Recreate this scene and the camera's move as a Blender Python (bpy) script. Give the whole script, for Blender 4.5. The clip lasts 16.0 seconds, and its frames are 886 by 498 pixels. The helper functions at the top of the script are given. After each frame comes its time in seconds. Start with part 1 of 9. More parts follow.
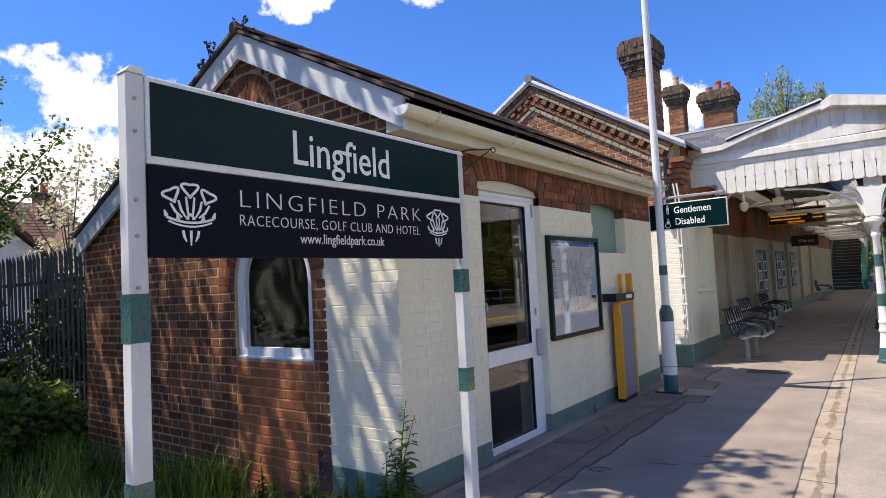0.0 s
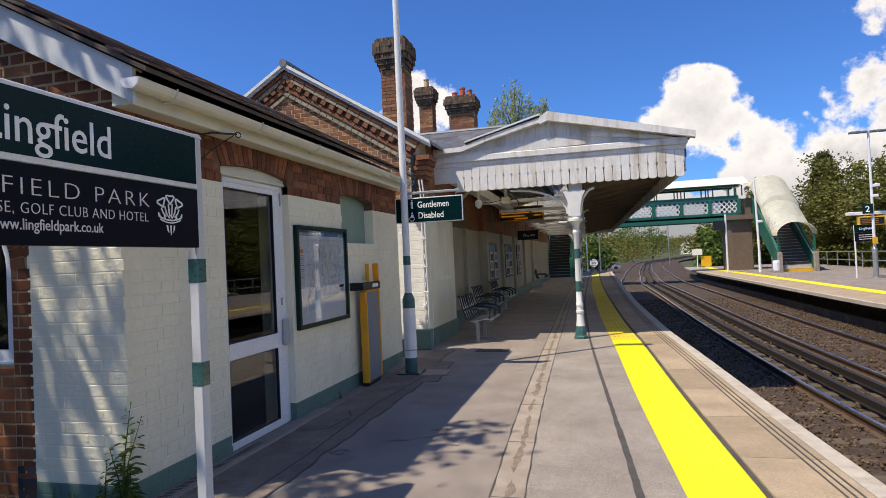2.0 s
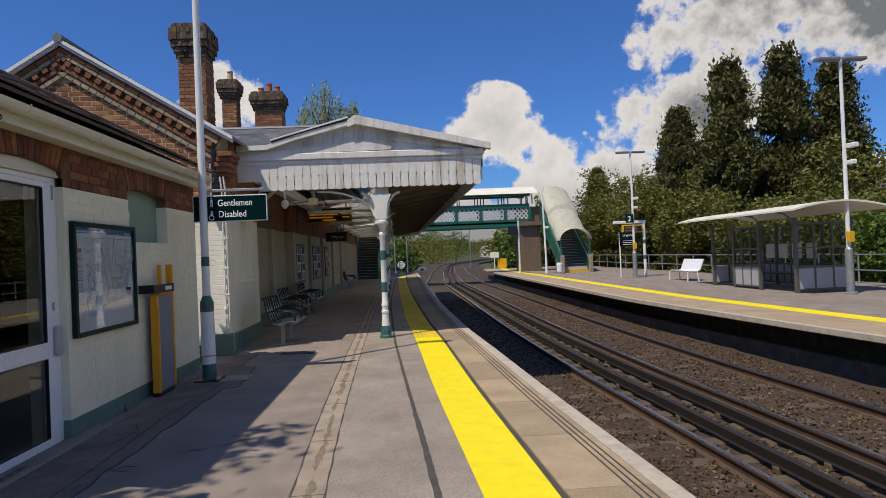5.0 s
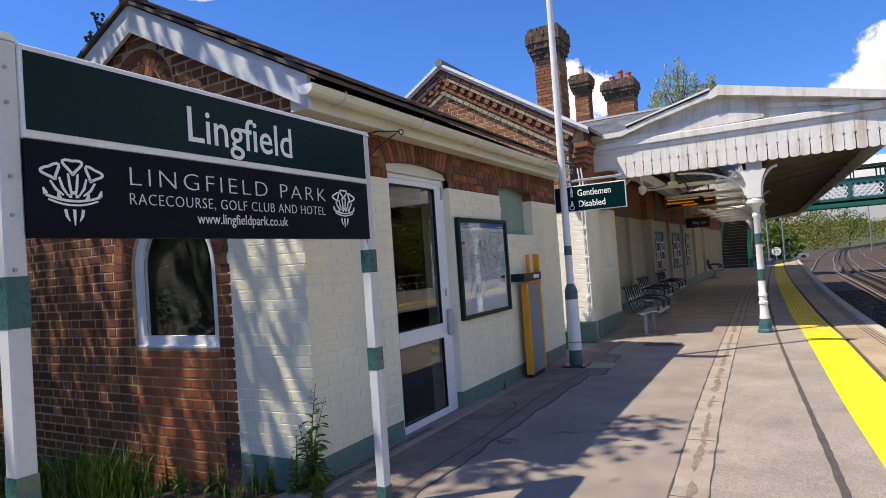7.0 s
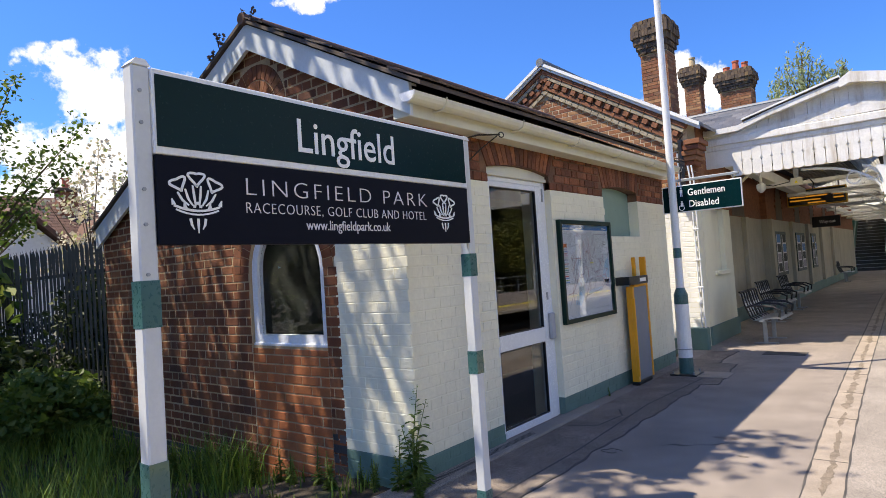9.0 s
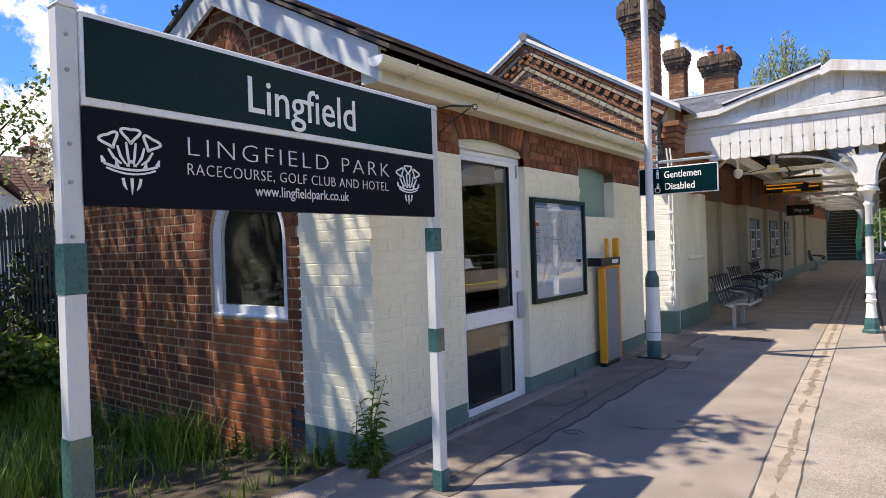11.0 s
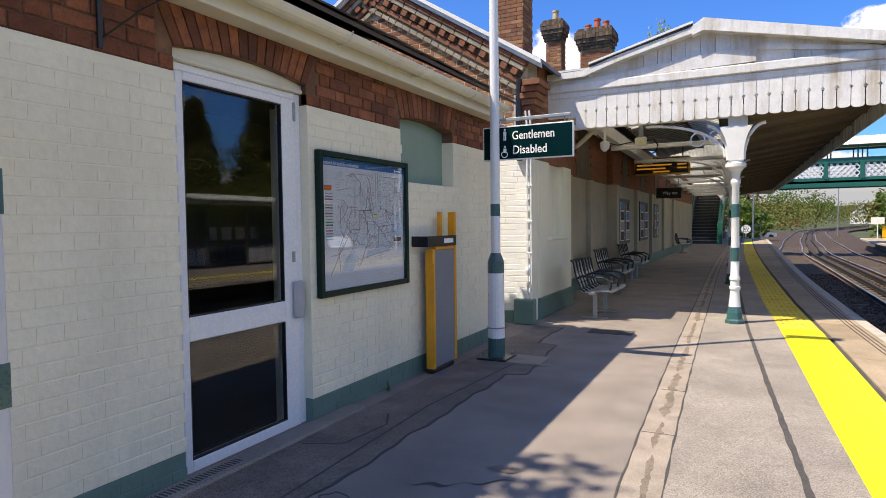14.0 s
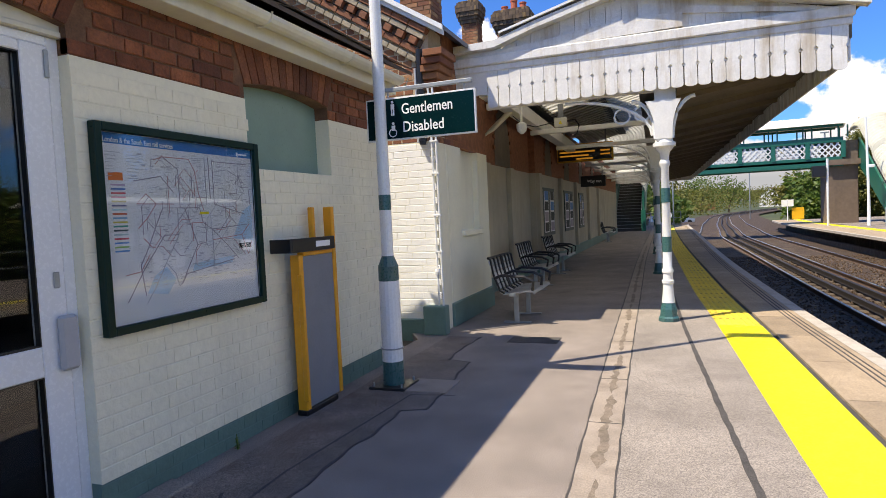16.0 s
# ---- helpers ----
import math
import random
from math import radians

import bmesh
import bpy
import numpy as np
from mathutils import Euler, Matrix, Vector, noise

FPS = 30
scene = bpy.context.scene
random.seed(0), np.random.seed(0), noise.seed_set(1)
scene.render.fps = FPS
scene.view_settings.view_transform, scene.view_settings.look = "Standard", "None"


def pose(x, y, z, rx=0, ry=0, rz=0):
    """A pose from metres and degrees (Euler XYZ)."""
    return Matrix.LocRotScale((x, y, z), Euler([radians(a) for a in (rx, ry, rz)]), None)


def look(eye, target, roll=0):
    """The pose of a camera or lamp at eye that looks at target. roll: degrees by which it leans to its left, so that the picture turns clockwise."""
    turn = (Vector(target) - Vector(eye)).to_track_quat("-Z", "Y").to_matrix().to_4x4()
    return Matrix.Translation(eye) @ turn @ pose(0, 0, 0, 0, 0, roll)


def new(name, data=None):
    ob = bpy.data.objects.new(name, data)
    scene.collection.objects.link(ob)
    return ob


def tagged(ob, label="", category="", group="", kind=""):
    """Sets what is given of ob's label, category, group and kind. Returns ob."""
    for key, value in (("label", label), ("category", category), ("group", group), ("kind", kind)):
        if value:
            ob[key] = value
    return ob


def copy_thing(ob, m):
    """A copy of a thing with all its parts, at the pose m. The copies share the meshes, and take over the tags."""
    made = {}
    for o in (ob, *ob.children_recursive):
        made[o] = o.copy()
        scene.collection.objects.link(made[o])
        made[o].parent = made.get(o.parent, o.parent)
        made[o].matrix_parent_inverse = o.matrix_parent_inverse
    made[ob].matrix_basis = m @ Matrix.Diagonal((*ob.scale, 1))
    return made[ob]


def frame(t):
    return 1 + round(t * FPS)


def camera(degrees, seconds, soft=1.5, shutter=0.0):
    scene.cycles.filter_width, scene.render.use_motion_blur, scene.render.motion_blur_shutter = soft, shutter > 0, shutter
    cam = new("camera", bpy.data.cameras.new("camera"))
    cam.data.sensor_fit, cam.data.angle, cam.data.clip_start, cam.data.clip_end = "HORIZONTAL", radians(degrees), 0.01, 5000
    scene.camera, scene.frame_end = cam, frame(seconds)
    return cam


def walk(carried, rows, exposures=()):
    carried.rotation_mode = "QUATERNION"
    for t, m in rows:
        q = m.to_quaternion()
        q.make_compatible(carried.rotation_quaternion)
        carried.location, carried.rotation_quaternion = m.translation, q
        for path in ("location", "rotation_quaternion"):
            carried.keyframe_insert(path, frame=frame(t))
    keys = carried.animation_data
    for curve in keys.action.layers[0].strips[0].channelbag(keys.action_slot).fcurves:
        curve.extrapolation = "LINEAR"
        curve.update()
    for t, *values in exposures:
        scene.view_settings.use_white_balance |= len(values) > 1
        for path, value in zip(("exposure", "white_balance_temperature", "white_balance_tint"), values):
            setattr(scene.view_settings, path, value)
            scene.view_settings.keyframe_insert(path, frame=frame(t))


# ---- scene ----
cam = camera(71.8, 16.0, soft=0.75)
PATH = [
    (0, (2.656, 0.071, 1.394), (1.46, 1.67, 1.506), -2.9),
    (0.5, (2.686, 0.051, 1.397), (1.629, 1.746, 1.487), -3.0),
    (1, (2.69, 0.088, 1.401), (1.815, 1.885, 1.461), -3.0),
    (1.5, (2.721, 0.074, 1.403), (2.043, 1.955, 1.448), -2.8),
    (2, (2.76, 0.044, 1.403), (2.263, 1.981, 1.439), -2.6),
    (2.5, (2.788, 0.031, 1.403), (2.457, 2.003, 1.43), -2.5),
    (3, (2.816, 0.011, 1.401), (2.646, 2.003, 1.442), -2.3),
    (3.2, (2.811, 0.011, 1.41), (2.707, 2.008, 1.453), -2.1),
    (4.25, (2.815, -0.045, 1.4), (2.955, 1.95, 1.42), -2.2),
    (5.3, (2.808, -0.053, 1.383), (2.877, 1.945, 1.394), -2.7),
    (5.5, (2.798, -0.013, 1.375), (2.772, 1.987, 1.383), -2.9),
    (6, (2.76, 0.029, 1.356), (2.439, 2.003, 1.374), -3.0),
    (6.5, (2.721, 0.062, 1.363), (2.072, 1.954, 1.393), -3.3),
    (7, (2.715, 0.073, 1.356), (1.744, 1.82, 1.406), -4.0),
    (7.5, (2.695, 0.081, 1.365), (1.513, 1.693, 1.424), -4.3),
    (8, (2.696, 0.079, 1.368), (1.466, 1.654, 1.431), -4.2),
    (10.5, (2.749, 0.114, 1.379), (1.496, 1.67, 1.469), -3.3),
    (11, (2.712, 0.237, 1.363), (1.517, 1.84, 1.356), -1.8),
    (11.5, (2.617, 0.46, 1.366), (1.593, 2.178, 1.37), -1.6),
    (12, (2.613, 0.754, 1.33), (1.734, 2.55, 1.305), -3.1),
    (12.5, (2.684, 1.01, 1.311), (1.834, 2.817, 1.206), -1.6),
    (13, (2.575, 1.319, 1.31), (1.727, 3.129, 1.235), -2.1),
    (13.5, (2.547, 1.63, 1.284), (1.677, 3.429, 1.194), -2.9),
    (14, (2.567, 1.984, 1.298), (1.667, 3.768, 1.214), -0.7),
    (14.5, (2.461, 2.294, 1.298), (1.601, 4.098, 1.218), -1.5),
    (15, (2.438, 2.577, 1.295), (1.609, 4.395, 1.192), -3.1),
    (15.5, (2.451, 2.891, 1.299), (1.687, 4.737, 1.213), -1.6),
    (16, (2.433, 3.172, 1.288), (1.733, 5.043, 1.183), -2.7),
]
walk(cam, [(t, look(eye, target, roll)) for t, eye, target, roll in PATH],
     [(0, 0.45, 6950, 13), (1, 0.45, 6950, 13), (1.5, 0.38, 6950, 13), (2, 0.02, 6950, 12), (3, -0.45, 6950, 11), (5.5, -0.45, 6950, 11), (6.5, -0.14, 6950, 13), (7.5, 0.55, 6950, 12), (8, 0.58, 6950, 12), (10.5, 0.55, 6950, 12), (12, 0.52, 6950, 12), (13, 0.46, 6950, 12), (14.5, 0.44, 6950, 12), (16, 0.40, 6950, 12)])

# ---- sky, sun and exposure ----
SUN = Vector((0.42, 0.36, -1.0)).normalized()      # the way the sunlight travels
ELEV = math.asin(-SUN.z)
AZIM = math.atan2(-SUN.x, -SUN.y)                  # clockwise from +y
world = bpy.data.worlds.new("sky")
scene.world = world
world.use_nodes = True


def sky_nodes(nt):
    nt.nodes.clear()
    N, L = nt.nodes.new, nt.links.new
    out = N("ShaderNodeOutputWorld")
    bg = N("ShaderNodeBackground")
    sky = N("ShaderNodeTexSky")
    sky.sky_type, sky.sun_disc = "NISHITA", False
    sky.sun_elevation, sky.sun_rotation = ELEV, AZIM
    sky.air_density, sky.dust_density, sky.ozone_density = 1.0, 0.4, 2.0
    tc = N("ShaderNodeTexCoord")
    sep = N("ShaderNodeSeparateXYZ")
    L(tc.outputs["Generated"], sep.inputs[0])

    def math_node(op, a, b=None, clamp=False):
        n = N("ShaderNodeMath")
        n.operation, n.use_clamp = op, clamp
        for i, v in enumerate((a, b)):
            if v is None:
                continue
            if isinstance(v, (int, float)):
                n.inputs[i].default_value = v
            else:
                L(v, n.inputs[i])
        return n.outputs[0]

    def noise_node(vec, scale, detail, rough):
        n = N("ShaderNodeTexNoise")
        n.inputs["Scale"].default_value, n.inputs["Detail"].default_value, n.inputs["Roughness"].default_value = scale, detail, rough
        L(vec, n.inputs["Vector"])
        return n
    warp = noise_node(tc.outputs["Generated"], 7.0, 6.0, 0.6)
    fine = noise_node(tc.outputs["Generated"], 24.0, 8.0, 0.62)
    # drifting banks of cumulus: direction (degrees right of +y, degrees up), half width, half height, how thick
    banks = [(8.3, 11, 5.5, 5, 1.15), (3, 7.5, 7, 3.2, 0.8), (17, 6, 11, 4, 0.9), (13, 8.5, 5.5, 3.5, 0.85), (26, 11, 9, 5, 0.95), (27, 19, 9, 6, 0.9), (40, 22, 14, 12, 1.2), (60, 20, 18, 16, 1.1), (-67, 8, 14, 7, 0.85),
             (-66, 17, 9, 4, 0.7), (-38, 27, 6, 3, 0.9), (-50, 26, 5, 3, 0.8), (-16, 14, 5, 4, 1.15), (6, 2.5, 26, 3.2, 1.3), (34, 3, 20, 4, 1.2), (95, 25, 30, 18, 1.0), (150, 30, 30, 20, 0.8), (-120, 35, 25, 12, 0.8)]
    total = None
    az = math_node("ARCTAN2", sep.outputs[0], sep.outputs[1])
    el = math_node("ARCSINE", sep.outputs[2])
    for a, e, w, hgt, thick in banks:
        du = math_node("DIVIDE", math_node("SUBTRACT", az, radians(a)), radians(w))
        dv = math_node("DIVIDE", math_node("SUBTRACT", el, radians(e)), radians(hgt))
        r2 = math_node("ADD", math_node("MULTIPLY", du, du), math_node("MULTIPLY", dv, dv))
        v = math_node("MULTIPLY", math_node("SUBTRACT", 1.0, r2, True), thick)
        total = v if total is None else math_node("MAXIMUM", total, v)
    d = math_node("ADD", total, math_node("MULTIPLY", math_node("SUBTRACT", warp.outputs["Fac"], 0.52), 3.4))
    d = math_node("ADD", d, math_node("MULTIPLY", math_node("SUBTRACT", fine.outputs["Fac"], 0.5), 1.5))
    d = math_node("MULTIPLY", d, math_node("MULTIPLY", total, 5.0, True))
    cover = N("ShaderNodeMapRange")
    cover.interpolation_type = "SMOOTHSTEP"
    cover.inputs["From Min"].default_value, cover.inputs["From Max"].default_value = 0.25, 0.62
    L(d, cover.inputs["Value"])
    # thick cloud turns grey towards the north-east
    east = N("ShaderNodeMapRange")
    east.inputs["From Min"].default_value, east.inputs["From Max"].default_value = radians(14), radians(40)
    L(az, east.inputs["Value"])
    heavy = math_node("MULTIPLY", math_node("SUBTRACT", d, 0.45, True), math_node("ADD", math_node("MULTIPLY", east.outputs[0], 1.3), 0.36))
    low = N("ShaderNodeMapRange")
    low.inputs["From Min"].default_value, low.inputs["From Max"].default_value = radians(7.5), radians(2.0)
    low.inputs["To Max"].default_value = 0.72
    L(el, low.inputs["Value"])
    heavy = math_node("MINIMUM", math_node("MAXIMUM", heavy, low.outputs[0]), 0.92)
    tint = N("ShaderNodeMix")
    tint.data_type = "RGBA"
    tint.inputs["A"].default_value, tint.inputs["B"].default_value = (8.3, 8.2, 8.2, 1), (1.3, 1.5, 1.8, 1)
    L(heavy, tint.inputs["Factor"])
    deep = N("ShaderNodeMix")
    deep.data_type, deep.blend_type = "RGBA", "MULTIPLY"
    deep.inputs["Factor"].default_value = 1.0
    deep.inputs["B"].default_value = (0.33, 0.69, 1.30, 1)
    L(sky.outputs[0], deep.inputs["A"])
    mix = N("ShaderNodeMix")
    mix.data_type = "RGBA"
    L(cover.outputs[0], mix.inputs["Factor"])
    L(deep.outputs["Result"], mix.inputs["A"])
    L(tint.outputs["Result"], mix.inputs["B"])
    L(mix.outputs["Result"], bg.inputs["Color"])
    bg.inputs["Strength"].default_value = 0.125
    L(bg.outputs[0], out.inputs[0])


sky_nodes(world.node_tree)
sun = new("sun", bpy.data.lights.new("sun", "SUN"))
sun.data.energy, sun.data.angle, sun.data.color = 5.4, radians(0.53), (1.0, 0.93, 0.80)
sun.matrix_world = look((0, 0, 60), Vector((0, 0, 60)) + SUN)

# ---- materials ----
def material(name, base, rough=0.7, metal=0.0, vary=0.12, scale=6.0, bump=0.15, fine=60.0, stain=None, stain_scale=1.2, stain_amount=0.5,
             island=False, per_object=False, hue=None, coat=0.0, spec=0.5, streak=False, grain=None):
    """A painted or raw surface: base colour, broad variation, fine grain with relief, and stains with a shape of their own."""
    m = bpy.data.materials.new(name)
    m.use_nodes = True
    nt = m.node_tree
    nt.nodes.clear()
    N, L = nt.nodes.new, nt.links.new
    out, bsdf = N("ShaderNodeOutputMaterial"), N("ShaderNodeBsdfPrincipled")
    L(bsdf.outputs[0], out.inputs[0])
    geo = N("ShaderNodeNewGeometry")
    n1, n2 = N("ShaderNodeTexNoise"), N("ShaderNodeTexNoise")
    for n, s, d in ((n1, scale, 4.0), (n2, fine, 5.0)):
        n.inputs["Scale"].default_value, n.inputs["Detail"].default_value, n.inputs["Roughness"].default_value = s, d, 0.6
        L(geo.outputs["Position"], n.inputs["Vector"])

    def mapped(sock, a, b, c, d):
        r = N("ShaderNodeMapRange")
        for k, v in zip(("From Min", "From Max", "To Min", "To Max"), (a, b, c, d)):
            r.inputs[k].default_value = v
        L(sock, r.inputs["Value"])
        return r.outputs[0]

    def times(a, b):
        x = N("ShaderNodeMath")
        x.operation = "MULTIPLY"
        L(a, x.inputs[0])
        L(b, x.inputs[1])
        return x.outputs[0]
    value = times(mapped(n1.outputs["Fac"], 0.3, 0.7, 1 - vary, 1 + vary), mapped(n2.outputs["Fac"], 0.3, 0.7, 1 - (grain or vary * 0.7), 1 + (grain or vary * 0.7)))
    rand = None
    if island:
        rand = geo.outputs["Random Per Island"]
    elif per_object:
        rand = N("ShaderNodeObjectInfo").outputs["Random"]
    hsv = N("ShaderNodeHueSaturation")
    hsv.inputs["Color"].default_value = (*base, 1)
    colour = None
    if rand is not None and hue:
        ramp = N("ShaderNodeValToRGB")
        ramp.color_ramp.interpolation = "LINEAR"
        els = ramp.color_ramp.elements
        for i, c in enumerate(hue):
            el = els[i] if i < 2 else els.new(1.0)
            el.color = (*c, 1)
        for i in range(len(hue)):
            els[i].position = i / (len(hue) - 1)
        L(rand, ramp.inputs[0])
        L(ramp.outputs[0], hsv.inputs["Color"])
    if rand is not None:
        value = times(value, mapped(rand, 0, 1, 0.82, 1.16))
    L(value, hsv.inputs["Value"])
    colour = hsv.outputs[0]
    if stain:
        n3 = N("ShaderNodeTexNoise")
        n3.inputs["Scale"].default_value, n3.inputs["Detail"].default_value, n3.inputs["Roughness"].default_value = stain_scale, 7.0, 0.68
        if streak:
            mp = N("ShaderNodeMapping")
            mp.inputs["Scale"].default_value = (1.0, 1.0, 0.16)
            L(geo.outputs["Position"], mp.inputs[0])
            L(mp.outputs[0], n3.inputs["Vector"])
        else:
            L(geo.outputs["Position"], n3.inputs["Vector"])
        mx = N("ShaderNodeMix")
        mx.data_type = "RGBA"
        mx.inputs["B"].default_value = (*stain, 1)
        L(mapped(n3.outputs["Fac"], 0.5, 0.72, 0.0, stain_amount), mx.inputs["Factor"])
        L(colour, mx.inputs["A"])
        colour = mx.outputs["Result"]
    L(colour, bsdf.inputs["Base Color"])
    L(mapped(n2.outputs["Fac"], 0.3, 0.7, max(rough - 0.08, 0.02), min(rough + 0.08, 1)), bsdf.inputs["Roughness"])
    bsdf.inputs["Metallic"].default_value = metal
    bsdf.inputs["Coat Weight"].default_value = coat
    bsdf.inputs["Coat Roughness"].default_value = 0.04
    bsdf.inputs["Specular IOR Level"].default_value = spec
    if bump:
        b = N("ShaderNodeBump")
        b.inputs["Strength"].default_value, b.inputs["Distance"].default_value = bump, 0.01
        L(n2.outputs["Fac"], b.inputs["Height"])
        L(b.outputs[0], bsdf.inputs["Normal"])
    return m


def glass_material(name, tint=(0.95, 0.98, 0.97), ior=1.5):
    m = bpy.data.materials.new(name)
    m.use_nodes = True
    b = m.node_tree.nodes["Principled BSDF"]
    b.inputs["Base Color"].default_value = (*tint, 1)
    b.inputs["Roughness"].default_value, b.inputs["IOR"].default_value, b.inputs["Transmission Weight"].default_value = 0.0, ior, 1.0
    return m


def glow_material(name, colour, strength):
    m = bpy.data.materials.new(name)
    m.use_nodes = True
    b = m.node_tree.nodes["Principled BSDF"]
    b.inputs["Base Color"].default_value = (0.02, 0.02, 0.02, 1)
    b.inputs["Emission Color"].default_value, b.inputs["Emission Strength"].default_value = (*colour, 1), strength
    return m


BRICKS = [(0.19, 0.060, 0.022), (0.24, 0.084, 0.031), (0.145, 0.044, 0.018), (0.265, 0.108, 0.045), (0.17, 0.052, 0.02), (0.09, 0.033, 0.017)]
# newer orange infill, brightened so dappled sun lies in its colour
LITNEWBRICKS = [(0.33, 0.108, 0.036), (0.40, 0.145, 0.05), (0.27, 0.082, 0.028), (0.37, 0.125, 0.044), (0.30, 0.09, 0.03)]
DARKBRICKS = [(0.17, 0.055, 0.027), (0.24, 0.08, 0.036), (0.12, 0.042, 0.024), (0.29, 0.10, 0.043), (0.19, 0.075, 0.04)]
GABLEBRICKS = [(0.26, 0.095, 0.04), (0.33, 0.14, 0.06), (0.18, 0.062, 0.032), (0.38, 0.20, 0.09), (0.11, 0.045, 0.03)]
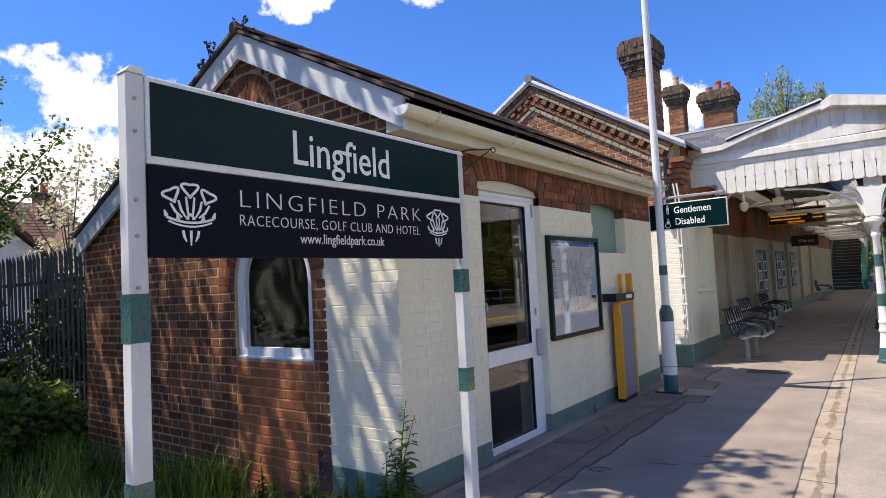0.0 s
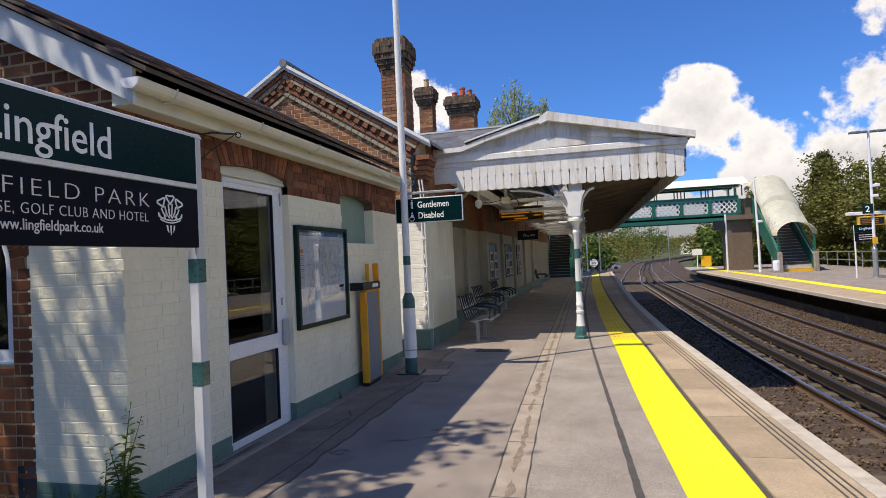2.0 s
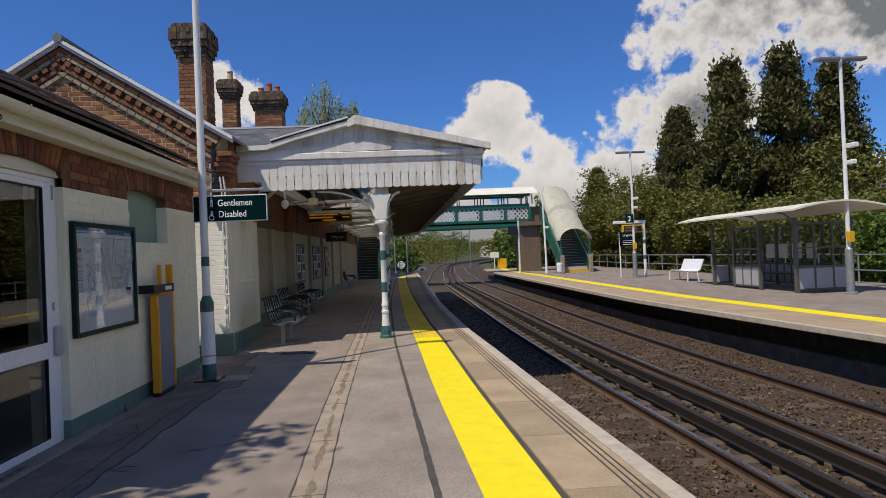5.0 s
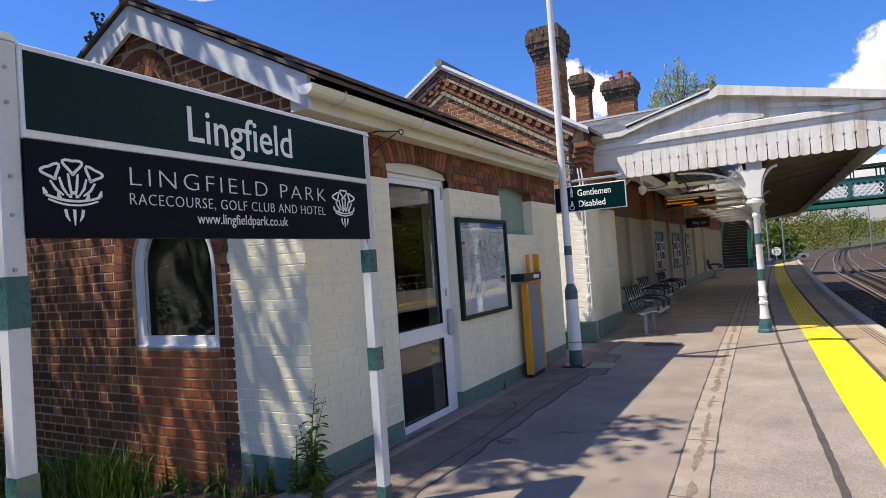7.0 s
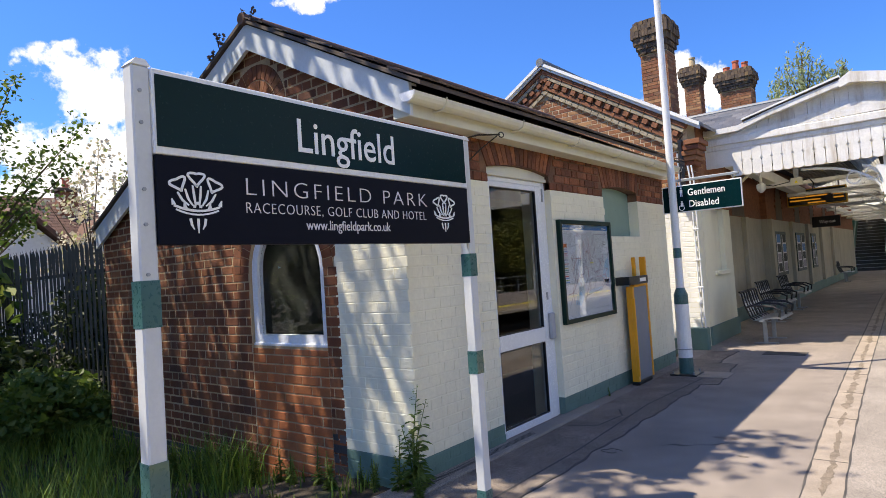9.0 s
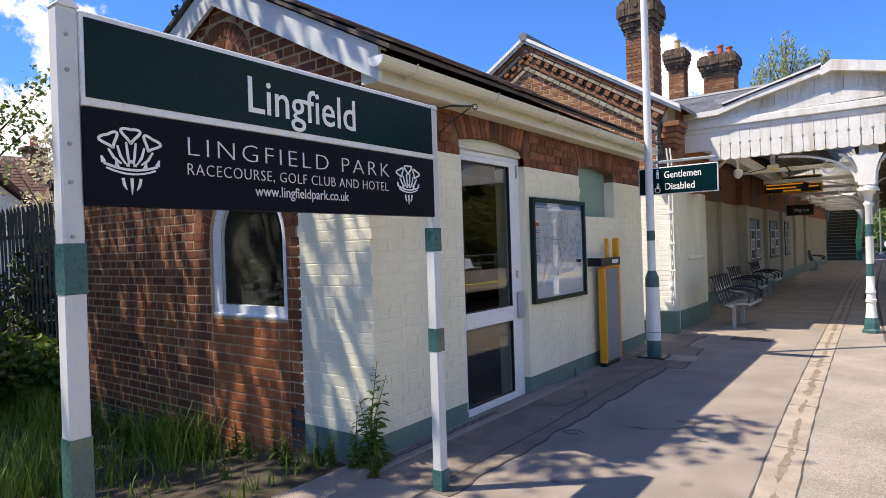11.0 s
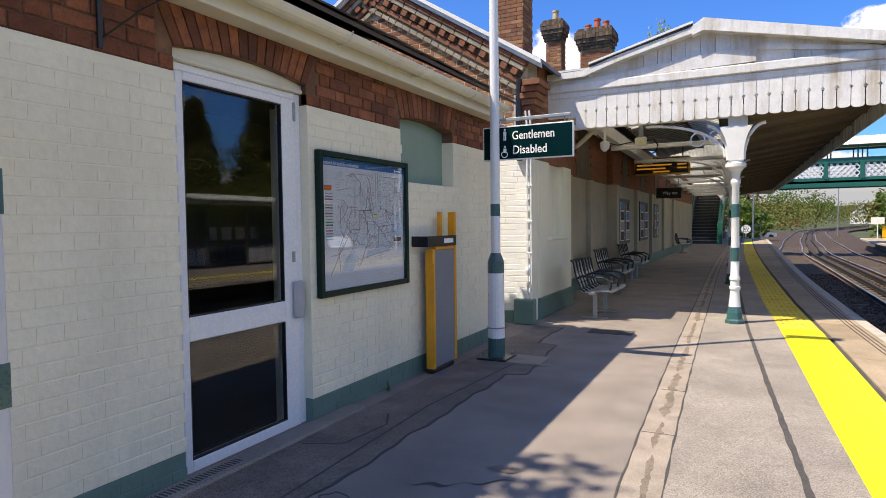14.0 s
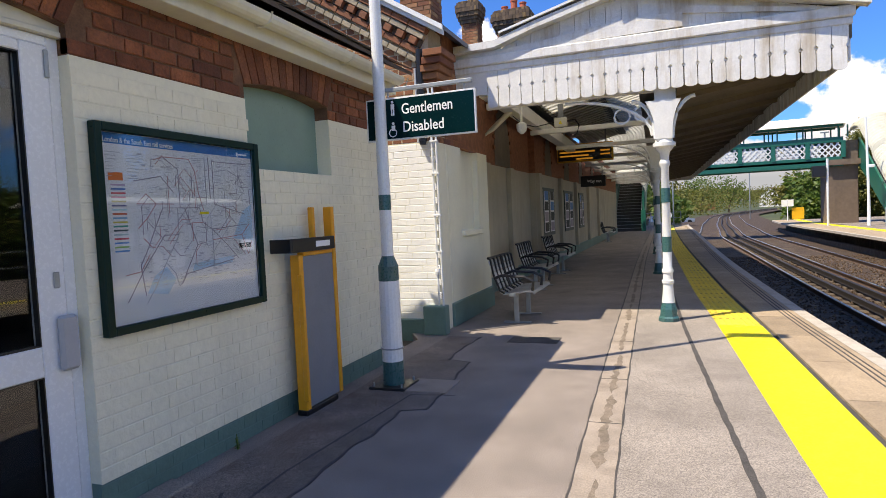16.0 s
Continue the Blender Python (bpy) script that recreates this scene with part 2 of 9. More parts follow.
M = {
    "brick": material("red_brick", BRICKS[0], 0.85, per_object=True, hue=BRICKS, bump=0.5, fine=90, vary=0.2, stain=(0.05, 0.026, 0.017), stain_scale=3.2, stain_amount=0.75, streak=True),
    "brick_new_lit": material("sunlit_infill_brick", LITNEWBRICKS[0], 0.85, per_object=True, hue=LITNEWBRICKS, bump=0.5, fine=90, vary=0.2, stain=(0.12, 0.06, 0.035), stain_scale=2.2, stain_amount=0.35),
    "brick_rest": material("red_brick_joined", BRICKS[0], 0.85, island=True, hue=BRICKS, bump=0.5, fine=90, vary=0.2, stain=(0.05, 0.026, 0.017), stain_scale=3.2, stain_amount=0.75, streak=True),
    "band": material("brown_brick", DARKBRICKS[0], 0.85, per_object=True, hue=DARKBRICKS, bump=0.9, fine=60, vary=0.32, scale=14, stain=(0.06, 0.03, 0.022), stain_scale=7, stain_amount=0.6),
    "band_plain": material("brown_brick_wall", (0.25, 0.10, 0.05), 0.85, vary=0.3, scale=14, bump=0.5, fine=50, stain=(0.30, 0.13, 0.06), stain_scale=5, stain_amount=0.5),
    "white_bricks": material("white_painted_brick", (0.84, 0.83, 0.79), 0.5, vary=0.04, bump=0.35, fine=40),
    "gable": material("orange_brick", GABLEBRICKS[0], 0.85, island=True, hue=GABLEBRICKS, bump=0.5, fine=90, vary=0.2),
    "gable_one": material("orange_brick_single", GABLEBRICKS[0], 0.85, per_object=True, hue=GABLEBRICKS, bump=0.5, fine=90, vary=0.2),
    "blue_brick": material("blue_engineering_brick", (0.05, 0.05, 0.06), 0.5, per_object=True, hue=[(0.04, 0.045, 0.06), (0.09, 0.08, 0.085), (0.03, 0.03, 0.035)], bump=0.3),
    "mortar": material("lime_mortar", (0.42, 0.305, 0.18), 0.95, vary=0.2, bump=0.6, fine=120, stain=(0.12, 0.09, 0.06), stain_amount=0.5),
    "old_brick": material("sooty_brick", (0.12, 0.08, 0.055), 0.9, island=True, hue=[(0.10, 0.065, 0.045), (0.16, 0.11, 0.07), (0.07, 0.05, 0.04), (0.2, 0.13, 0.06)], bump=0.6, fine=70, vary=0.25),
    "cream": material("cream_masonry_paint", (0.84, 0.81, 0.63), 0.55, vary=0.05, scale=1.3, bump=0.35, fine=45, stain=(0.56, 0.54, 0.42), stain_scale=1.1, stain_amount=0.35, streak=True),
    # dirtied copy of the cream, also darkened to carry the canopy's shade
    "cream_old_shaded": material("dirty_shaded_cream_paint", (0.44, 0.385, 0.275), 0.6, vary=0.12, scale=1.6, bump=0.35, fine=45, stain=(0.30, 0.25, 0.17), stain_scale=1.4, stain_amount=0.6, streak=True),
    "mortar_pale": material("pale_lime_mortar", (0.50, 0.41, 0.28), 0.95, vary=0.2, bump=0.6, fine=120, stain=(0.12, 0.09, 0.06), stain_amount=0.5),
    "mortar_brown": material("brown_weathered_mortar", (0.16, 0.085, 0.05), 0.95, vary=0.3, bump=0.6, fine=100, stain=(0.28, 0.15, 0.08), stain_scale=6, stain_amount=0.5),
    "cream_bricks": material("cream_painted_brick", (0.85, 0.815, 0.635), 0.5, vary=0.06, island=False, scale=2.2, bump=0.75, fine=26, stain=(0.58, 0.56, 0.44), stain_scale=1.3, stain_amount=0.35, streak=True),
    "green_base": material("sage_green_paint", (0.12, 0.21, 0.18), 0.5, vary=0.12, scale=3, bump=0.3, fine=45, stain=(0.08, 0.12, 0.10), stain_amount=0.4),
    "niche": material("pale_green_panel", (0.22, 0.33, 0.27), 0.35, vary=0.05, bump=0.05),
    "white": material("white_paint", (0.80, 0.79, 0.75), 0.45, vary=0.05, bump=0.08, stain=(0.55, 0.50, 0.40), stain_scale=2.5, stain_amount=0.5, streak=True),
    "upvc": material("white_upvc", (0.80, 0.82, 0.84), 0.25, vary=0.02, bump=0.0),
    "old_white": material("weathered_white_boarding", (0.76, 0.75, 0.72), 0.6, vary=0.09, bump=0.35, fine=35, stain=(0.40, 0.31, 0.19), stain_scale=5.0, stain_amount=0.75, island=True, streak=True),
    # old cream boards; base cut down so canopy shade sits in the colour
    "soffit": material("shaded_aged_cream_soffit", (0.155, 0.125, 0.088), 0.7, vary=0.12, bump=0.2, stain=(0.10, 0.08, 0.055), stain_amount=0.5),
    "fascia": material("cream_fascia", (0.72, 0.70, 0.58), 0.45, vary=0.04, bump=0.05, stain=(0.45, 0.42, 0.33), stain_scale=2.0, stain_amount=0.4, streak=True),
    "bargeboard": material("grey_white_bargeboard", (0.62, 0.66, 0.68), 0.5, vary=0.06, bump=0.1, stain=(0.4, 0.4, 0.38), stain_amount=0.4),
    "slate": material("grey_slate", (0.085, 0.09, 0.105), 0.5, island=True, hue=[(0.06, 0.065, 0.08), (0.10, 0.11, 0.13), (0.085, 0.085, 0.095), (0.13, 0.13, 0.14)], bump=0.3, vary=0.15),
    "slate_edge": material("dark_slate_edge", (0.06, 0.05, 0.045), 0.7, island=True, hue=[(0.05, 0.044, 0.042), (0.09, 0.068, 0.055), (0.15, 0.075, 0.05)], bump=0.4, vary=0.25),
    "arch_panel": material("grey_brown_render", (0.16, 0.13, 0.10), 0.85, vary=0.2, bump=0.3, stain=(0.08, 0.06, 0.05), stain_scale=3, stain_amount=0.6),
    "asphalt": material("worn_asphalt", (0.248, 0.209, 0.178), 0.9, vary=0.22, scale=1.6, bump=0.4, fine=150, grain=0.8, stain=(0.15, 0.127, 0.108), stain_scale=1.3, stain_amount=0.6),
    "asphalt_light": material("pale_asphalt", (0.28, 0.243, 0.206), 0.9, vary=0.22, scale=1.6, bump=0.4, fine=150, grain=0.65, stain=(0.185, 0.16, 0.14), stain_scale=1.3, stain_amount=0.6),
    "asphalt_patch": material("dark_asphalt_patch", (0.075, 0.068, 0.062), 0.9, vary=0.2, bump=0.8, fine=110, grain=0.45),
    "asphalt_brown": material("brown_asphalt_strip", (0.185, 0.152, 0.125), 0.9, vary=0.3, scale=2.5, bump=0.5, fine=150, grain=0.8, stain=(0.10, 0.048, 0.038), stain_scale=2.2, stain_amount=0.6),
    "gully_dirt": material("gully_dirt", (0.20, 0.16, 0.12), 0.95, vary=0.3, scale=9, bump=0.6, fine=110, grain=0.4),
    "concrete": material("gully_concrete", (0.335, 0.278, 0.222), 0.88, vary=0.16, scale=4, bump=0.6, fine=110, grain=0.25, stain=(0.15, 0.12, 0.09), stain_scale=3.4, stain_amount=0.5),
    "coping": material("tan_coping_stone", (0.36, 0.275, 0.18), 0.85, vary=0.14, scale=2, bump=0.7, fine=110, grain=0.3, per_object=True, stain=(0.20, 0.15, 0.10), stain_scale=1.6, stain_amount=0.5),
    "edge_white": material("worn_white_edge_paint", (0.46, 0.41, 0.34), 0.8, vary=0.12, bump=0.4, stain=(0.30, 0.25, 0.18), stain_scale=5, stain_amount=0.85),
    "yellow": material("yellow_line_paint", (0.90, 0.74, 0.004), 0.55, vary=0.05, bump=0.2, fine=90, stain=(0.60, 0.46, 0.03), stain_scale=7, stain_amount=0.35),
    "yellow_tile": material("yellow_tactile_paving", (0.66, 0.50, 0.04), 0.7, vary=0.1, bump=0.3, fine=90, per_object=True, stain=(0.35, 0.27, 0.05), stain_scale=3, stain_amount=0.6),
    "green_sign": material("dark_green_enamel", (0.0015, 0.019, 0.021), 0.22, vary=0.05, bump=0.01, spec=0.12),
    "navy": material("navy_vinyl_panel", (0.007, 0.008, 0.015), 0.4, vary=0.05, bump=0.01, spec=0.08),
    "letter": material("white_lettering", (0.90, 0.90, 0.88), 0.5, vary=0.02, bump=0.0),
    "grey_letter": material("silver_grey_lettering", (0.80, 0.74, 0.74), 0.5, vary=0.02, bump=0.0),
    "post_green": material("sea_green_gloss_paint", (0.045, 0.125, 0.122), 0.3, vary=0.06, bump=0.05, coat=0.3, stain=(0.02, 0.06, 0.055), stain_scale=6, stain_amount=0.4),
    "post_white": material("white_gloss_paint", (0.80, 0.81, 0.80), 0.3, vary=0.03, bump=0.04, coat=0.2, stain=(0.5, 0.48, 0.42), stain_scale=5, stain_amount=0.4, streak=True),
    # darker copy of the post white, holding the sign posts' shade
    "board_post": material("shaded_white_post_paint", (0.62, 0.64, 0.64), 0.4, vary=0.05, bump=0.04, stain=(0.42, 0.42, 0.38), stain_scale=5, stain_amount=0.5, streak=True),
    "bridge_green": material("bridge_green_paint", (0.012, 0.12, 0.085), 0.4, vary=0.08, bump=0.05),
    "black": material("black_plastic", (0.012, 0.012, 0.013), 0.4, vary=0.1, bump=0.03),
    # near-black colour standing in for the shade of unlit insides
    "dark": material("unlit_inside_black", (0.02, 0.02, 0.018), 0.9, vary=0.2, bump=0.0),
    # backing colour that stands for dark foliage reflected in the window
    "dark_green": material("dark_green_backing", (0.003, 0.006, 0.0015), 0.9, vary=0.3, scale=3, bump=0.1),
    "frame_green": material("dark_green_frame", (0.004, 0.024, 0.018), 0.35, vary=0.06, bump=0.02, spec=0.2),
    "orange": material("orange_yellow_steel", (0.82, 0.36, 0.015), 0.4, vary=0.05, bump=0.04, stain=(0.3, 0.14, 0.03), stain_scale=6, stain_amount=0.35),
    "ramp_grey": material("grey_ramp_plate", (0.22, 0.23, 0.26), 0.6, vary=0.06, bump=0.35, fine=220),
    "galv": material("galvanised_steel", (0.36, 0.38, 0.39), 0.5, metal=0.6, vary=0.12, bump=0.1),
    "fence_steel": material("grey_green_palisade_steel", (0.05, 0.058, 0.058), 0.55, metal=0.25, vary=0.15, bump=0.1, stain=(0.10, 0.11, 0.10), stain_amount=0.5),
    "bench_metal": material("silver_bench_slats", (0.55, 0.56, 0.58), 0.35, metal=0.8, vary=0.08, bump=0.05),
    "rail": material("rusty_rail_steel", (0.13, 0.085, 0.06), 0.6, metal=0.4, vary=0.15, bump=0.2),
    "rail_top": material("polished_rail_head", (0.42, 0.43, 0.45), 0.28, metal=1.0, vary=0.06, bump=0.02),
    "third_rail": material("black_conductor_rail", (0.02, 0.016, 0.013), 0.6, metal=0.0, vary=0.1, bump=0.05),
    "sleeper": material("concrete_sleeper", (0.10, 0.075, 0.052), 0.9, vary=0.15, bump=0.4, stain=(0.06, 0.038, 0.024), stain_scale=4, stain_amount=0.7),
    "ballast": material("brown_track_ballast", (0.14, 0.09, 0.06), 0.95, island=True, hue=[(0.0578, 0.0323, 0.0161), (0.106, 0.0629, 0.0306), (0.0382, 0.0229, 0.0127), (0.162, 0.111, 0.0612), (0.0765, 0.0391, 0.0179)], vary=0.25, bump=0.6, fine=50),
    "ballast_bed": material("ballast_bed", (0.042, 0.026, 0.016), 0.95, vary=0.5, scale=30, bump=1.0, fine=28, stain=(0.16, 0.11, 0.07), stain_scale=22, stain_amount=0.8),
    "platform_wall": material("platform_wall_brick", (0.10, 0.085, 0.07), 0.95, vary=0.3, scale=5, bump=0.5, fine=30, stain=(0.25, 0.22, 0.18), stain_scale=3, stain_amount=0.6),
    "pier": material("brown_pier_cladding", (0.17, 0.125, 0.09), 0.8, vary=0.12, bump=0.2, stain=(0.09, 0.065, 0.05), stain_amount=0.5, streak=True),
    "canopy_sheet": material("ribbed_white_sheet", (0.82, 0.80, 0.68), 0.4, vary=0.06, bump=0.05, stain=(0.5, 0.48, 0.36), stain_scale=3, stain_amount=0.5),
    "pot_red": material("terracotta_pot", (0.45, 0.12, 0.06), 0.8, vary=0.15, bump=0.2),
    "pot_buff": material("buff_pot", (0.55, 0.42, 0.24), 0.8, vary=0.15, bump=0.2),
    "lead": material("grey_lead", (0.20, 0.21, 0.22), 0.5, metal=0.3, vary=0.1, bump=0.1),
    "roof_tile": material("brown_clay_tile", (0.16, 0.075, 0.05), 0.85, island=True, hue=[(0.091, 0.0423, 0.0292), (0.13, 0.065, 0.0423), (0.0715, 0.0358, 0.026)], vary=0.2, bump=0.3),
    "render_white": material("white_house_render", (0.78, 0.77, 0.74), 0.7, vary=0.06, bump=0.2, stain=(0.6, 0.58, 0.52), stain_amount=0.4),
    "bark": material("grey_brown_bark", (0.10, 0.075, 0.05), 0.95, vary=0.3, bump=0.8, fine=30),
    "leaf": material("spring_green_leaf", (0.10, 0.17, 0.02), 0.55, island=True, hue=[(0.09, 0.15, 0.02), (0.15, 0.22, 0.03), (0.06, 0.12, 0.02), (0.20, 0.24, 0.05)], vary=0.15, bump=0.0),
    "leaf_dark": material("dark_conifer_leaf", (0.06, 0.08, 0.02), 0.65, island=True, hue=[(0.0775, 0.0814, 0.0186), (0.12, 0.116, 0.0264), (0.0465, 0.0528, 0.0124), (0.179, 0.151, 0.0387)], vary=0.2, bump=0.0),
    "leaf_olive": material("olive_shrub_leaf", (0.12, 0.14, 0.025), 0.6, island=True, hue=[(0.133, 0.14, 0.0218), (0.195, 0.195, 0.0312), (0.0936, 0.109, 0.0172), (0.242, 0.207, 0.0507)], vary=0.2, bump=0.0),
    "leaf_willow": material("silvery_willow_leaf", (0.17, 0.22, 0.08), 0.6, island=True, hue=[(0.32, 0.37, 0.15), (0.44, 0.47, 0.25), (0.22, 0.28, 0.10)], vary=0.15, bump=0.0),
    "leaf_weed": material("deep_green_weed_leaf", (0.035, 0.065, 0.012), 0.6, island=True, hue=[(0.0188, 0.0377, 0.00628), (0.0377, 0.0628, 0.0113), (0.0113, 0.0251, 0.00502), (0.0566, 0.0753, 0.0158)], vary=0.15, bump=0.0),
    "blossom": material("cream_blossom", (0.72, 0.64, 0.50), 0.7, island=True, hue=[(0.72, 0.66, 0.52), (0.62, 0.52, 0.38), (0.30, 0.34, 0.12)], vary=0.1, bump=0.0),
    "grass": material("meadow_grass", (0.08, 0.13, 0.02), 0.6, island=True, hue=[(0.0857, 0.16, 0.0172), (0.16, 0.269, 0.0294), (0.257, 0.343, 0.0551), (0.043, 0.0857, 0.0122)], vary=0.15, bump=0.0),
    "soil": material("brown_soil", (0.05, 0.038, 0.025), 0.95, vary=0.3, bump=0.8, fine=40, stain=(0.06, 0.08, 0.02), stain_scale=2, stain_amount=0.7),
    "field": material("far_meadow", (0.05, 0.065, 0.022), 0.95, vary=0.3, scale=0.15, bump=0.3, fine=4, stain=(0.13, 0.11, 0.06), stain_scale=0.05, stain_amount=0.5),
    "glass": glass_material("clear_glass"),
    "shelter_glass": glass_material("tinted_shelter_glass", (0.75, 0.80, 0.78), 1.45),
    "amber": glow_material("amber_led", (1.0, 0.40, 0.03), 0.3),
    "seat_white": material("white_perforated_seat", (0.78, 0.80, 0.84), 0.4, vary=0.03, bump=0.1),
    "signal_yellow": material("yellow_sign_frame", (0.75, 0.42, 0.02), 0.4, vary=0.05, bump=0.02),
    "shelter_frame": material("bronze_grey_frame", (0.16, 0.15, 0.13), 0.45, metal=0.4, vary=0.08, bump=0.05),
    "shelter_panel": material("pale_grey_panel", (0.42, 0.43, 0.45), 0.5, vary=0.05, bump=0.05),
    "blue_car": material("silver_blue_car_paint", (0.45, 0.5, 0.58), 0.3, metal=0.3, vary=0.03, bump=0.0, coat=0.5),
}
# dirty roof glass lets daylight through, scattered
dg = bpy.data.materials.new("dirty_roof_glass")
dg.use_nodes = True
dn = dg.node_tree
dtr, dmx = dn.nodes.new("ShaderNodeBsdfTranslucent"), dn.nodes.new("ShaderNodeMixShader")
dgn = dn.nodes.new("ShaderNodeTexNoise")
dgr = dn.nodes.new("ShaderNodeValToRGB")
dgn.inputs["Scale"].default_value, dgn.inputs["Detail"].default_value = 2.2, 6.0
dgr.color_ramp.elements[0].color, dgr.color_ramp.elements[1].color = (0.55, 0.54, 0.48, 1), (0.92, 0.90, 0.84, 1)
dgr.color_ramp.elements[0].position, dgr.color_ramp.elements[1].position = 0.3, 0.7
dn.links.new(dgn.outputs["Fac"], dgr.inputs[0])
dn.links.new(dgr.outputs[0], dtr.inputs["Color"])
dpb = dn.nodes["Principled BSDF"]
dpb.inputs["Base Color"].default_value, dpb.inputs["Roughness"].default_value = (0.55, 0.55, 0.5, 1), 0.25
dmx.inputs[0].default_value = 0.85
dn.links.new(dpb.outputs[0], dmx.inputs[1])
dn.links.new(dtr.outputs[0], dmx.inputs[2])
dn.links.new(dmx.outputs[0], dn.nodes["Material Output"].inputs[0])
M["roof_glass"] = dg
# daylight passes through thin leaves
for key, amount in (("leaf", 0.4), ("leaf_willow", 0.4), ("grass", 0.35), ("leaf_olive", 0.35), ("leaf_dark", 0.3), ("leaf_weed", 0.3), ("blossom", 0.35)):
    nt = M[key].node_tree
    bs = nt.nodes["Principled BSDF"]
    tr, mxs = nt.nodes.new("ShaderNodeBsdfTranslucent"), nt.nodes.new("ShaderNodeMixShader")
    mxs.inputs[0].default_value = amount
    nt.links.new(bs.inputs["Base Color"].links[0].from_socket, tr.inputs["Color"])
    nt.links.new(bs.outputs[0], mxs.inputs[1])
    nt.links.new(tr.outputs[0], mxs.inputs[2])
    nt.links.new(mxs.outputs[0], nt.nodes["Material Output"].inputs[0])


# ---- building helpers ----
def mesh_of(bm, name, mat, smooth=False):
    bmesh.ops.recalc_face_normals(bm, faces=bm.faces) if len(bm.faces) < 20000 else None
    me = bpy.data.meshes.new(name)
    bm.to_mesh(me)
    bm.free()
    me.materials.append(M[mat] if isinstance(mat, str) else mat)
    if smooth:
        me.polygons.foreach_set("use_smooth", [True] * len(me.polygons))
        me.set_sharp_from_angle(angle=radians(38))
    return me


def part(name, bm, mat, parent=None, label="", smooth=False, at=None):
    """Link a bmesh as one mesh object, under a thing or a part where one is given."""
    ob = new(name, mesh_of(bm, name, mat, smooth) if isinstance(bm, bmesh.types.BMesh) else bm)
    if parent is not None:
        ob.parent = parent
    if at is not None:
        ob.matrix_local = at if isinstance(at, Matrix) else Matrix.Translation(at)
    if label:
        tagged(ob, label)
    return ob


def thing(name, at, label, category, group="", kind="", turn=0.0):
    ob = new(name)
    ob.empty_display_size = 0.1
    ob.matrix_basis = Matrix.Translation(at) @ Matrix.Rotation(radians(turn), 4, "Z")
    return tagged(ob, label, category, group, kind)


def structure(name, bm, mat, label, category, smooth=False):
    return tagged(part(name, bm, mat, smooth=smooth), label, category, kind="structure")


def B():
    return bmesh.new()


def box(bm, x0, x1, y0, y1, z0, z1, bevel=0.0, m=None):
    before = set(bm.verts) if bevel or m is not None else None
    v = [bm.verts.new((x, y, z)) for x in (x0, x1) for y in (y0, y1) for z in (z0, z1)]
    fs = [bm.faces.new([v[i] for i in f]) for f in ((0, 1, 3, 2), (4, 6, 7, 5), (0, 4, 5, 1), (2, 3, 7, 6), (0, 2, 6, 4), (1, 5, 7, 3))]
    if bevel:
        es = {e for f in fs for e in f.edges}
        bmesh.ops.bevel(bm, geom=list(es), offset=bevel, segments=1, affect="EDGES", profile=0.7)
    if m is not None:
        bmesh.ops.transform(bm, matrix=m, verts=[w for w in bm.verts if w not in before])
    return bm


def prism(bm, outline, axis, a, b):
    """Push a closed outline of (u, v) along one axis from a to b. Axis x: (y, z); y: (x, z); z: (x, y)."""
    def at(u, v, w):
        return {"x": (w, u, v), "y": (u, w, v), "z": (u, v, w)}[axis]
    lo, hi = [bm.verts.new(at(u, v, a)) for u, v in outline], [bm.verts.new(at(u, v, b)) for u, v in outline]
    n = len(outline)
    bm.faces.new(lo)
    bm.faces.new(hi[::-1])
    for i in range(n):
        bm.faces.new((lo[i], hi[i], hi[(i + 1) % n], lo[(i + 1) % n]))
    return bm


def lathe(bm, profile, sides=16, x=0, y=0, flat=False):
    """Turn a profile of (radius, z) round the upright through x, y."""
    rings = []
    for r, z in profile:
        rings.append([bm.verts.new((x + r * math.cos(2 * math.pi * (i + 0.5) / sides), y + r * math.sin(2 * math.pi * (i + 0.5) / sides), z)) for i in range(sides)])
    for a, b in zip(rings, rings[1:]):
        for i in range(sides):
            bm.faces.new((a[i], a[(i + 1) % sides], b[(i + 1) % sides], b[i]))
    bm.faces.new(rings[0][::-1])
    bm.faces.new(rings[-1])
    return bm


def tube(bm, points, r, sides=8):
    """A round bar along points."""
    pts = [Vector(p) for p in points]
    rings = []
    for i, p in enumerate(pts):
        d = (pts[min(i + 1, len(pts) - 1)] - pts[max(i - 1, 0)]).normalized()
        a = d.cross(Vector((0, 0, 1)) if abs(d.z) < 0.9 else Vector((1, 0, 0))).normalized()
        c = d.cross(a)
        rr = r[i] if isinstance(r, (list, tuple)) else r
        rings.append([bm.verts.new(p + rr * (math.cos(2 * math.pi * k / sides) * a + math.sin(2 * math.pi * k / sides) * c)) for k in range(sides)])
    for a, b in zip(rings, rings[1:]):
        for k in range(sides):
            bm.faces.new((a[k], a[(k + 1) % sides], b[(k + 1) % sides], b[k]))
    bm.faces.new(rings[0][::-1])
    bm.faces.new(rings[-1])
    return bm


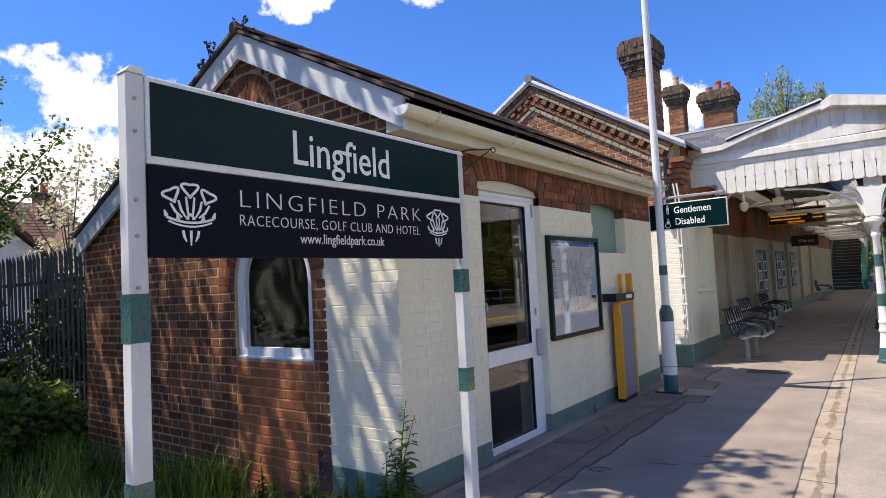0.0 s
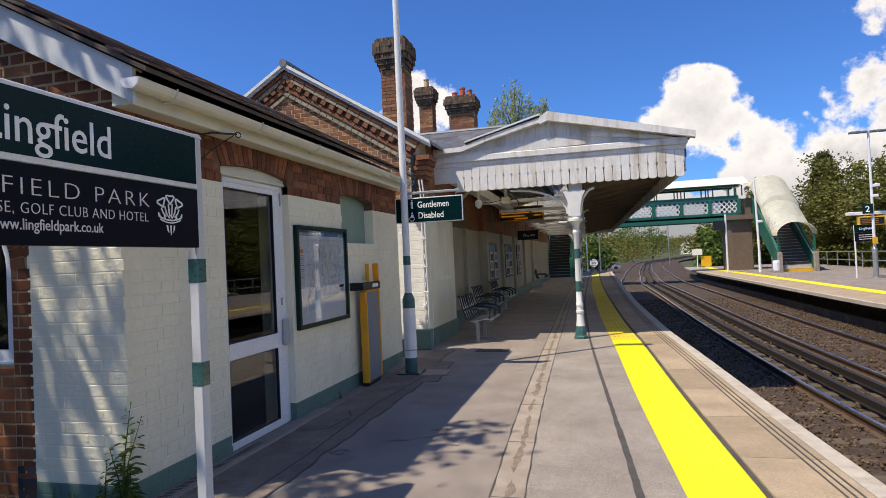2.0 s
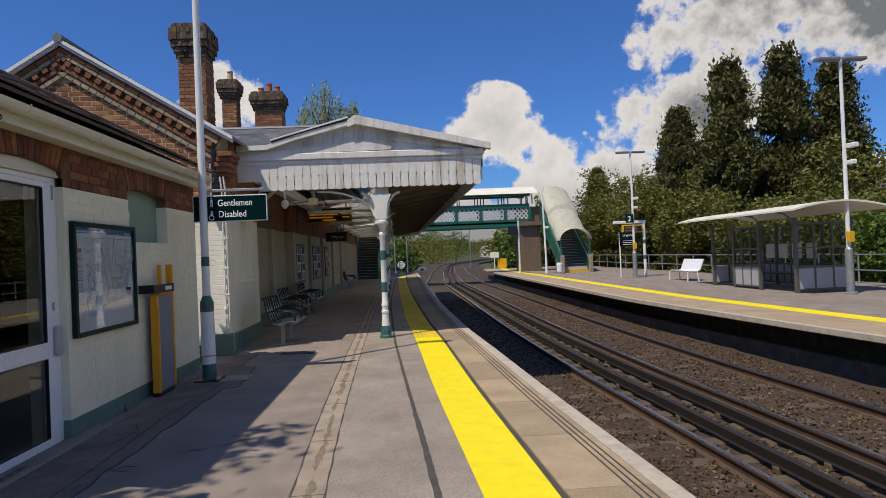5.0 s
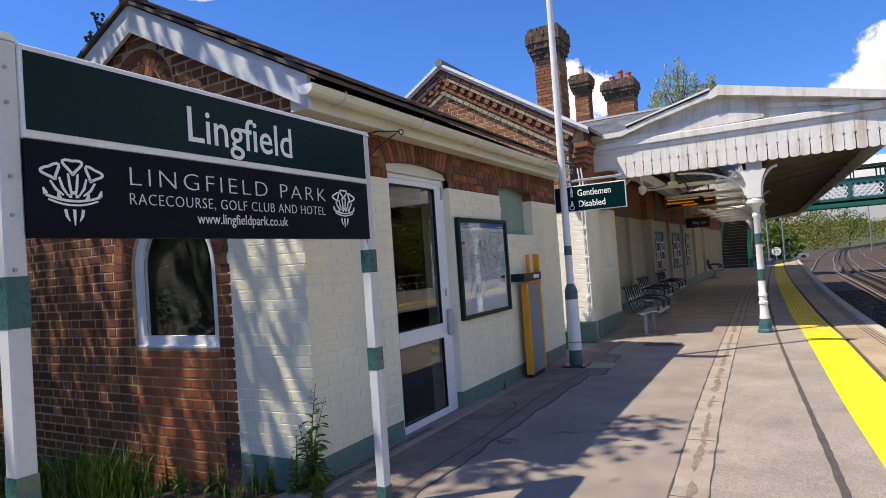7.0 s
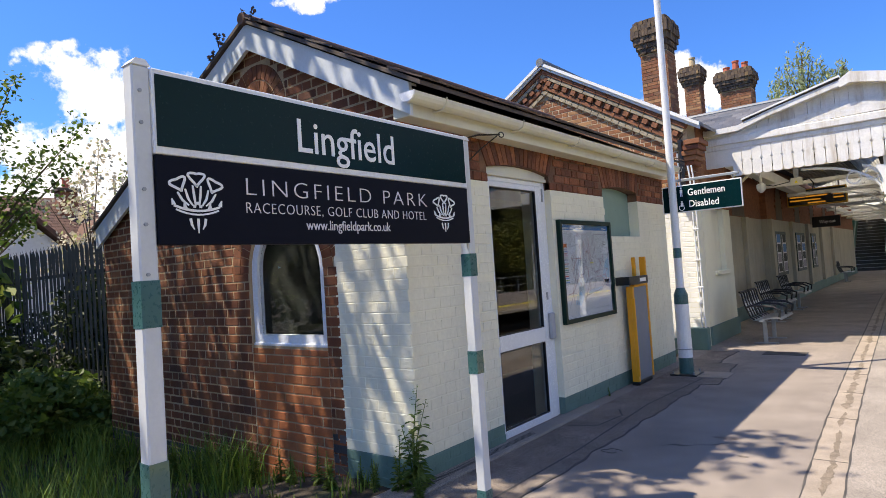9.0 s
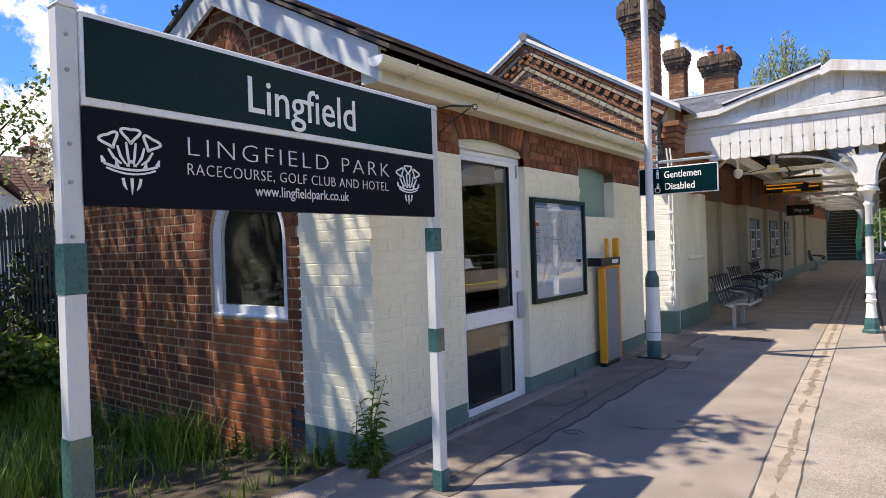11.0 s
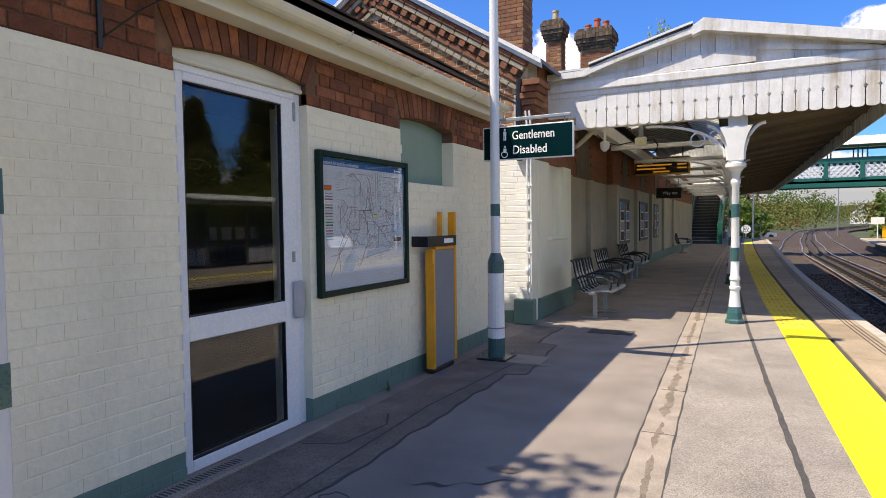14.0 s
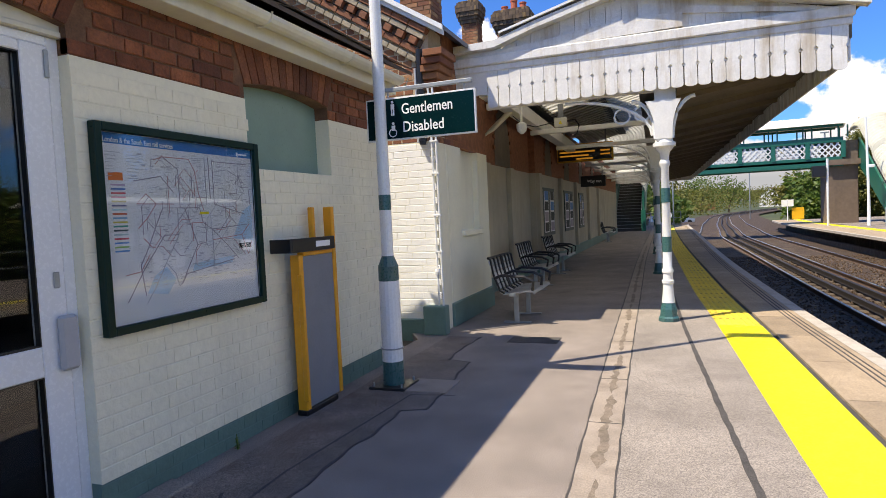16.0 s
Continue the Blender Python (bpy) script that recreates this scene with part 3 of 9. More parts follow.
def ribbon(bm, points, w, plane="x", t=0.003):
    """A flat stroke of width w along points (u, v) in an upright plane: normal x (u is y) or y (u is x); t: its thickness."""
    n = len(points)
    rows = []
    for i, p in enumerate(points):
        a, b = Vector(points[max(i - 1, 0)]), Vector(points[min(i + 1, n - 1)])
        d = (b - a).normalized()
        s = Vector((-d.y, d.x)) * (w[i] if isinstance(w, (list, tuple)) else w) / 2
        row = []
        for q in (Vector(p) + s, Vector(p) - s):
            for k in (0.0, t):
                row.append(bm.verts.new((k, q.x, q.y) if plane == "x" else (q.x, -k, q.y)))
        rows.append(row)
    for a, b in zip(rows, rows[1:]):
        for i, j in ((1, 3), (3, 2), (2, 0), (0, 1)):
            bm.faces.new((a[i], a[j], b[j], b[i]))
    bm.faces.new((rows[0][0], rows[0][1], rows[0][3], rows[0][2]))
    bm.faces.new((rows[-1][0], rows[-1][2], rows[-1][3], rows[-1][1]))
    return bm


def spline(table):
    """A smooth curve x(y) through a table of (y, x)."""
    ys, xs = [p[0] for p in table], [p[1] for p in table]
    n = len(ys)
    sl = [(xs[min(i + 1, n - 1)] - xs[max(i - 1, 0)]) / (ys[min(i + 1, n - 1)] - ys[max(i - 1, 0)]) for i in range(n)]

    def f(y):
        i = min(max(sum(1 for q in ys if q <= y) - 1, 0), n - 2)
        h = ys[i + 1] - ys[i]
        s = (y - ys[i]) / h
        return ((1 + 2 * s) * (1 - s) ** 2 * xs[i] + s * (1 - s) ** 2 * h * sl[i] + s * s * (3 - 2 * s) * xs[i + 1] + s * s * (s - 1) * h * sl[i + 1])
    return f


def steps(a, b, d):
    n = max(1, round((b - a) / d))
    return [a + (b - a) * i / n for i in range(n + 1)]


def sweep(bm, f, profile, a, b, d=0.5, closed=True):
    """Carry a section of (x offset, z) along y from a to b, shifted by f(y)."""
    rows = [[bm.verts.new((f(y) + u, y, v)) for u, v in profile] for y in steps(a, b, d)]
    n = len(profile)
    for p, q in zip(rows, rows[1:]):
        for i in range(n if closed else n - 1):
            bm.faces.new((p[i], q[i], q[(i + 1) % n], p[(i + 1) % n]))
    if closed:
        bm.faces.new(rows[0])
        bm.faces.new(rows[-1][::-1])
    return bm


def writing(name, text, size, at, facing, mat, parent, spacing=1.0, width=None, bold=0.0, label="", align="LEFT"):
    """Words as a thin mesh. facing: 'x' reads along +y seen from +x; 'y' reads along +x seen from -y."""
    cu = bpy.data.curves.new(name, "FONT")
    cu.body, cu.size, cu.extrude, cu.space_character, cu.offset, cu.align_x = text, size, 0.0012, spacing, bold, align
    cu.resolution_u = 3
    tmp = new("tmp", cu)
    bpy.context.view_layer.update()
    me = bpy.data.meshes.new_from_object(tmp.evaluated_get(bpy.context.evaluated_depsgraph_get()))
    bpy.data.objects.remove(tmp)
    bpy.data.curves.remove(cu)
    xs = [v.co.x for v in me.vertices]
    if width and xs:
        me.transform(Matrix.Diagonal((width / (max(xs) - min(xs)), 1, 1, 1)))
    me.materials.clear()
    me.materials.append(M[mat])
    turn = Euler((radians(90), 0, radians(90))) if facing == "x" else Euler((radians(90), 0, 0))
    return part(name, me, None, parent, label, at=Matrix.Translation(at) @ turn.to_matrix().to_4x4())

# ---- ground, platforms and tracks ----
EDGE = spline([(-60, 10.2), (-40, 7.9), (-20, 6.0), (-8, 5.05), (0, 4.53), (3.2, 4.33), (5.8, 4.16), (8.8, 4.0), (11.4, 3.86), (19, 3.67), (34, 3.6), (48, 3.55),
               (58, 4.1), (75, 5.0), (87, 5.9), (113, 7.9), (135, 10.5), (159, 15.8), (192, 23.6), (235, 37.0), (300, 66.0)])
YEL = spline([(-40, 6.2), (-20, 4.5), (0, 3.36), (3.35, 3.19), (6.1, 3.04), (9.8, 2.89), (13.5, 2.71), (24.8, 2.39), (37, 2.22), (48, 2.15)])
GULLY = spline([(-20, 3.3), (0, 2.25), (3.5, 2.07), (5.7, 1.97), (9, 1.87), (12, 1.8), (20, 1.62), (48, 1.3)])
JOINT = spline([(-20, 4.2), (0, 3.1), (3.4, 2.91), (5.5, 2.79), (7.8, 2.65), (11, 2.48), (20, 2.2), (48, 1.95)])
P2Z, P2 = -0.2, 5.78
END1, END2 = 48.0, 57.0


def strip(bm, f, g, a, b, top, bottom, d=0.6):
    """A slab between two curves f and g of y."""
    rows = [[bm.verts.new((f(y), y, bottom)), bm.verts.new((f(y), y, top)), bm.verts.new((g(y), y, top)), bm.verts.new((g(y), y, bottom))] for y in steps(a, b, d)]
    for p, q in zip(rows, rows[1:]):
        for i in range(4):
            bm.faces.new((p[i], q[i], q[(i + 1) % 4], p[(i + 1) % 4]))
    bm.faces.new(rows[0])
    bm.faces.new(rows[-1][::-1])
    return bm


ground_bm = B()
for (xa, xb, ya, yb) in ((-2500, 2500, -2500, 2500),):
    nx = 60
    xs = [math.copysign(abs(t) ** 3, t) * 2500 for t in np.linspace(-1, 1, nx)]
    grid = [[ground_bm.verts.new((x, y, -1.35 - 0.3 * (abs(x) > 40 or abs(y) > 150) + (3.0 + 14 * noise.noise((x / 700, y / 900, 3))) * min(max((math.hypot(x, y) - 260) / 900, 0), 1))) for y in xs] for x in xs]
    for i in range(nx - 1):
        for j in range(nx - 1):
            ground_bm.faces.new((grid[i][j], grid[i + 1][j], grid[i + 1][j + 1], grid[i][j + 1]))
structure("ground", ground_bm, "field", "wide green meadow land reaching to low wooded hills", "ground", smooth=True)

platform = structure("platform_near", strip(B(), lambda y: -0.12 if y < 9.3 else -0.5, lambda y: GULLY(y), -25, END1, 0.0, -1.3), "asphalt", "worn dark grey asphalt platform beside the station building", "platform")
structure("platform_middle", strip(B(), lambda y: GULLY(y) + 0.2, YEL, -25, END1, 0.003, -1.3), "asphalt_light", "pale grey asphalt strip of the platform beside the yellow line", "platform")
structure("platform_coping_bed", strip(B(), lambda y: YEL(y) + 0.42, lambda y: EDGE(y) - 0.13, -25, END1, -0.012, -0.16), "asphalt_patch", "dark bed under the coping stones", "platform")
structure("platform_wall_near", strip(B(), lambda y: YEL(y) + 0.2, lambda y: EDGE(y) - 0.18, -25, END1, -0.13, -1.35), "platform_wall", "sooty brick wall under the platform edge", "platform wall")
structure("yellow_line", strip(B(), YEL, lambda y: YEL(y) + 0.42, -25, 10.2, 0.006, -0.2), "yellow", "bright yellow painted safety line along the platform", "line")
structure("gully", strip(B(), GULLY, lambda y: GULLY(y) + 0.2, -25, END1, 0.001, -0.2), "concrete", "cracked buff concrete drainage strip in the platform", "gully")
structure("tar_joint", strip(B(), lambda y: JOINT(y) - 0.002 * math.sin(y * 5.3) - 0.003 * math.sin(y * 17), lambda y: JOINT(y) + 0.036 + 0.009 * min(max((5.2 - y) / 0.1, 0), 1) + 0.003 * math.sin(y * 29), -25, END1, 0.006, -0.1, 0.06), "asphalt_patch", "dark tar joint in the asphalt", "joint")
rng = random.Random(41)
dirt, crackb = B(), B()
y = -3.0
while y < 24:
    ln = rng.uniform(0.35, 1.7)
    w = rng.uniform(0.020, 0.036)
    ph = rng.uniform(0, 50)

    def ragged(q, side):
        fade = min(1.0, (q - y) / 0.12, (y + ln - q) / 0.12)
        drift = 0.016 * noise.noise((q * 1.7, ph, 0))
        return GULLY(q) + 0.104 + drift + side * w * max(fade, 0.05) * (0.75 + 0.9 * noise.noise((q * 11, ph, side * 3)) + 0.5 * noise.noise((q * 37, ph, side * 5)))
    strip(dirt, lambda q: ragged(q, -1), lambda q: ragged(q, 1), y + 0.004, y + ln - 0.004, 0.0022, -0.02, 0.03)
    y += ln + rng.uniform(0.0, 0.12)
y = -2.0
while y < 20:
    strip(crackb, lambda q: GULLY(y) + 0.002, lambda q: GULLY(y) + 0.198, y, y + 0.007, 0.0024, -0.02, 0.01)
    y += rng.uniform(0.6, 1.4)
structure("gully_dirt", dirt, "gully_dirt", "dark damp dirt lying in the hollow of the drainage strip", "dirt")
structure("gully_crack", crackb, "asphalt_patch", "narrow cracks across the drainage strip", "crack")
# a dark edging either side of the strip, an older brown strip along the wall, and a worn crack
structure("gully_edge", strip(strip(B(), lambda y: GULLY(y) - 0.008 - 0.004 * math.sin(y * 9), lambda y: GULLY(y) + 0.003 + 0.003 * math.sin(y * 17), -25, END1, 0.003, -0.1, 0.12), lambda y: GULLY(y) + 0.196 + 0.003 * math.sin(y * 14), lambda y: GULLY(y) + 0.207 + 0.004 * math.sin(y * 11), -25, END1, 0.0045, -0.1, 0.12), "asphalt_patch", "dark open joints beside the drainage strip", "joint")
wall_strip = lambda y: (0.70 if y < 6.9 else 0.86 - 0.1 * (y - 6.95) if y < 8.25 else 0.5) + 0.012 * math.sin(y * 7) + 0.008 * math.sin(y * 19)
structure("platform_strip", strip(B(), lambda y: 0.152, wall_strip, 2.9, 9.3, 0.003, -0.1, 0.06), "asphalt_brown", "older brown asphalt strip along the foot of the wall", "platform")
structure("strip_joint", strip(B(), wall_strip, lambda y: wall_strip(y) + 0.016 + 0.005 * math.sin(y * 13), 2.9, 9.3, 0.0045, -0.1, 0.06), "asphalt_patch", "dark joint along the older asphalt", "joint")
crack_run = lambda u: 4.58 + 0.30 * max(0, (u - 1.0) / 0.55) ** 1.6 + 0.02 * math.sin(u * 40)
ck = B()
us = [0.95 + 0.02 * i for i in range(30)]
tops = [[ck.verts.new((u, crack_run(u) + s * (0.012 + 0.010 * math.sin(u * 23)) * math.sin(math.pi * (u - 0.93) / 0.64), 0.0022)) for s in (-1, 1)] for u in us]
for p, q in zip(tops, tops[1:]):
    ck.faces.new((p[0], q[0], q[1], p[1]))
structure("platform_crack", ck, "asphalt_patch", "ragged black crack in the asphalt", "crack")

# opposite platform
E2 = lambda y: EDGE(y) + P2 + 0.05 * max(0, 18 - y)
structure("platform_far", strip(B(), lambda y: E2(y) + 1.2, lambda y: E2(y) + 9.3, -40, END2, P2Z, -1.3), "asphalt", "pale asphalt platform on the far side of the tracks", "platform")
structure("platform_wall_far", strip(B(), lambda y: E2(y) + 0.95, lambda y: E2(y) + 1.2, -40, END2, P2Z - 0.05, -1.35), "platform_wall", "stained concrete block wall under the far platform edge", "platform wall")
structure("block_wall_far", strip(B(), lambda y: E2(y) + 0.42, lambda y: E2(y) + 0.56, -40, END2, -0.78, -1.35), "platform_wall", "low stained block wall under the far platform edge", "wall")
structure("edge_far", strip(B(), E2, lambda y: E2(y) + 0.14, -40, END2, P2Z + 0.004, P2Z - 0.10), "edge_white", "worn white edge of the far platform", "kerb")
structure("coping_far", strip(B(), lambda y: E2(y) + 0.14, lambda y: E2(y) + 1.42, -40, END2, P2Z + 0.002, P2Z - 0.12), "coping", "tan coping of the far platform", "kerb")
structure("yellow_line_far", strip(B(), lambda y: E2(y) + 1.42, lambda y: E2(y) + 1.92, -40, END2, P2Z + 0.006, P2Z - 0.10), "yellow", "bright yellow safety line on the far platform", "line")
structure("edge_near", strip(B(), lambda y: EDGE(y) - 0.13, EDGE, -25, END1, 0.004, -0.12), "edge_white", "worn white-painted nosing of the platform edge", "kerb")

# track bed
bed = B()
rows = []
for y in steps(-30, 60, 0.35):
    rows.append([bed.verts.new((EDGE(y) - 0.3 + u, y, -1.035 + 0.03 * noise.noise((u * 3, y * 3, 0)) + 0.02 * noise.noise((u * 9, y * 9, 1)) - (0.03 if 2.25 < u < 3.9 else 0))) for u in np.linspace(0, P2 + 0.8, 26)])
for y in steps(64, 420, 6):
    rows.append([bed.verts.new((EDGE(min(y, 300)) + max(0, y - 300) * 0.55 - 2.5 + u * 1.6, y, -1.06)) for u in np.linspace(0, P2 + 0.8, 26)])
for p, q in zip(rows, rows[1:]):
    for i in range(25):
        bed.faces.new((p[i], p[i + 1], q[i + 1], q[i]))
structure("track_bed", bed, "ballast_bed", "brown stone ballast between the platforms", "ballast", smooth=True)

RAILS = [0.62, 2.05, 3.5, 4.93]
RAIL_PROFILE = [(-0.07, -1.06), (0.07, -1.06), (0.07, -1.04), (0.012, -1.02), (0.012, -0.94), (0.036, -0.93), (0.036, -0.903), (-0.036, -0.903), (-0.036, -0.93), (-0.012, -0.94), (-0.012, -1.02), (-0.07, -1.04)]
for off in RAILS:
    r = thing("running_rail", (0, 0, 0), "rusty steel running rail with a bright worn head", "rail", "running rails")
    part("web", sweep(B(), lambda y: EDGE(y) + off, RAIL_PROFILE, -30, 280, 0.7), "rail", r)
    part("head", sweep(B(), lambda y: EDGE(y) + off, [(-0.03, -0.9025), (0.03, -0.9025), (0.026, -0.897), (-0.026, -0.897)], -30, 280, 0.7), "rail_top", r, "bright polished rail head")
for off in (2.49, 3.06):
    r = thing("conductor_rail", (0, 0, 0), "black electric conductor rail on insulators", "rail", "conductor rails")
    part("bar", sweep(B(), lambda y: EDGE(y) + off, [(-0.05, -0.99), (0.05, -0.99), (0.035, -0.965), (0.045, -0.86), (-0.045, -0.86), (-0.035, -0.965)], -30, 280, 0.7), "third_rail", r)
    pot = mesh_of(box(B(), -0.06, 0.06, -0.06, 0.06, -1.07, -0.985, 0.015), "insulator", "sleeper")
    for y in steps(2, 44, 2.1):
        part("insulator", pot, None, r, at=(EDGE(y) + off, y, 0))

# sleepers, with rail clips
sl = mesh_of(box(B(), -1.25, 1.25, -0.12, 0.12, -1.2, -1.035, 0.02), "sleeper", "sleeper")
clip = mesh_of(box(B(), -0.11, 0.11, -0.05, 0.05, -1.035, -1.015, 0.008), "clip", "rail")
for n, mid in enumerate((1.335, 4.215)):
    tr = thing("sleeper_row", (0, 0, 0), "row of brown-stained concrete sleepers set in ballast", "sleepers", "sleeper rows")
    for y in steps(-2, 60, 0.66):
        turn = math.atan(-(EDGE(y + 0.5) - EDGE(y - 0.5)))
        part("sleeper", sl, None, tr, at=Matrix.Translation((EDGE(y) + mid, y, 0)) @ Matrix.Rotation(turn, 4, "Z"))
        if y < 24:
            for s in (-0.715, 0.715):
                part("clip", clip, None, tr, at=(EDGE(y) + mid + s, y, 0))

# loose stones of the ballast
rng = random.Random(3)
vs, fs = [], []
for k in range(22000):
    y = 2.0 + 30 * rng.random() ** 1.5
    u = rng.uniform(-0.1, P2 + 0.3)
    if any(abs(u - o) < 0.08 for o in RAILS + [2.49, 3.06]):
        continue
    s = rng.uniform(0.014, 0.034)
    c = Vector((EDGE(y) + u, y, -1.035 + rng.uniform(-0.005, 0.025) - (0.03 if 2.25 < u < 3.3 else 0)))
    q = Euler((rng.random() * 6, rng.random() * 6, rng.random() * 6)).to_matrix()
    base = len(vs)
    for d in ((1, 0, 0), (-1, 0, 0), (0, 1, 0), (0, -1, 0), (0, 0, 1), (0, 0, -1)):
        vs.append(c + q @ (Vector(d) * s * rng.uniform(0.7, 1.25)))
    for f in ((0, 2, 4), (2, 1, 4), (1, 3, 4), (3, 0, 4), (2, 0, 5), (1, 2, 5), (3, 1, 5), (0, 3, 5)):
        fs.append(tuple(base + i for i in f))
me = bpy.data.meshes.new("ballast_stones")
me.from_pydata(vs, [], fs)
me.materials.append(M["ballast"])
tagged(new("ballast_stones", me), "loose brown and grey ballast stones", "ballast", kind="stuff")

# rough verge beside the building
verge = B()
rows = [[verge.verts.new((x, y, -0.02 - 0.30 * min(max((-x - 0.35) / 2.2, 0), 1) + 0.03 * noise.noise((x * 1.5, y * 1.5, 5)) - 0.06 * (x > -0.2))) for x in steps(-45, -0.11, 0.5)] for y in steps(-30, 9.3, 0.5)]
for p, q in zip(rows, rows[1:]):
    for i in range(len(p) - 1):
        verge.faces.new((p[i], p[i + 1], q[i + 1], q[i]))
structure("verge", verge, "soil", "rough bare soil and weeds beside the building", "ground", smooth=True)
back = B()
box(back, -60, -0.4, 9.3, 300, -1.3, -0.25)
structure("yard", back, "soil", "plain ground behind the station buildings", "ground")

# ---- low building ----
X0, Y0, Y1 = -4.55, 3.1, 8.25        # far side, near end, far end; the front stands at x = 0
RX, RZ = -1.55, 3.53                # ridge
DOOR = (4.13, 5.15, -0.07, 2.195, 0.045)     # y, y, foot, springing, rise of the head
NICHE = (6.33, 7.31, 1.645, 2.16, 0.045)


def arc(a, b, z, rise, n=12):
    """A flat arch from (a, z) to (b, z)."""
    w, r = (b - a) / 2, ((b - a) ** 2 / 4 + rise ** 2) / (2 * rise)
    th = math.asin(w / r)
    return [((a + b) / 2 + r * math.sin(-th + 2 * th * i / n), z + rise - r + r * math.cos(-th + 2 * th * i / n)) for i in range(n + 1)]


def over_arch(bm, a, b, z, rise, top, x0, x1, axis="x"):
    """The wall between an arch and a level top."""
    pts = arc(a, b, z, rise)
    prism(bm, [(b, top), (a, top)] + pts, axis, x0, x1)


T = 0.32
core = B()
TOP = 2.07
box(core, -T, -0.0025, Y0 + 0.012, DOOR[0], -0.3, TOP)
box(core, -T, -0.0025, DOOR[1], NICHE[0], -0.3, TOP)
box(core, -T, -0.0025, NICHE[0], NICHE[1], -0.3, NICHE[2])
box(core, -T, -0.0025, NICHE[1], Y1, -0.3, TOP)
box(core, -T, -0.0025, DOOR[0], DOOR[1], -0.3, DOOR[2])
wall_front = structure("wall_front", core, "cream", "cream-painted brick front wall of the low station building", "wall")
up = B()
box(up, -T, -0.008, Y0 + 0.012, DOOR[0], TOP, 2.52)
box(up, -T, -0.008, DOOR[1], NICHE[0], TOP, 2.52)
box(up, -T, -0.008, NICHE[1], Y1, TOP, 2.52)
over_arch(up, DOOR[0], DOOR[1], DOOR[3], DOOR[4], 2.52, -T, -0.008)
over_arch(up, NICHE[0], NICHE[1], NICHE[3], NICHE[4], 2.52, -T, -0.008)
paint = B()
box(paint, -0.71, -0.003, Y0 + 0.0006, Y0 + 0.06, 0.145, 2.045)
structure("wall_corner", paint, "cream", "cream-painted brick corner of the gable wall", "wall")
foot = B()
box(foot, -0.71, -0.001, Y0 + 0.0002, Y0 + 0.06, -0.3, 0.144)
for a, b in ((Y0 + 0.061, DOOR[0] + 0.003), (DOOR[1] - 0.003, Y1)):
    box(foot, -0.06, -0.0015, a, b, -0.3, 0.154)
structure("base_front", foot, "green_base", "sage green painted foot of the front wall", "plinth")
wall_band = structure("wall_band", up, "mortar_brown", "bare brown brick band under the eaves", "wall")
structure("niche_panel", box(B(), -0.2, -0.12, NICHE[0], NICHE[1], NICHE[2], 2.3), "niche", "pale green panel closing a small window opening", "panel")

# end wall with a round-headed window and a bricked-up opening under it
WIN = (-1.79, -0.84, 0.885, 1.467)     # x, x, sill, springing
end = B()
outline_l = [(X0, -0.5), (WIN[0], -0.5), (WIN[0], WIN[3])]
WCX, WR = (WIN[0] + WIN[1]) / 2, (WIN[1] - WIN[0]) / 2
archpts = [(WCX - WR * math.cos(math.pi * i / 16), WIN[3] + WR * math.sin(math.pi * i / 16)) for i in range(17)]
z_at = lambda x: RZ - 0.06 + (x - RX) * (0.468 if x < RX else -0.526)
prism(end, [(X0, -0.5), (WIN[0], -0.5)] + archpts[:9] + [(WCX, z_at(WCX)), (RX, z_at(RX)), (X0, z_at(X0))], "y", Y0 + 0.0025, Y0 + T)
prism(end, [(WIN[1], -0.5), (0.0 - 0.01, -0.5), (-0.01, z_at(0)), (WCX, z_at(WCX))] + archpts[8:], "y", Y0 + 0.0025, Y0 + T)
box(end, WIN[0], WIN[1], Y0 + 0.0068, Y0 + T, -0.5, WIN[2] - 0.02)
wall_end = structure("wall_end", end, "mortar", "red brick gable wall of the low building", "wall")
shell = B()
box(shell, X0, X0 + T, Y0 + T, Y1, -0.5, 1.9)
prism(shell, [(X0, -0.5), (-T, -0.5), (-T, 2.5), (0, 2.5), (0, z_at(0)), (RX, z_at(RX)), (X0, z_at(X0))], "y", Y1 - T, Y1 - 0.005)
structure("wall_back", shell, "cream", "plain back walls of the low building", "wall")
# unseen room surfaces, added near-black so the glass looks onto darkness
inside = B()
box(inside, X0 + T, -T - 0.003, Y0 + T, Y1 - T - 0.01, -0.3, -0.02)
structure("floor_inside", inside, "dark", "near-black floor added for the unlit room behind the glazed door", "floor")
structure("ceiling_inside", box(B(), X0 + T, -T - 0.01, Y0 + T + 0.01, Y1 - T - 0.01, 2.3, 2.36), "dark", "near-black ceiling added for the unlit room behind the glazed door", "ceiling")
structure("partition_inside", box(B(), -1.9, -1.8, Y0 + T + 0.01, Y1 - T - 0.01, -0.02, 2.3), "dark", "near-black partition added to close off the unlit room", "wall")

# roof
EAVE, VERGE0, VERGE1 = 0.30, Y0 - 0.10, Y1 + 0.04
zr = lambda x: RZ + (x - RX) * (0.468 if x < RX else -0.526)
roof = B()
prism(roof, [(RX, RZ + 0.03), (EAVE, zr(EAVE) + 0.03), (EAVE, zr(EAVE)), (RX, RZ), (X0 - 0.06, zr(X0 - 0.06)), (X0 - 0.06, zr(X0 - 0.06) + 0.03)], "y", VERGE0, VERGE1)
low_roof = structure("roof_low", roof, "slate_edge", "dark slate roof of the low building", "roof")
structure("ridge", tube(B(), [(RX, VERGE0 - 0.01, RZ + 0.025), (RX, VERGE1, RZ + 0.025)], 0.05, 10), "slate_edge", "dark clay ridge tiles", "ridge")
barge = B()
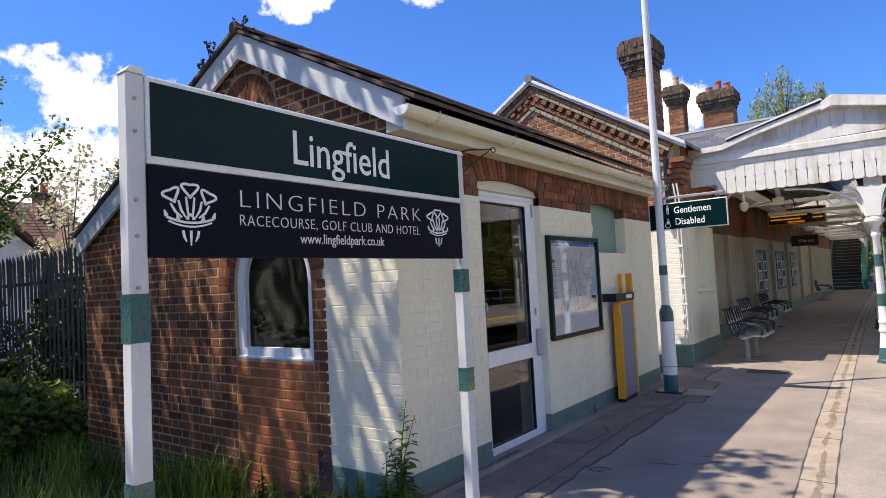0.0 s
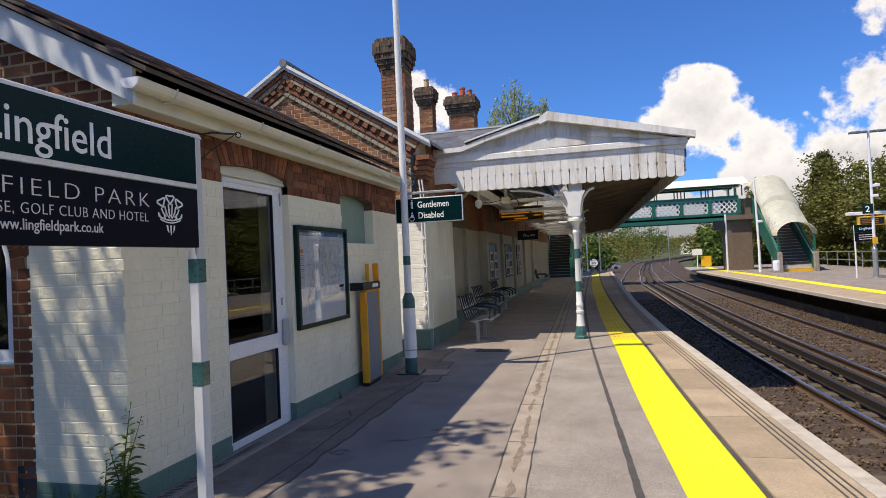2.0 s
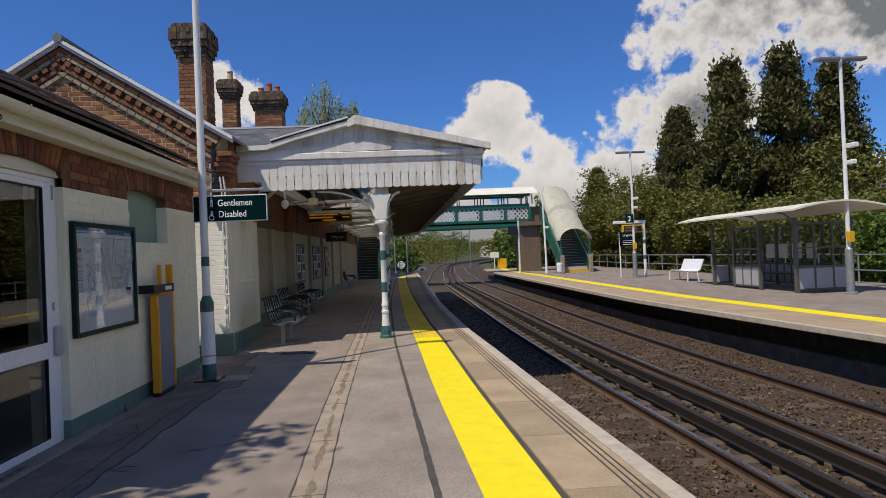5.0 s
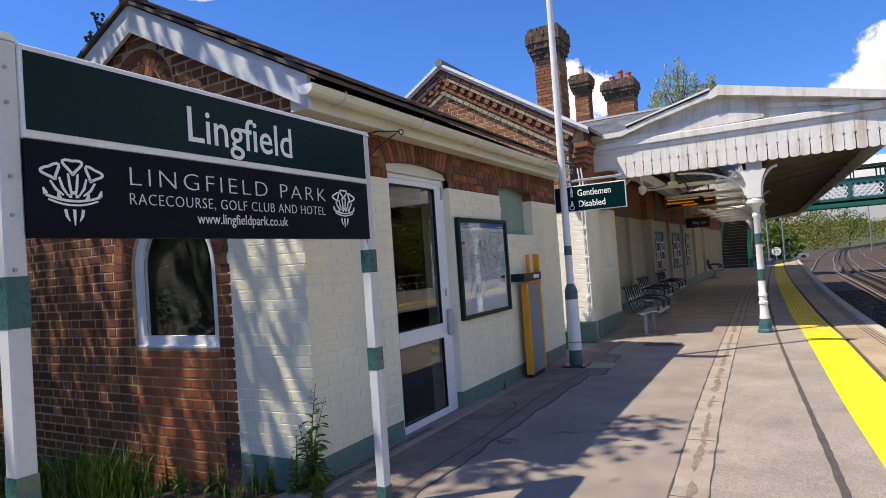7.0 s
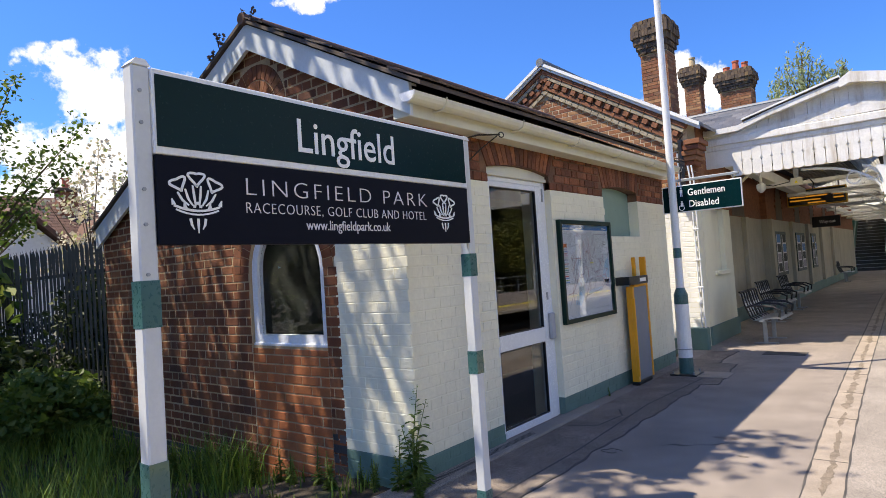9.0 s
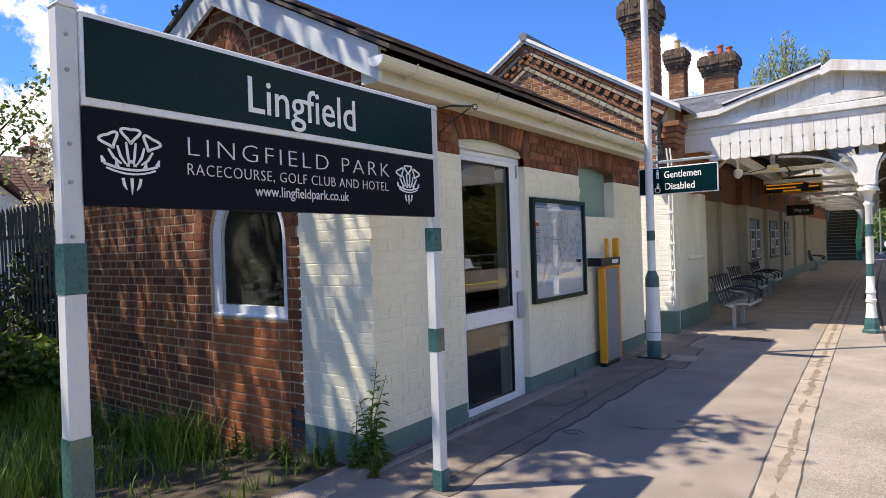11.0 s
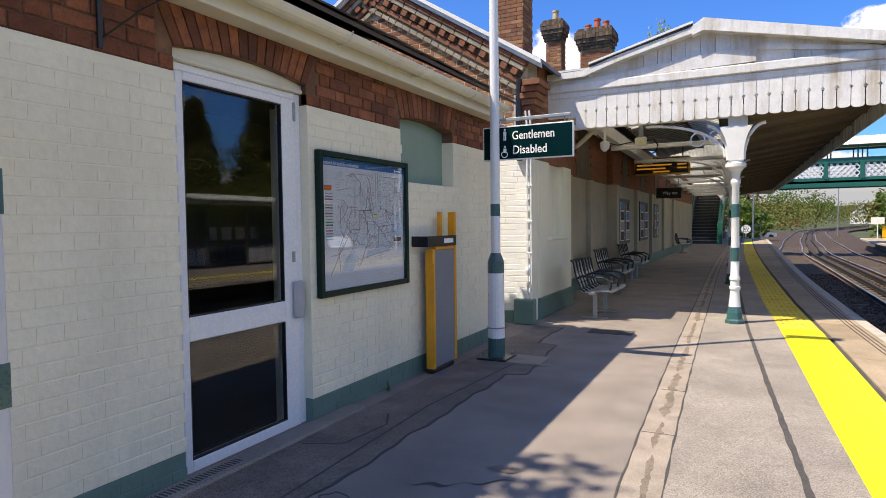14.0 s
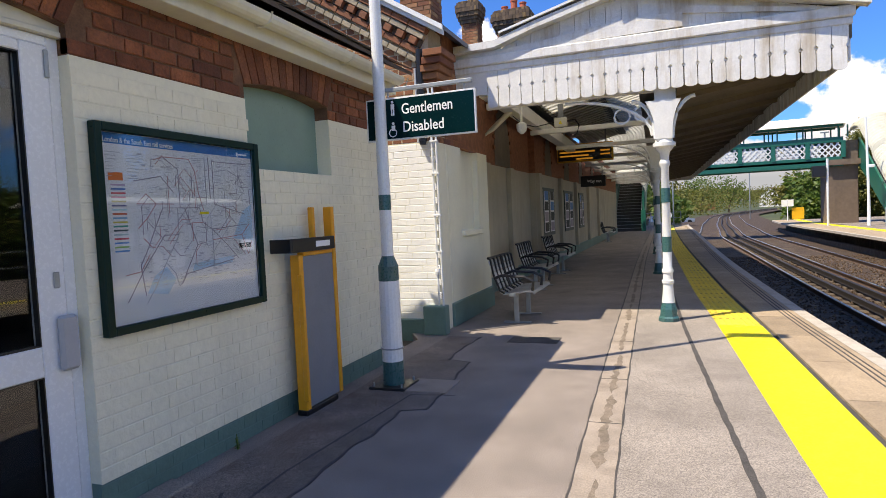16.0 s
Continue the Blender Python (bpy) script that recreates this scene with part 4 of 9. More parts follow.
for xa, xb in ((RX, EAVE - 0.12), (RX, X0 - 0.03)):
    prism(barge, [(xa, zr(xa) - 0.012), (xb, zr(xb) - 0.012), (xb, zr(xb) - 0.225), (xa, zr(xa) - 0.225)], "y", VERGE0 + 0.03, VERGE0 + 0.06)
structure("bargeboard", barge, "bargeboard", "pale grey-white bargeboards on the gable", "trim")
soff = B()
for xa, xb in ((RX, EAVE - 0.12), (RX, X0 - 0.03)):
    prism(soff, [(xa, zr(xa) - 0.014), (xb, zr(xb) - 0.014), (xb, zr(xb) - 0.03), (xa, zr(xa) - 0.03)], "y", VERGE0 + 0.061, Y0 + 0.008)
structure("verge_soffit", soff, "fascia", "cream underside of the verge", "trim")
fas = B()
box(fas, 0.0, 0.145, VERGE0 + 0.061, VERGE1 - 0.02, 2.40, 2.53, 0.004)
structure("fascia", fas, "fascia", "cream painted eaves board above the brick band", "trim")
gut = thing("gutter", (0, 0, 0), "cream plastic half-round gutter under the slates", "gutter")
g = B()
prof = [(0.21 + 0.062 * math.cos(a), 2.525 + 0.062 * math.sin(a)) for a in np.linspace(math.pi, 2 * math.pi, 9)] + [(0.21 + 0.055 * math.cos(a), 2.525 + 0.055 * math.sin(a)) for a in np.linspace(2 * math.pi, math.pi, 9)]
prism(g, prof, "y", VERGE0 - 0.02, VERGE1 - 0.1)
part("trough", g, "fascia", gut)
cap = B()
prism(cap, [(0.21 + 0.064 * math.cos(a), 2.525 + 0.064 * math.sin(a)) for a in np.linspace(math.pi, 2 * math.pi, 9)], "y", VERGE0 - 0.03, VERGE0 - 0.018)
part("end_cap", cap, "upvc", gut)
clip_bm = mesh_of(tube(B(), [(0.14, 0, 2.53), (0.16, 0, 2.46), (0.21, 0, 2.457), (0.26, 0, 2.48), (0.278, 0, 2.535)], 0.007, 6), "bracket", "fascia")
for y in steps(Y0 + 0.2, Y1, 0.9):
    part("bracket", clip_bm, None, gut, at=(0, y, 0))

# slates showing along the eaves and verge
rng = random.Random(5)
vs, fs = [], []


def put_box(vs, fs, m, dx, dy, dz):
    b = len(vs)
    for x in (-dx, dx):
        for y in (-dy, dy):
            for z in (-dz, dz):
                vs.append(m @ Vector((x, y, z)))
    fs.extend(tuple(b + i for i in f) for f in ((0, 1, 3, 2), (4, 6, 7, 5), (0, 4, 5, 1), (2, 3, 7, 6), (0, 2, 6, 4), (1, 5, 7, 3)))


slope = math.atan(0.526)
for row in range(9):
    for k in range(25):
        y = VERGE0 - 0.01 + 0.125 + k * 0.25 + (0.125 if row % 2 else 0)
        if y > VERGE1 + 0.05:
            continue
        x = EAVE - 0.12 - row * 0.2
        m = Matrix.Translation((x, y, zr(x) + 0.045 + 0.004 * rng.random())) @ Euler((rng.uniform(-0.02, 0.02), slope - 0.035, rng.uniform(-0.02, 0.02))).to_matrix().to_4x4()
        put_box(vs, fs, m, 0.16, 0.122, 0.005)
me = bpy.data.meshes.new("slates")
me.from_pydata(vs, [], fs)
me.materials.append(M["slate_edge"])
sl_ob = new("slates", me)
sl_ob.parent = low_roof
tagged(sl_ob, "courses of thin dark slates", kind="stuff")

# ---- main building ----
GY, MX = 9.45, 0.03
GX, GZ = -2.25, 4.79               # ridge of its gable
EV = 3.28                          # where the slope meets the verge above the front
gz = lambda x: GZ - abs(x - GX) * (GZ - EV) / (0.2 - GX)
mb = B()
box(mb, -4.5, MX - 0.006, GY + 0.003, GY + 0.4, -0.5, 2.12)
structure("wall_main_end", mb, "cream", "white-painted brick end wall of the main building in full sun", "wall")
mg = B()
prism(mg, [(-4.5, 2.12), (MX - 0.008, 2.12), (MX - 0.008, gz(MX) - 0.04), (GX, GZ - 0.04), (-4.5, gz(-4.5) - 0.04)], "y", GY + 0.0025, GY + 0.4)
wall_gable = structure("wall_gable", mg, "mortar_pale", "orange-red brick gable of the main building", "wall")
# the front: a near bay, a set-back length, then a long bay with posters
FR = [(GY + 0.4, 11.5, MX, True), (11.5, 16.0, -0.35, False), (16.0, 36.4, -0.22, False)]
mw, mwo, mband, mbase = B(), B(), B(), B()
for a, b, x, near in FR:
    if near:
        box(mw, x - 0.4, x, a, 10.35, 0.0, 2.12)
        box(mw, x - 0.4, x, 11.05, b, 0.0, 2.12)
        box(mw, x - 0.4, x, 10.35, 11.05, 0.0, 1.1)
        box(mw, x - 0.4, x - 0.08, 10.35, 11.05, 1.1, 2.12)
    else:
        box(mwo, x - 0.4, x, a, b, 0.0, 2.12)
    box(mband, x - 0.4, x - 0.002, a, b, 2.12, 3.4)
    box(mbase, x - 0.3, x + 0.03, a - 0.02, b + (0.03 if near else 0), 0.0, 0.28, 0.01)
box(mw, -0.75, -0.349, 11.49, 11.52, 0.0, 2.12)
structure("wall_main_front", mw, "cream", "cream-painted platform front of the main building in shade", "wall")
structure("wall_main_recess", mwo, "cream_old_shaded", "dirty cream-painted wall set back under the canopy, shade mixed into its colour", "wall")
structure("wall_main_band", mband, "band_plain", "brown brick upper wall under the canopy", "wall")
structure("base_main_front", mbase, "green_base", "sage green painted plinth of the main building", "plinth")
# made-up wall that blocks the sun at the foot of the stairs
structure("wall_stairs", box(B(), -1.1, -0.8, 36.4, 46, -0.5, 4.3), "pier", "added dark wall that keeps sun off the footbridge stairs", "wall")
structure("wall_main_back", box(B(), -9.0, -4.4, GY + 0.41, 36.4, -0.5, 2.6), "cream", "plain rear part of the main building", "wall")
# pilasters take the same dirty cream with shade in its colour
pil = mesh_of(box(B(), 0, 0.09, -0.14, 0.14, 0.28, 2.115, 0.006), "pilaster", "cream_old_shaded")
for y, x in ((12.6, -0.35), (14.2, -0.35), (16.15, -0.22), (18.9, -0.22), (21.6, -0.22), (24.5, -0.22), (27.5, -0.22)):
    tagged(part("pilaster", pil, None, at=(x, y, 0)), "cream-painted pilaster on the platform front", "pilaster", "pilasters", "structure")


def blind_arch(x, y, z0, spring, w):
    """A pointed recess: a ring of paler bricks round a sunken panel of old render."""
    ob = thing("blind_arch", (x, y, 0), "pointed blind arch of pale brick round a grey sunken panel", "arch", "blind arches", "structure")
    r = w * 1.0
    pts = []
    for s in (1, -1):
        arcp = [(s * (r * math.cos(a) - (r - w / 2)), spring + r * math.sin(a)) for a in np.linspace(0, math.acos((r - w / 2) / r), 8)]
        pts += arcp if s == 1 else arcp[::-1][1:]
    part("panel", prism(B(), [(-w / 2, z0)] + [(u, v) for u, v in pts[::-1]] + [(w / 2, z0)], "x", 0.001, 0.006), "arch_panel", ob, "grey-brown sunken panel")
    brick = mesh_of(box(B(), 0.0, 0.022, -0.03, 0.03, 0.0, 0.11, 0.003), "voussoir", "gable")
    for s in (1, -1):
        for a in np.linspace(0.04, math.acos((r - w / 2) / r) - 0.03, 7):
            u, v = s * (r * math.cos(a) - (r - w / 2)), spring + r * math.sin(a)
            part("voussoir", brick, None, ob, at=Matrix.Translation((0, u, v)) @ Matrix.Rotation(s * (a - math.pi / 2), 4, "X"))


blind_arch(-0.349, 13.85, 2.13, 2.38, 1.05)
for y in (17.5, 20.2, 23.0, 26.0):
    blind_arch(-0.221, y, 2.13, 2.42, 0.8)
structure("sill_main", box(B(), MX - 0.02, MX + 0.05, 10.3, 11.1, 1.04, 1.11, 0.01), "cream", "cream stone sill of a blocked window", "sill")

mr = B()
prism(mr, [(GX, GZ), (0.24, gz(0.24)), (0.24, gz(0.24) + 0.05), (GX, GZ + 0.05), (-4.8, gz(-4.8) + 0.05), (-4.8, gz(-4.8))], "y", GY - 0.11, 17.0)
main_roof = structure("roof_main", mr, "slate", "grey slate roof of the main building", "roof")
structure("ridge_main", tube(B(), [(GX, GY - 0.15, GZ + 0.045), (GX, 17, GZ + 0.05)], 0.07, 10), "lead", "grey ridge tiles of the main roof", "ridge")
mbg = thing("gable_trim", (0, 0, 0), "white moulded verge boards on the main gable", "trim", kind="structure")
for s, xe in ((1, 0.24), (-1, -4.8)):
    for (o, dz, dy, y) in ((0.0, 0.055, 0.05, GY - 0.14), (-0.055, 0.05, 0.03, GY - 0.115)):
        part("verge_board", prism(B(), [(GX, GZ + 0.045 + o), (xe, gz(xe) + 0.045 + o), (xe, gz(xe) + 0.045 + o - dz), (GX, GZ + 0.045 + o - dz)], "y", y, y + dy), "post_white" if o == 0 else "bargeboard", mbg)
# cross roof farther along, ridge running across
cr = B()
prism(cr, [(15.6, 3.55), (19.0, 5.45), (22.4, 3.55), (22.4, 3.5), (15.6, 3.5)], "x", -7.5, 1.25)
cross_roof = structure("roof_cross", cr, "slate", "grey slate cross roof behind the gable", "roof")
structure("ridge_cross", tube(B(), [(-7.5, 19.0, 5.46), (1.25, 19.0, 5.46)], 0.07, 10), "lead", "grey ridge tiles of the cross roof", "ridge")
vs, fs = [], []
sa = math.atan2(1.9, 3.4)
for row in range(17):
    for k in range(33):
        x = -7.4 + k * 0.27 + (0.135 if row % 2 else 0)
        if x > 1.2:
            continue
        d = 0.12 + row * 0.225
        m = Matrix.Translation((x, 15.6 + d * math.cos(sa), 3.565 + d * math.sin(sa))) @ Euler((sa + 0.02, 0, rng.uniform(-0.01, 0.01))).to_matrix().to_4x4()
        put_box(vs, fs, m, 0.132, 0.15, 0.005)
me = bpy.data.meshes.new("slates")
me.from_pydata(vs, [], fs)
me.materials.append(M["slate"])
sl_ob = new("slates", me)
sl_ob.parent = cross_roof
tagged(sl_ob, "courses of grey slates", kind="stuff")


# ---- chimneys ----
def chimney(at, w, d, base, neck, top, pots, label):
    """A brick stack on a base, with a corbelled, weathered cap and clay pots."""
    ob = thing("chimney", at, label, "chimney", "chimneys")
    st, bricks = B(), B()
    box(st, -w / 2, w / 2, -d / 2, d / 2, base, neck)
    part("stack_core", st, "mortar", ob)
    z, n = base, 0
    while z + 0.065 <= neck + 0.01:
        off = 0.11 if n % 2 else 0.0
        for (ln, sx, sy, along) in ((w, 0, -d / 2, "x"), (w, 0, d / 2, "x"), (d, w / 2, 0, "y"), (d, -w / 2, 0, "y")):
            u = -ln / 2 - off
            while u < ln / 2:
                a, b = max(u, -ln / 2 - 0.006), min(u + 0.205, ln / 2 + 0.006)
                if b - a > 0.03:
                    if along == "x":
                        box(bricks, a, b, sy - 0.012, sy + 0.012, z, z + 0.063)
                    else:
                        box(bricks, sx - 0.012, sx + 0.012, a, b, z, z + 0.063)
                u += 0.215
        z += 0.075
        n += 1
    o = part("bricks", bricks, "gable", ob)
    tagged(o, "courses of worn orange brick", kind="stuff")
    cap = B()
    lev = [(0.0, 0.0), (0.03, 0.09), (0.07, 0.18), (0.10, 0.3), (0.10, 0.42), (0.05, 0.52), (-0.03, 0.60)]
    H = top - neck
    for (o1, h1), (o2, h2) in zip(lev, lev[1:]):
        z1, z2 = neck + h1 / 0.6 * H, neck + h2 / 0.6 * H
        k = 5
        for i in range(-k, k + 1):
            for (ln, along, sgn) in ((w, "x", -1), (w, "x", 1), (d, "y", -1), (d, "y", 1)):
                step = (ln + 2 * o1) / (2 * k + 1)
                u = i * step
                p = rng.uniform(0, 0.022)
                dd = (d if along == "x" else w) / 2 + o1
                if along == "x":
                    box(cap, u - step * 0.47, u + step * 0.47, sgn * (dd + p) - 0.05, sgn * (dd + p) + 0.05 - 0.05 * (sgn > 0), z1 + 0.004, z2)
                else:
                    box(cap, sgn * (dd + p) - 0.05, sgn * (dd + p) + 0.05 - 0.05 * (sgn > 0), u - step * 0.47, u + step * 0.47, z1 + 0.004, z2)
        box(cap, -w / 2 - o1, w / 2 + o1, -d / 2 - o1, d / 2 + o1, z1, z2 - 0.004)
    part("cap", cap, "old_brick", ob, "dark mossy corbelled brick cap")
    for px, h, mat in pots:
        part("pot", lathe(B(), [(0.10, top - 0.05), (0.085, top + h * 0.85), (0.10, top + h * 0.87), (0.10, top + h), (0.07, top + h), (0.065, top + 0.02)], 14, px, 0), mat, ob, "clay chimney pot")
    return ob


chimney((-1.55, 13.3, 0), 0.54, 0.54, 3.6, 5.72, 6.42, [], "tall brick chimney stack with a mossy corbelled cap")
chimney((-2.68, 20.0, 0), 0.44, 0.44, 4.6, 6.62, 7.22, [(0.0, 0.33, "pot_buff")], "slim brick chimney with one buff clay pot")
chimney((-1.45, 20.0, 0), 0.82, 0.60, 4.6, 6.2, 6.78, [(-0.26, 0.2, "pot_red"), (0.0, 0.34, "pot_red"), (0.25, 0.24, "pot_red")], "wide brick chimney with three terracotta pots")

# ---- canopy ----
CY0, CY1 = 10.32, 37.0
CS = lambda y: -0.022 * (y - CY0)                  # the canopy follows the curve of the platform
AX, AZ = 2.02, 3.71                                # ridge
RXE, RZE, LXE, LZE = 4.22, 3.18, 0.30, 3.28
can = thing("canopy", (0, 0, 0), "white timber platform canopy with boarded gable and scalloped valance", "canopy", kind="structure")
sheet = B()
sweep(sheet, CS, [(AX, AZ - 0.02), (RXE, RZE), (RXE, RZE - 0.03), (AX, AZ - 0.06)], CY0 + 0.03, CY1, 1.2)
part("right_roof", sheet, "soffit", can, "aged cream boarded roof slope, colour darkened for its shade")
left = B()
for y in steps(CY0 + 0.5, CY1, 0.3):
    box(left, LXE + CS(y), AX + CS(y), y, y + 0.05, 0, 0.02)
for v in left.verts:
    v.co.z += LZE + (v.co.x - CS(v.co.y) - LXE) / (AX - LXE) * (AZ - LZE) - 0.04
part("left_roof_bars", left, "white", can, "white glazing bars of the roof slope beside the building")
lr = B()
sweep(lr, CS, [(AX, AZ), (AX, AZ - 0.02), (LXE, LZE - 0.02), (LXE, LZE)], CY0 + 0.03, CY1, 1.2)
part("left_roof", lr, "roof_glass", can, "dirty glazed roof slope beside the building")
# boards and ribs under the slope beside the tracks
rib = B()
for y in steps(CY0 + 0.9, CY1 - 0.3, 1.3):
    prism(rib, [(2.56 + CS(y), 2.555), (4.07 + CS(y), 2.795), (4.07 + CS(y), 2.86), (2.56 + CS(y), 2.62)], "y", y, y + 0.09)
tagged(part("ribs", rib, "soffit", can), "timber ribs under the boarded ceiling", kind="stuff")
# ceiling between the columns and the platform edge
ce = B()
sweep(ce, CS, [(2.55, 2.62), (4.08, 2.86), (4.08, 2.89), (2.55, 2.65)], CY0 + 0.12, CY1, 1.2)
part("boarded_ceiling", ce, "soffit", can, "aged boarded underside towards the tracks, colour darkened for its shade")
gu = B()
sweep(gu, CS, [(2.30, 2.45), (2.52, 2.45), (2.52, 2.72), (2.30, 2.72)], CY0 + 0.12, CY1, 1.2)
part("beam", gu, "white", can, "white timber beam over the columns")
ga = B()
sweep(ga, CS, [(0.28, 2.72), (0.46, 2.72), (0.46, 2.92), (0.28, 2.92)], CY0 + 0.12, CY1, 1.2)
part("wall_gutter", ga, "white", can, "white gutter along the building")
for y in steps(CY0 + 0.35, CY1 - 0.4, 2.75):
    part("cross_beam", box(B(), 0.3 + CS(y), 2.35 + CS(y), y, y + 0.07, 2.60, 2.68, 0.01), "white", can)
# front: boarded gable
pitch_l, pitch_r = (AZ - LZE) / (AX - LXE), (AZ - RZE) / (RXE - AX)
roofz = lambda x: AZ - (AX - x) * pitch_l if x < AX else AZ - (x - AX) * pitch_r
x = 0.62
bw = 0.17
while x < 4.1:
    b = min(x + bw, 4.12)
    top = min(roofz(x), roofz(b)) - 0.05
    if top > 3.17:
        part("gable_board", prism(B(), [(x + 0.003, 3.15), (b - 0.003, 3.15), (b - 0.003, roofz(b) - 0.05), (x + 0.003, roofz(x) - 0.05)], "y", CY0 + 0.02, CY0 + 0.045), "old_white", can)
    x += bw
part("gable_backing", prism(B(), [(0.4, 3.0), (4.14, 3.0), (4.14, roofz(4.14) - 0.06), (AX, AZ - 0.06), (0.4, roofz(0.4) - 0.06)], "y", CY0 + 0.047, CY0 + 0.07), "old_white", can)
part("tie_board", box(B(), -0.28, 4.17, CY0 - 0.05, CY0 + 0.045, 3.06, 3.17, 0.012), "old_white", can, "weathered moulded board under the gable")
part("tie_board", box(B(), -0.28, 4.15, CY0 - 0.02, CY0 + 0.02, 2.985, 3.06, 0.01), "old_white", can)
# curved lower boards of the gable
part("right_rake", prism(B(), [(2.55, 3.42), (4.0, 3.175), (4.0, 3.14), (2.55, 3.34)], "y", CY0 - 0.01, CY0 + 0.02), "old_white", can)
part("swept_board", prism(B(), [(0.35, 3.17), (1.2, 3.17), (2.6, 3.19), (2.6, 3.34), (2.1, 3.36), (1.5, 3.30), (1.0, 3.24), (0.35, 3.20)], "y", CY0 - 0.03, CY0 + 0.018), "old_white", can, "swept white board across the gable")
# verges, and a lead-coloured capping at the ridge
part("left_verge", prism(B(), [(AX - 0.12, roofz(AX - 0.12)), (1.0, roofz(1.0) + 0.0), (0.55, roofz(0.55) - 0.03), (0.05, 3.30), (0.05, 3.22), (0.55, roofz(0.55) - 0.11), (1.0, roofz(1.0) - 0.08), (AX - 0.12, roofz(AX - 0.12) - 0.08)], "y", CY0 - 0.12, CY0 + 0.02), "old_white", can, "white moulded verge")
part("verge_groove", prism(B(), [(AX - 0.12, roofz(AX - 0.12) + 0.035), (0.62, roofz(0.62) + 0.012), (0.62, roofz(0.62) - 0.008), (AX - 0.12, roofz(AX - 0.12) + 0.005)], "y", CY0 - 0.11, CY0 + 0.1), "slate_edge", can)
part("verge_cap", prism(B(), [(AX - 0.12, roofz(AX - 0.12) + 0.065), (0.62, roofz(0.62) + 0.038), (0.62, roofz(0.62) + 0.014), (AX - 0.12, roofz(AX - 0.12) + 0.037)], "y", CY0 - 0.14, CY0 + 0.1), "post_white", can)
part("right_verge", prism(B(), [(AX - 0.13, AZ - 0.03), (AX, AZ + 0.06), (4.28, roofz(4.28) + 0.07), (4.28, roofz(4.28) - 0.03), (AX, AZ - 0.09), (AX - 0.13, AZ - 0.14)], "y", CY0 - 0.13, CY0 + 0.02), "old_white", can, "broad weathered board over the gable")
part("return_board", box(B(), -0.28, 0.42, CY0 + 0.0, CY0 + 0.03, 2.72, 2.99), "white", can, "plain white board beside the wall")
part("return_board", prism(B(), [(-0.28, 3.17), (0.6, 3.17), (0.6, 3.27), (0.1, 3.30), (-0.28, 3.5)], "y", CY0 + 0.0, CY0 + 0.03), "white", can)
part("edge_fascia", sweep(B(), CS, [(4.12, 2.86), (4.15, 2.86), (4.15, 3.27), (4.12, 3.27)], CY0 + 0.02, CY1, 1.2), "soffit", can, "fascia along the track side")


# scalloped valance boards with a keyhole slot between neighbours
def valance_board(w, h, t):
    bm = B()
    pts = [(-w / 2, 0), (-w / 2, -h * 0.40), (-w / 2 + 0.021, -h * 0.455), (-w / 2 + 0.003, -h * 0.51), (-w / 2 + 0.003, -h + 0.028)]
    pts += [(-w / 2 + 0.003 + (w / 2 - 0.003) * (1 - math.cos(a)), -h + 0.028 - 0.028 * math.sin(a)) for a in np.linspace(0.25, math.pi / 2, 5)]
    pts += [(-u, v) for u, v in pts[::-1][1:]]
    prism(bm, pts, "y", -t / 2, t / 2)
    return mesh_of(bm, "valance_board", "old_white")


vb = valance_board(0.132, 0.43, 0.022)
k = 0
x = 0.42 + 0.068
while x < 4.14:
    ob = part("valance_board", vb, None, can, at=Matrix.Translation((x, CY0 + 0.0 + 0.002 * rng.random(), 2.985 + 0.004 * (rng.random() - 0.5))) @ Matrix.Rotation(radians(rng.uniform(-0.5, 0.5)), 4, "Y"))
    x += 0.1365
part("valance_backing", box(B(), 0.42, 4.12, CY0 + 0.016, CY0 + 0.03, 2.78, 2.985), "old_white", can)
vs, fs = [], []
for k, y in enumerate(steps(CY0 + 0.1, CY1 - 0.1, 0.1365)):
    put_box(vs, fs, Matrix.Translation((4.13 + CS(y), y, 2.76)), 0.011, 0.064, 0.12)
me = bpy.data.meshes.new("side_valance")
me.from_pydata(vs, [], fs)
me.materials.append(M["old_white"])
o = new("side_valance", me)
o.parent = can
tagged(o, "valance boards along the track side", kind="stuff")
part("end_valance", box(B(), 0.42 + CS(CY1), 4.12 + CS(CY1), CY1, CY1 + 0.03, 2.58, 3.2), "old_white", can)


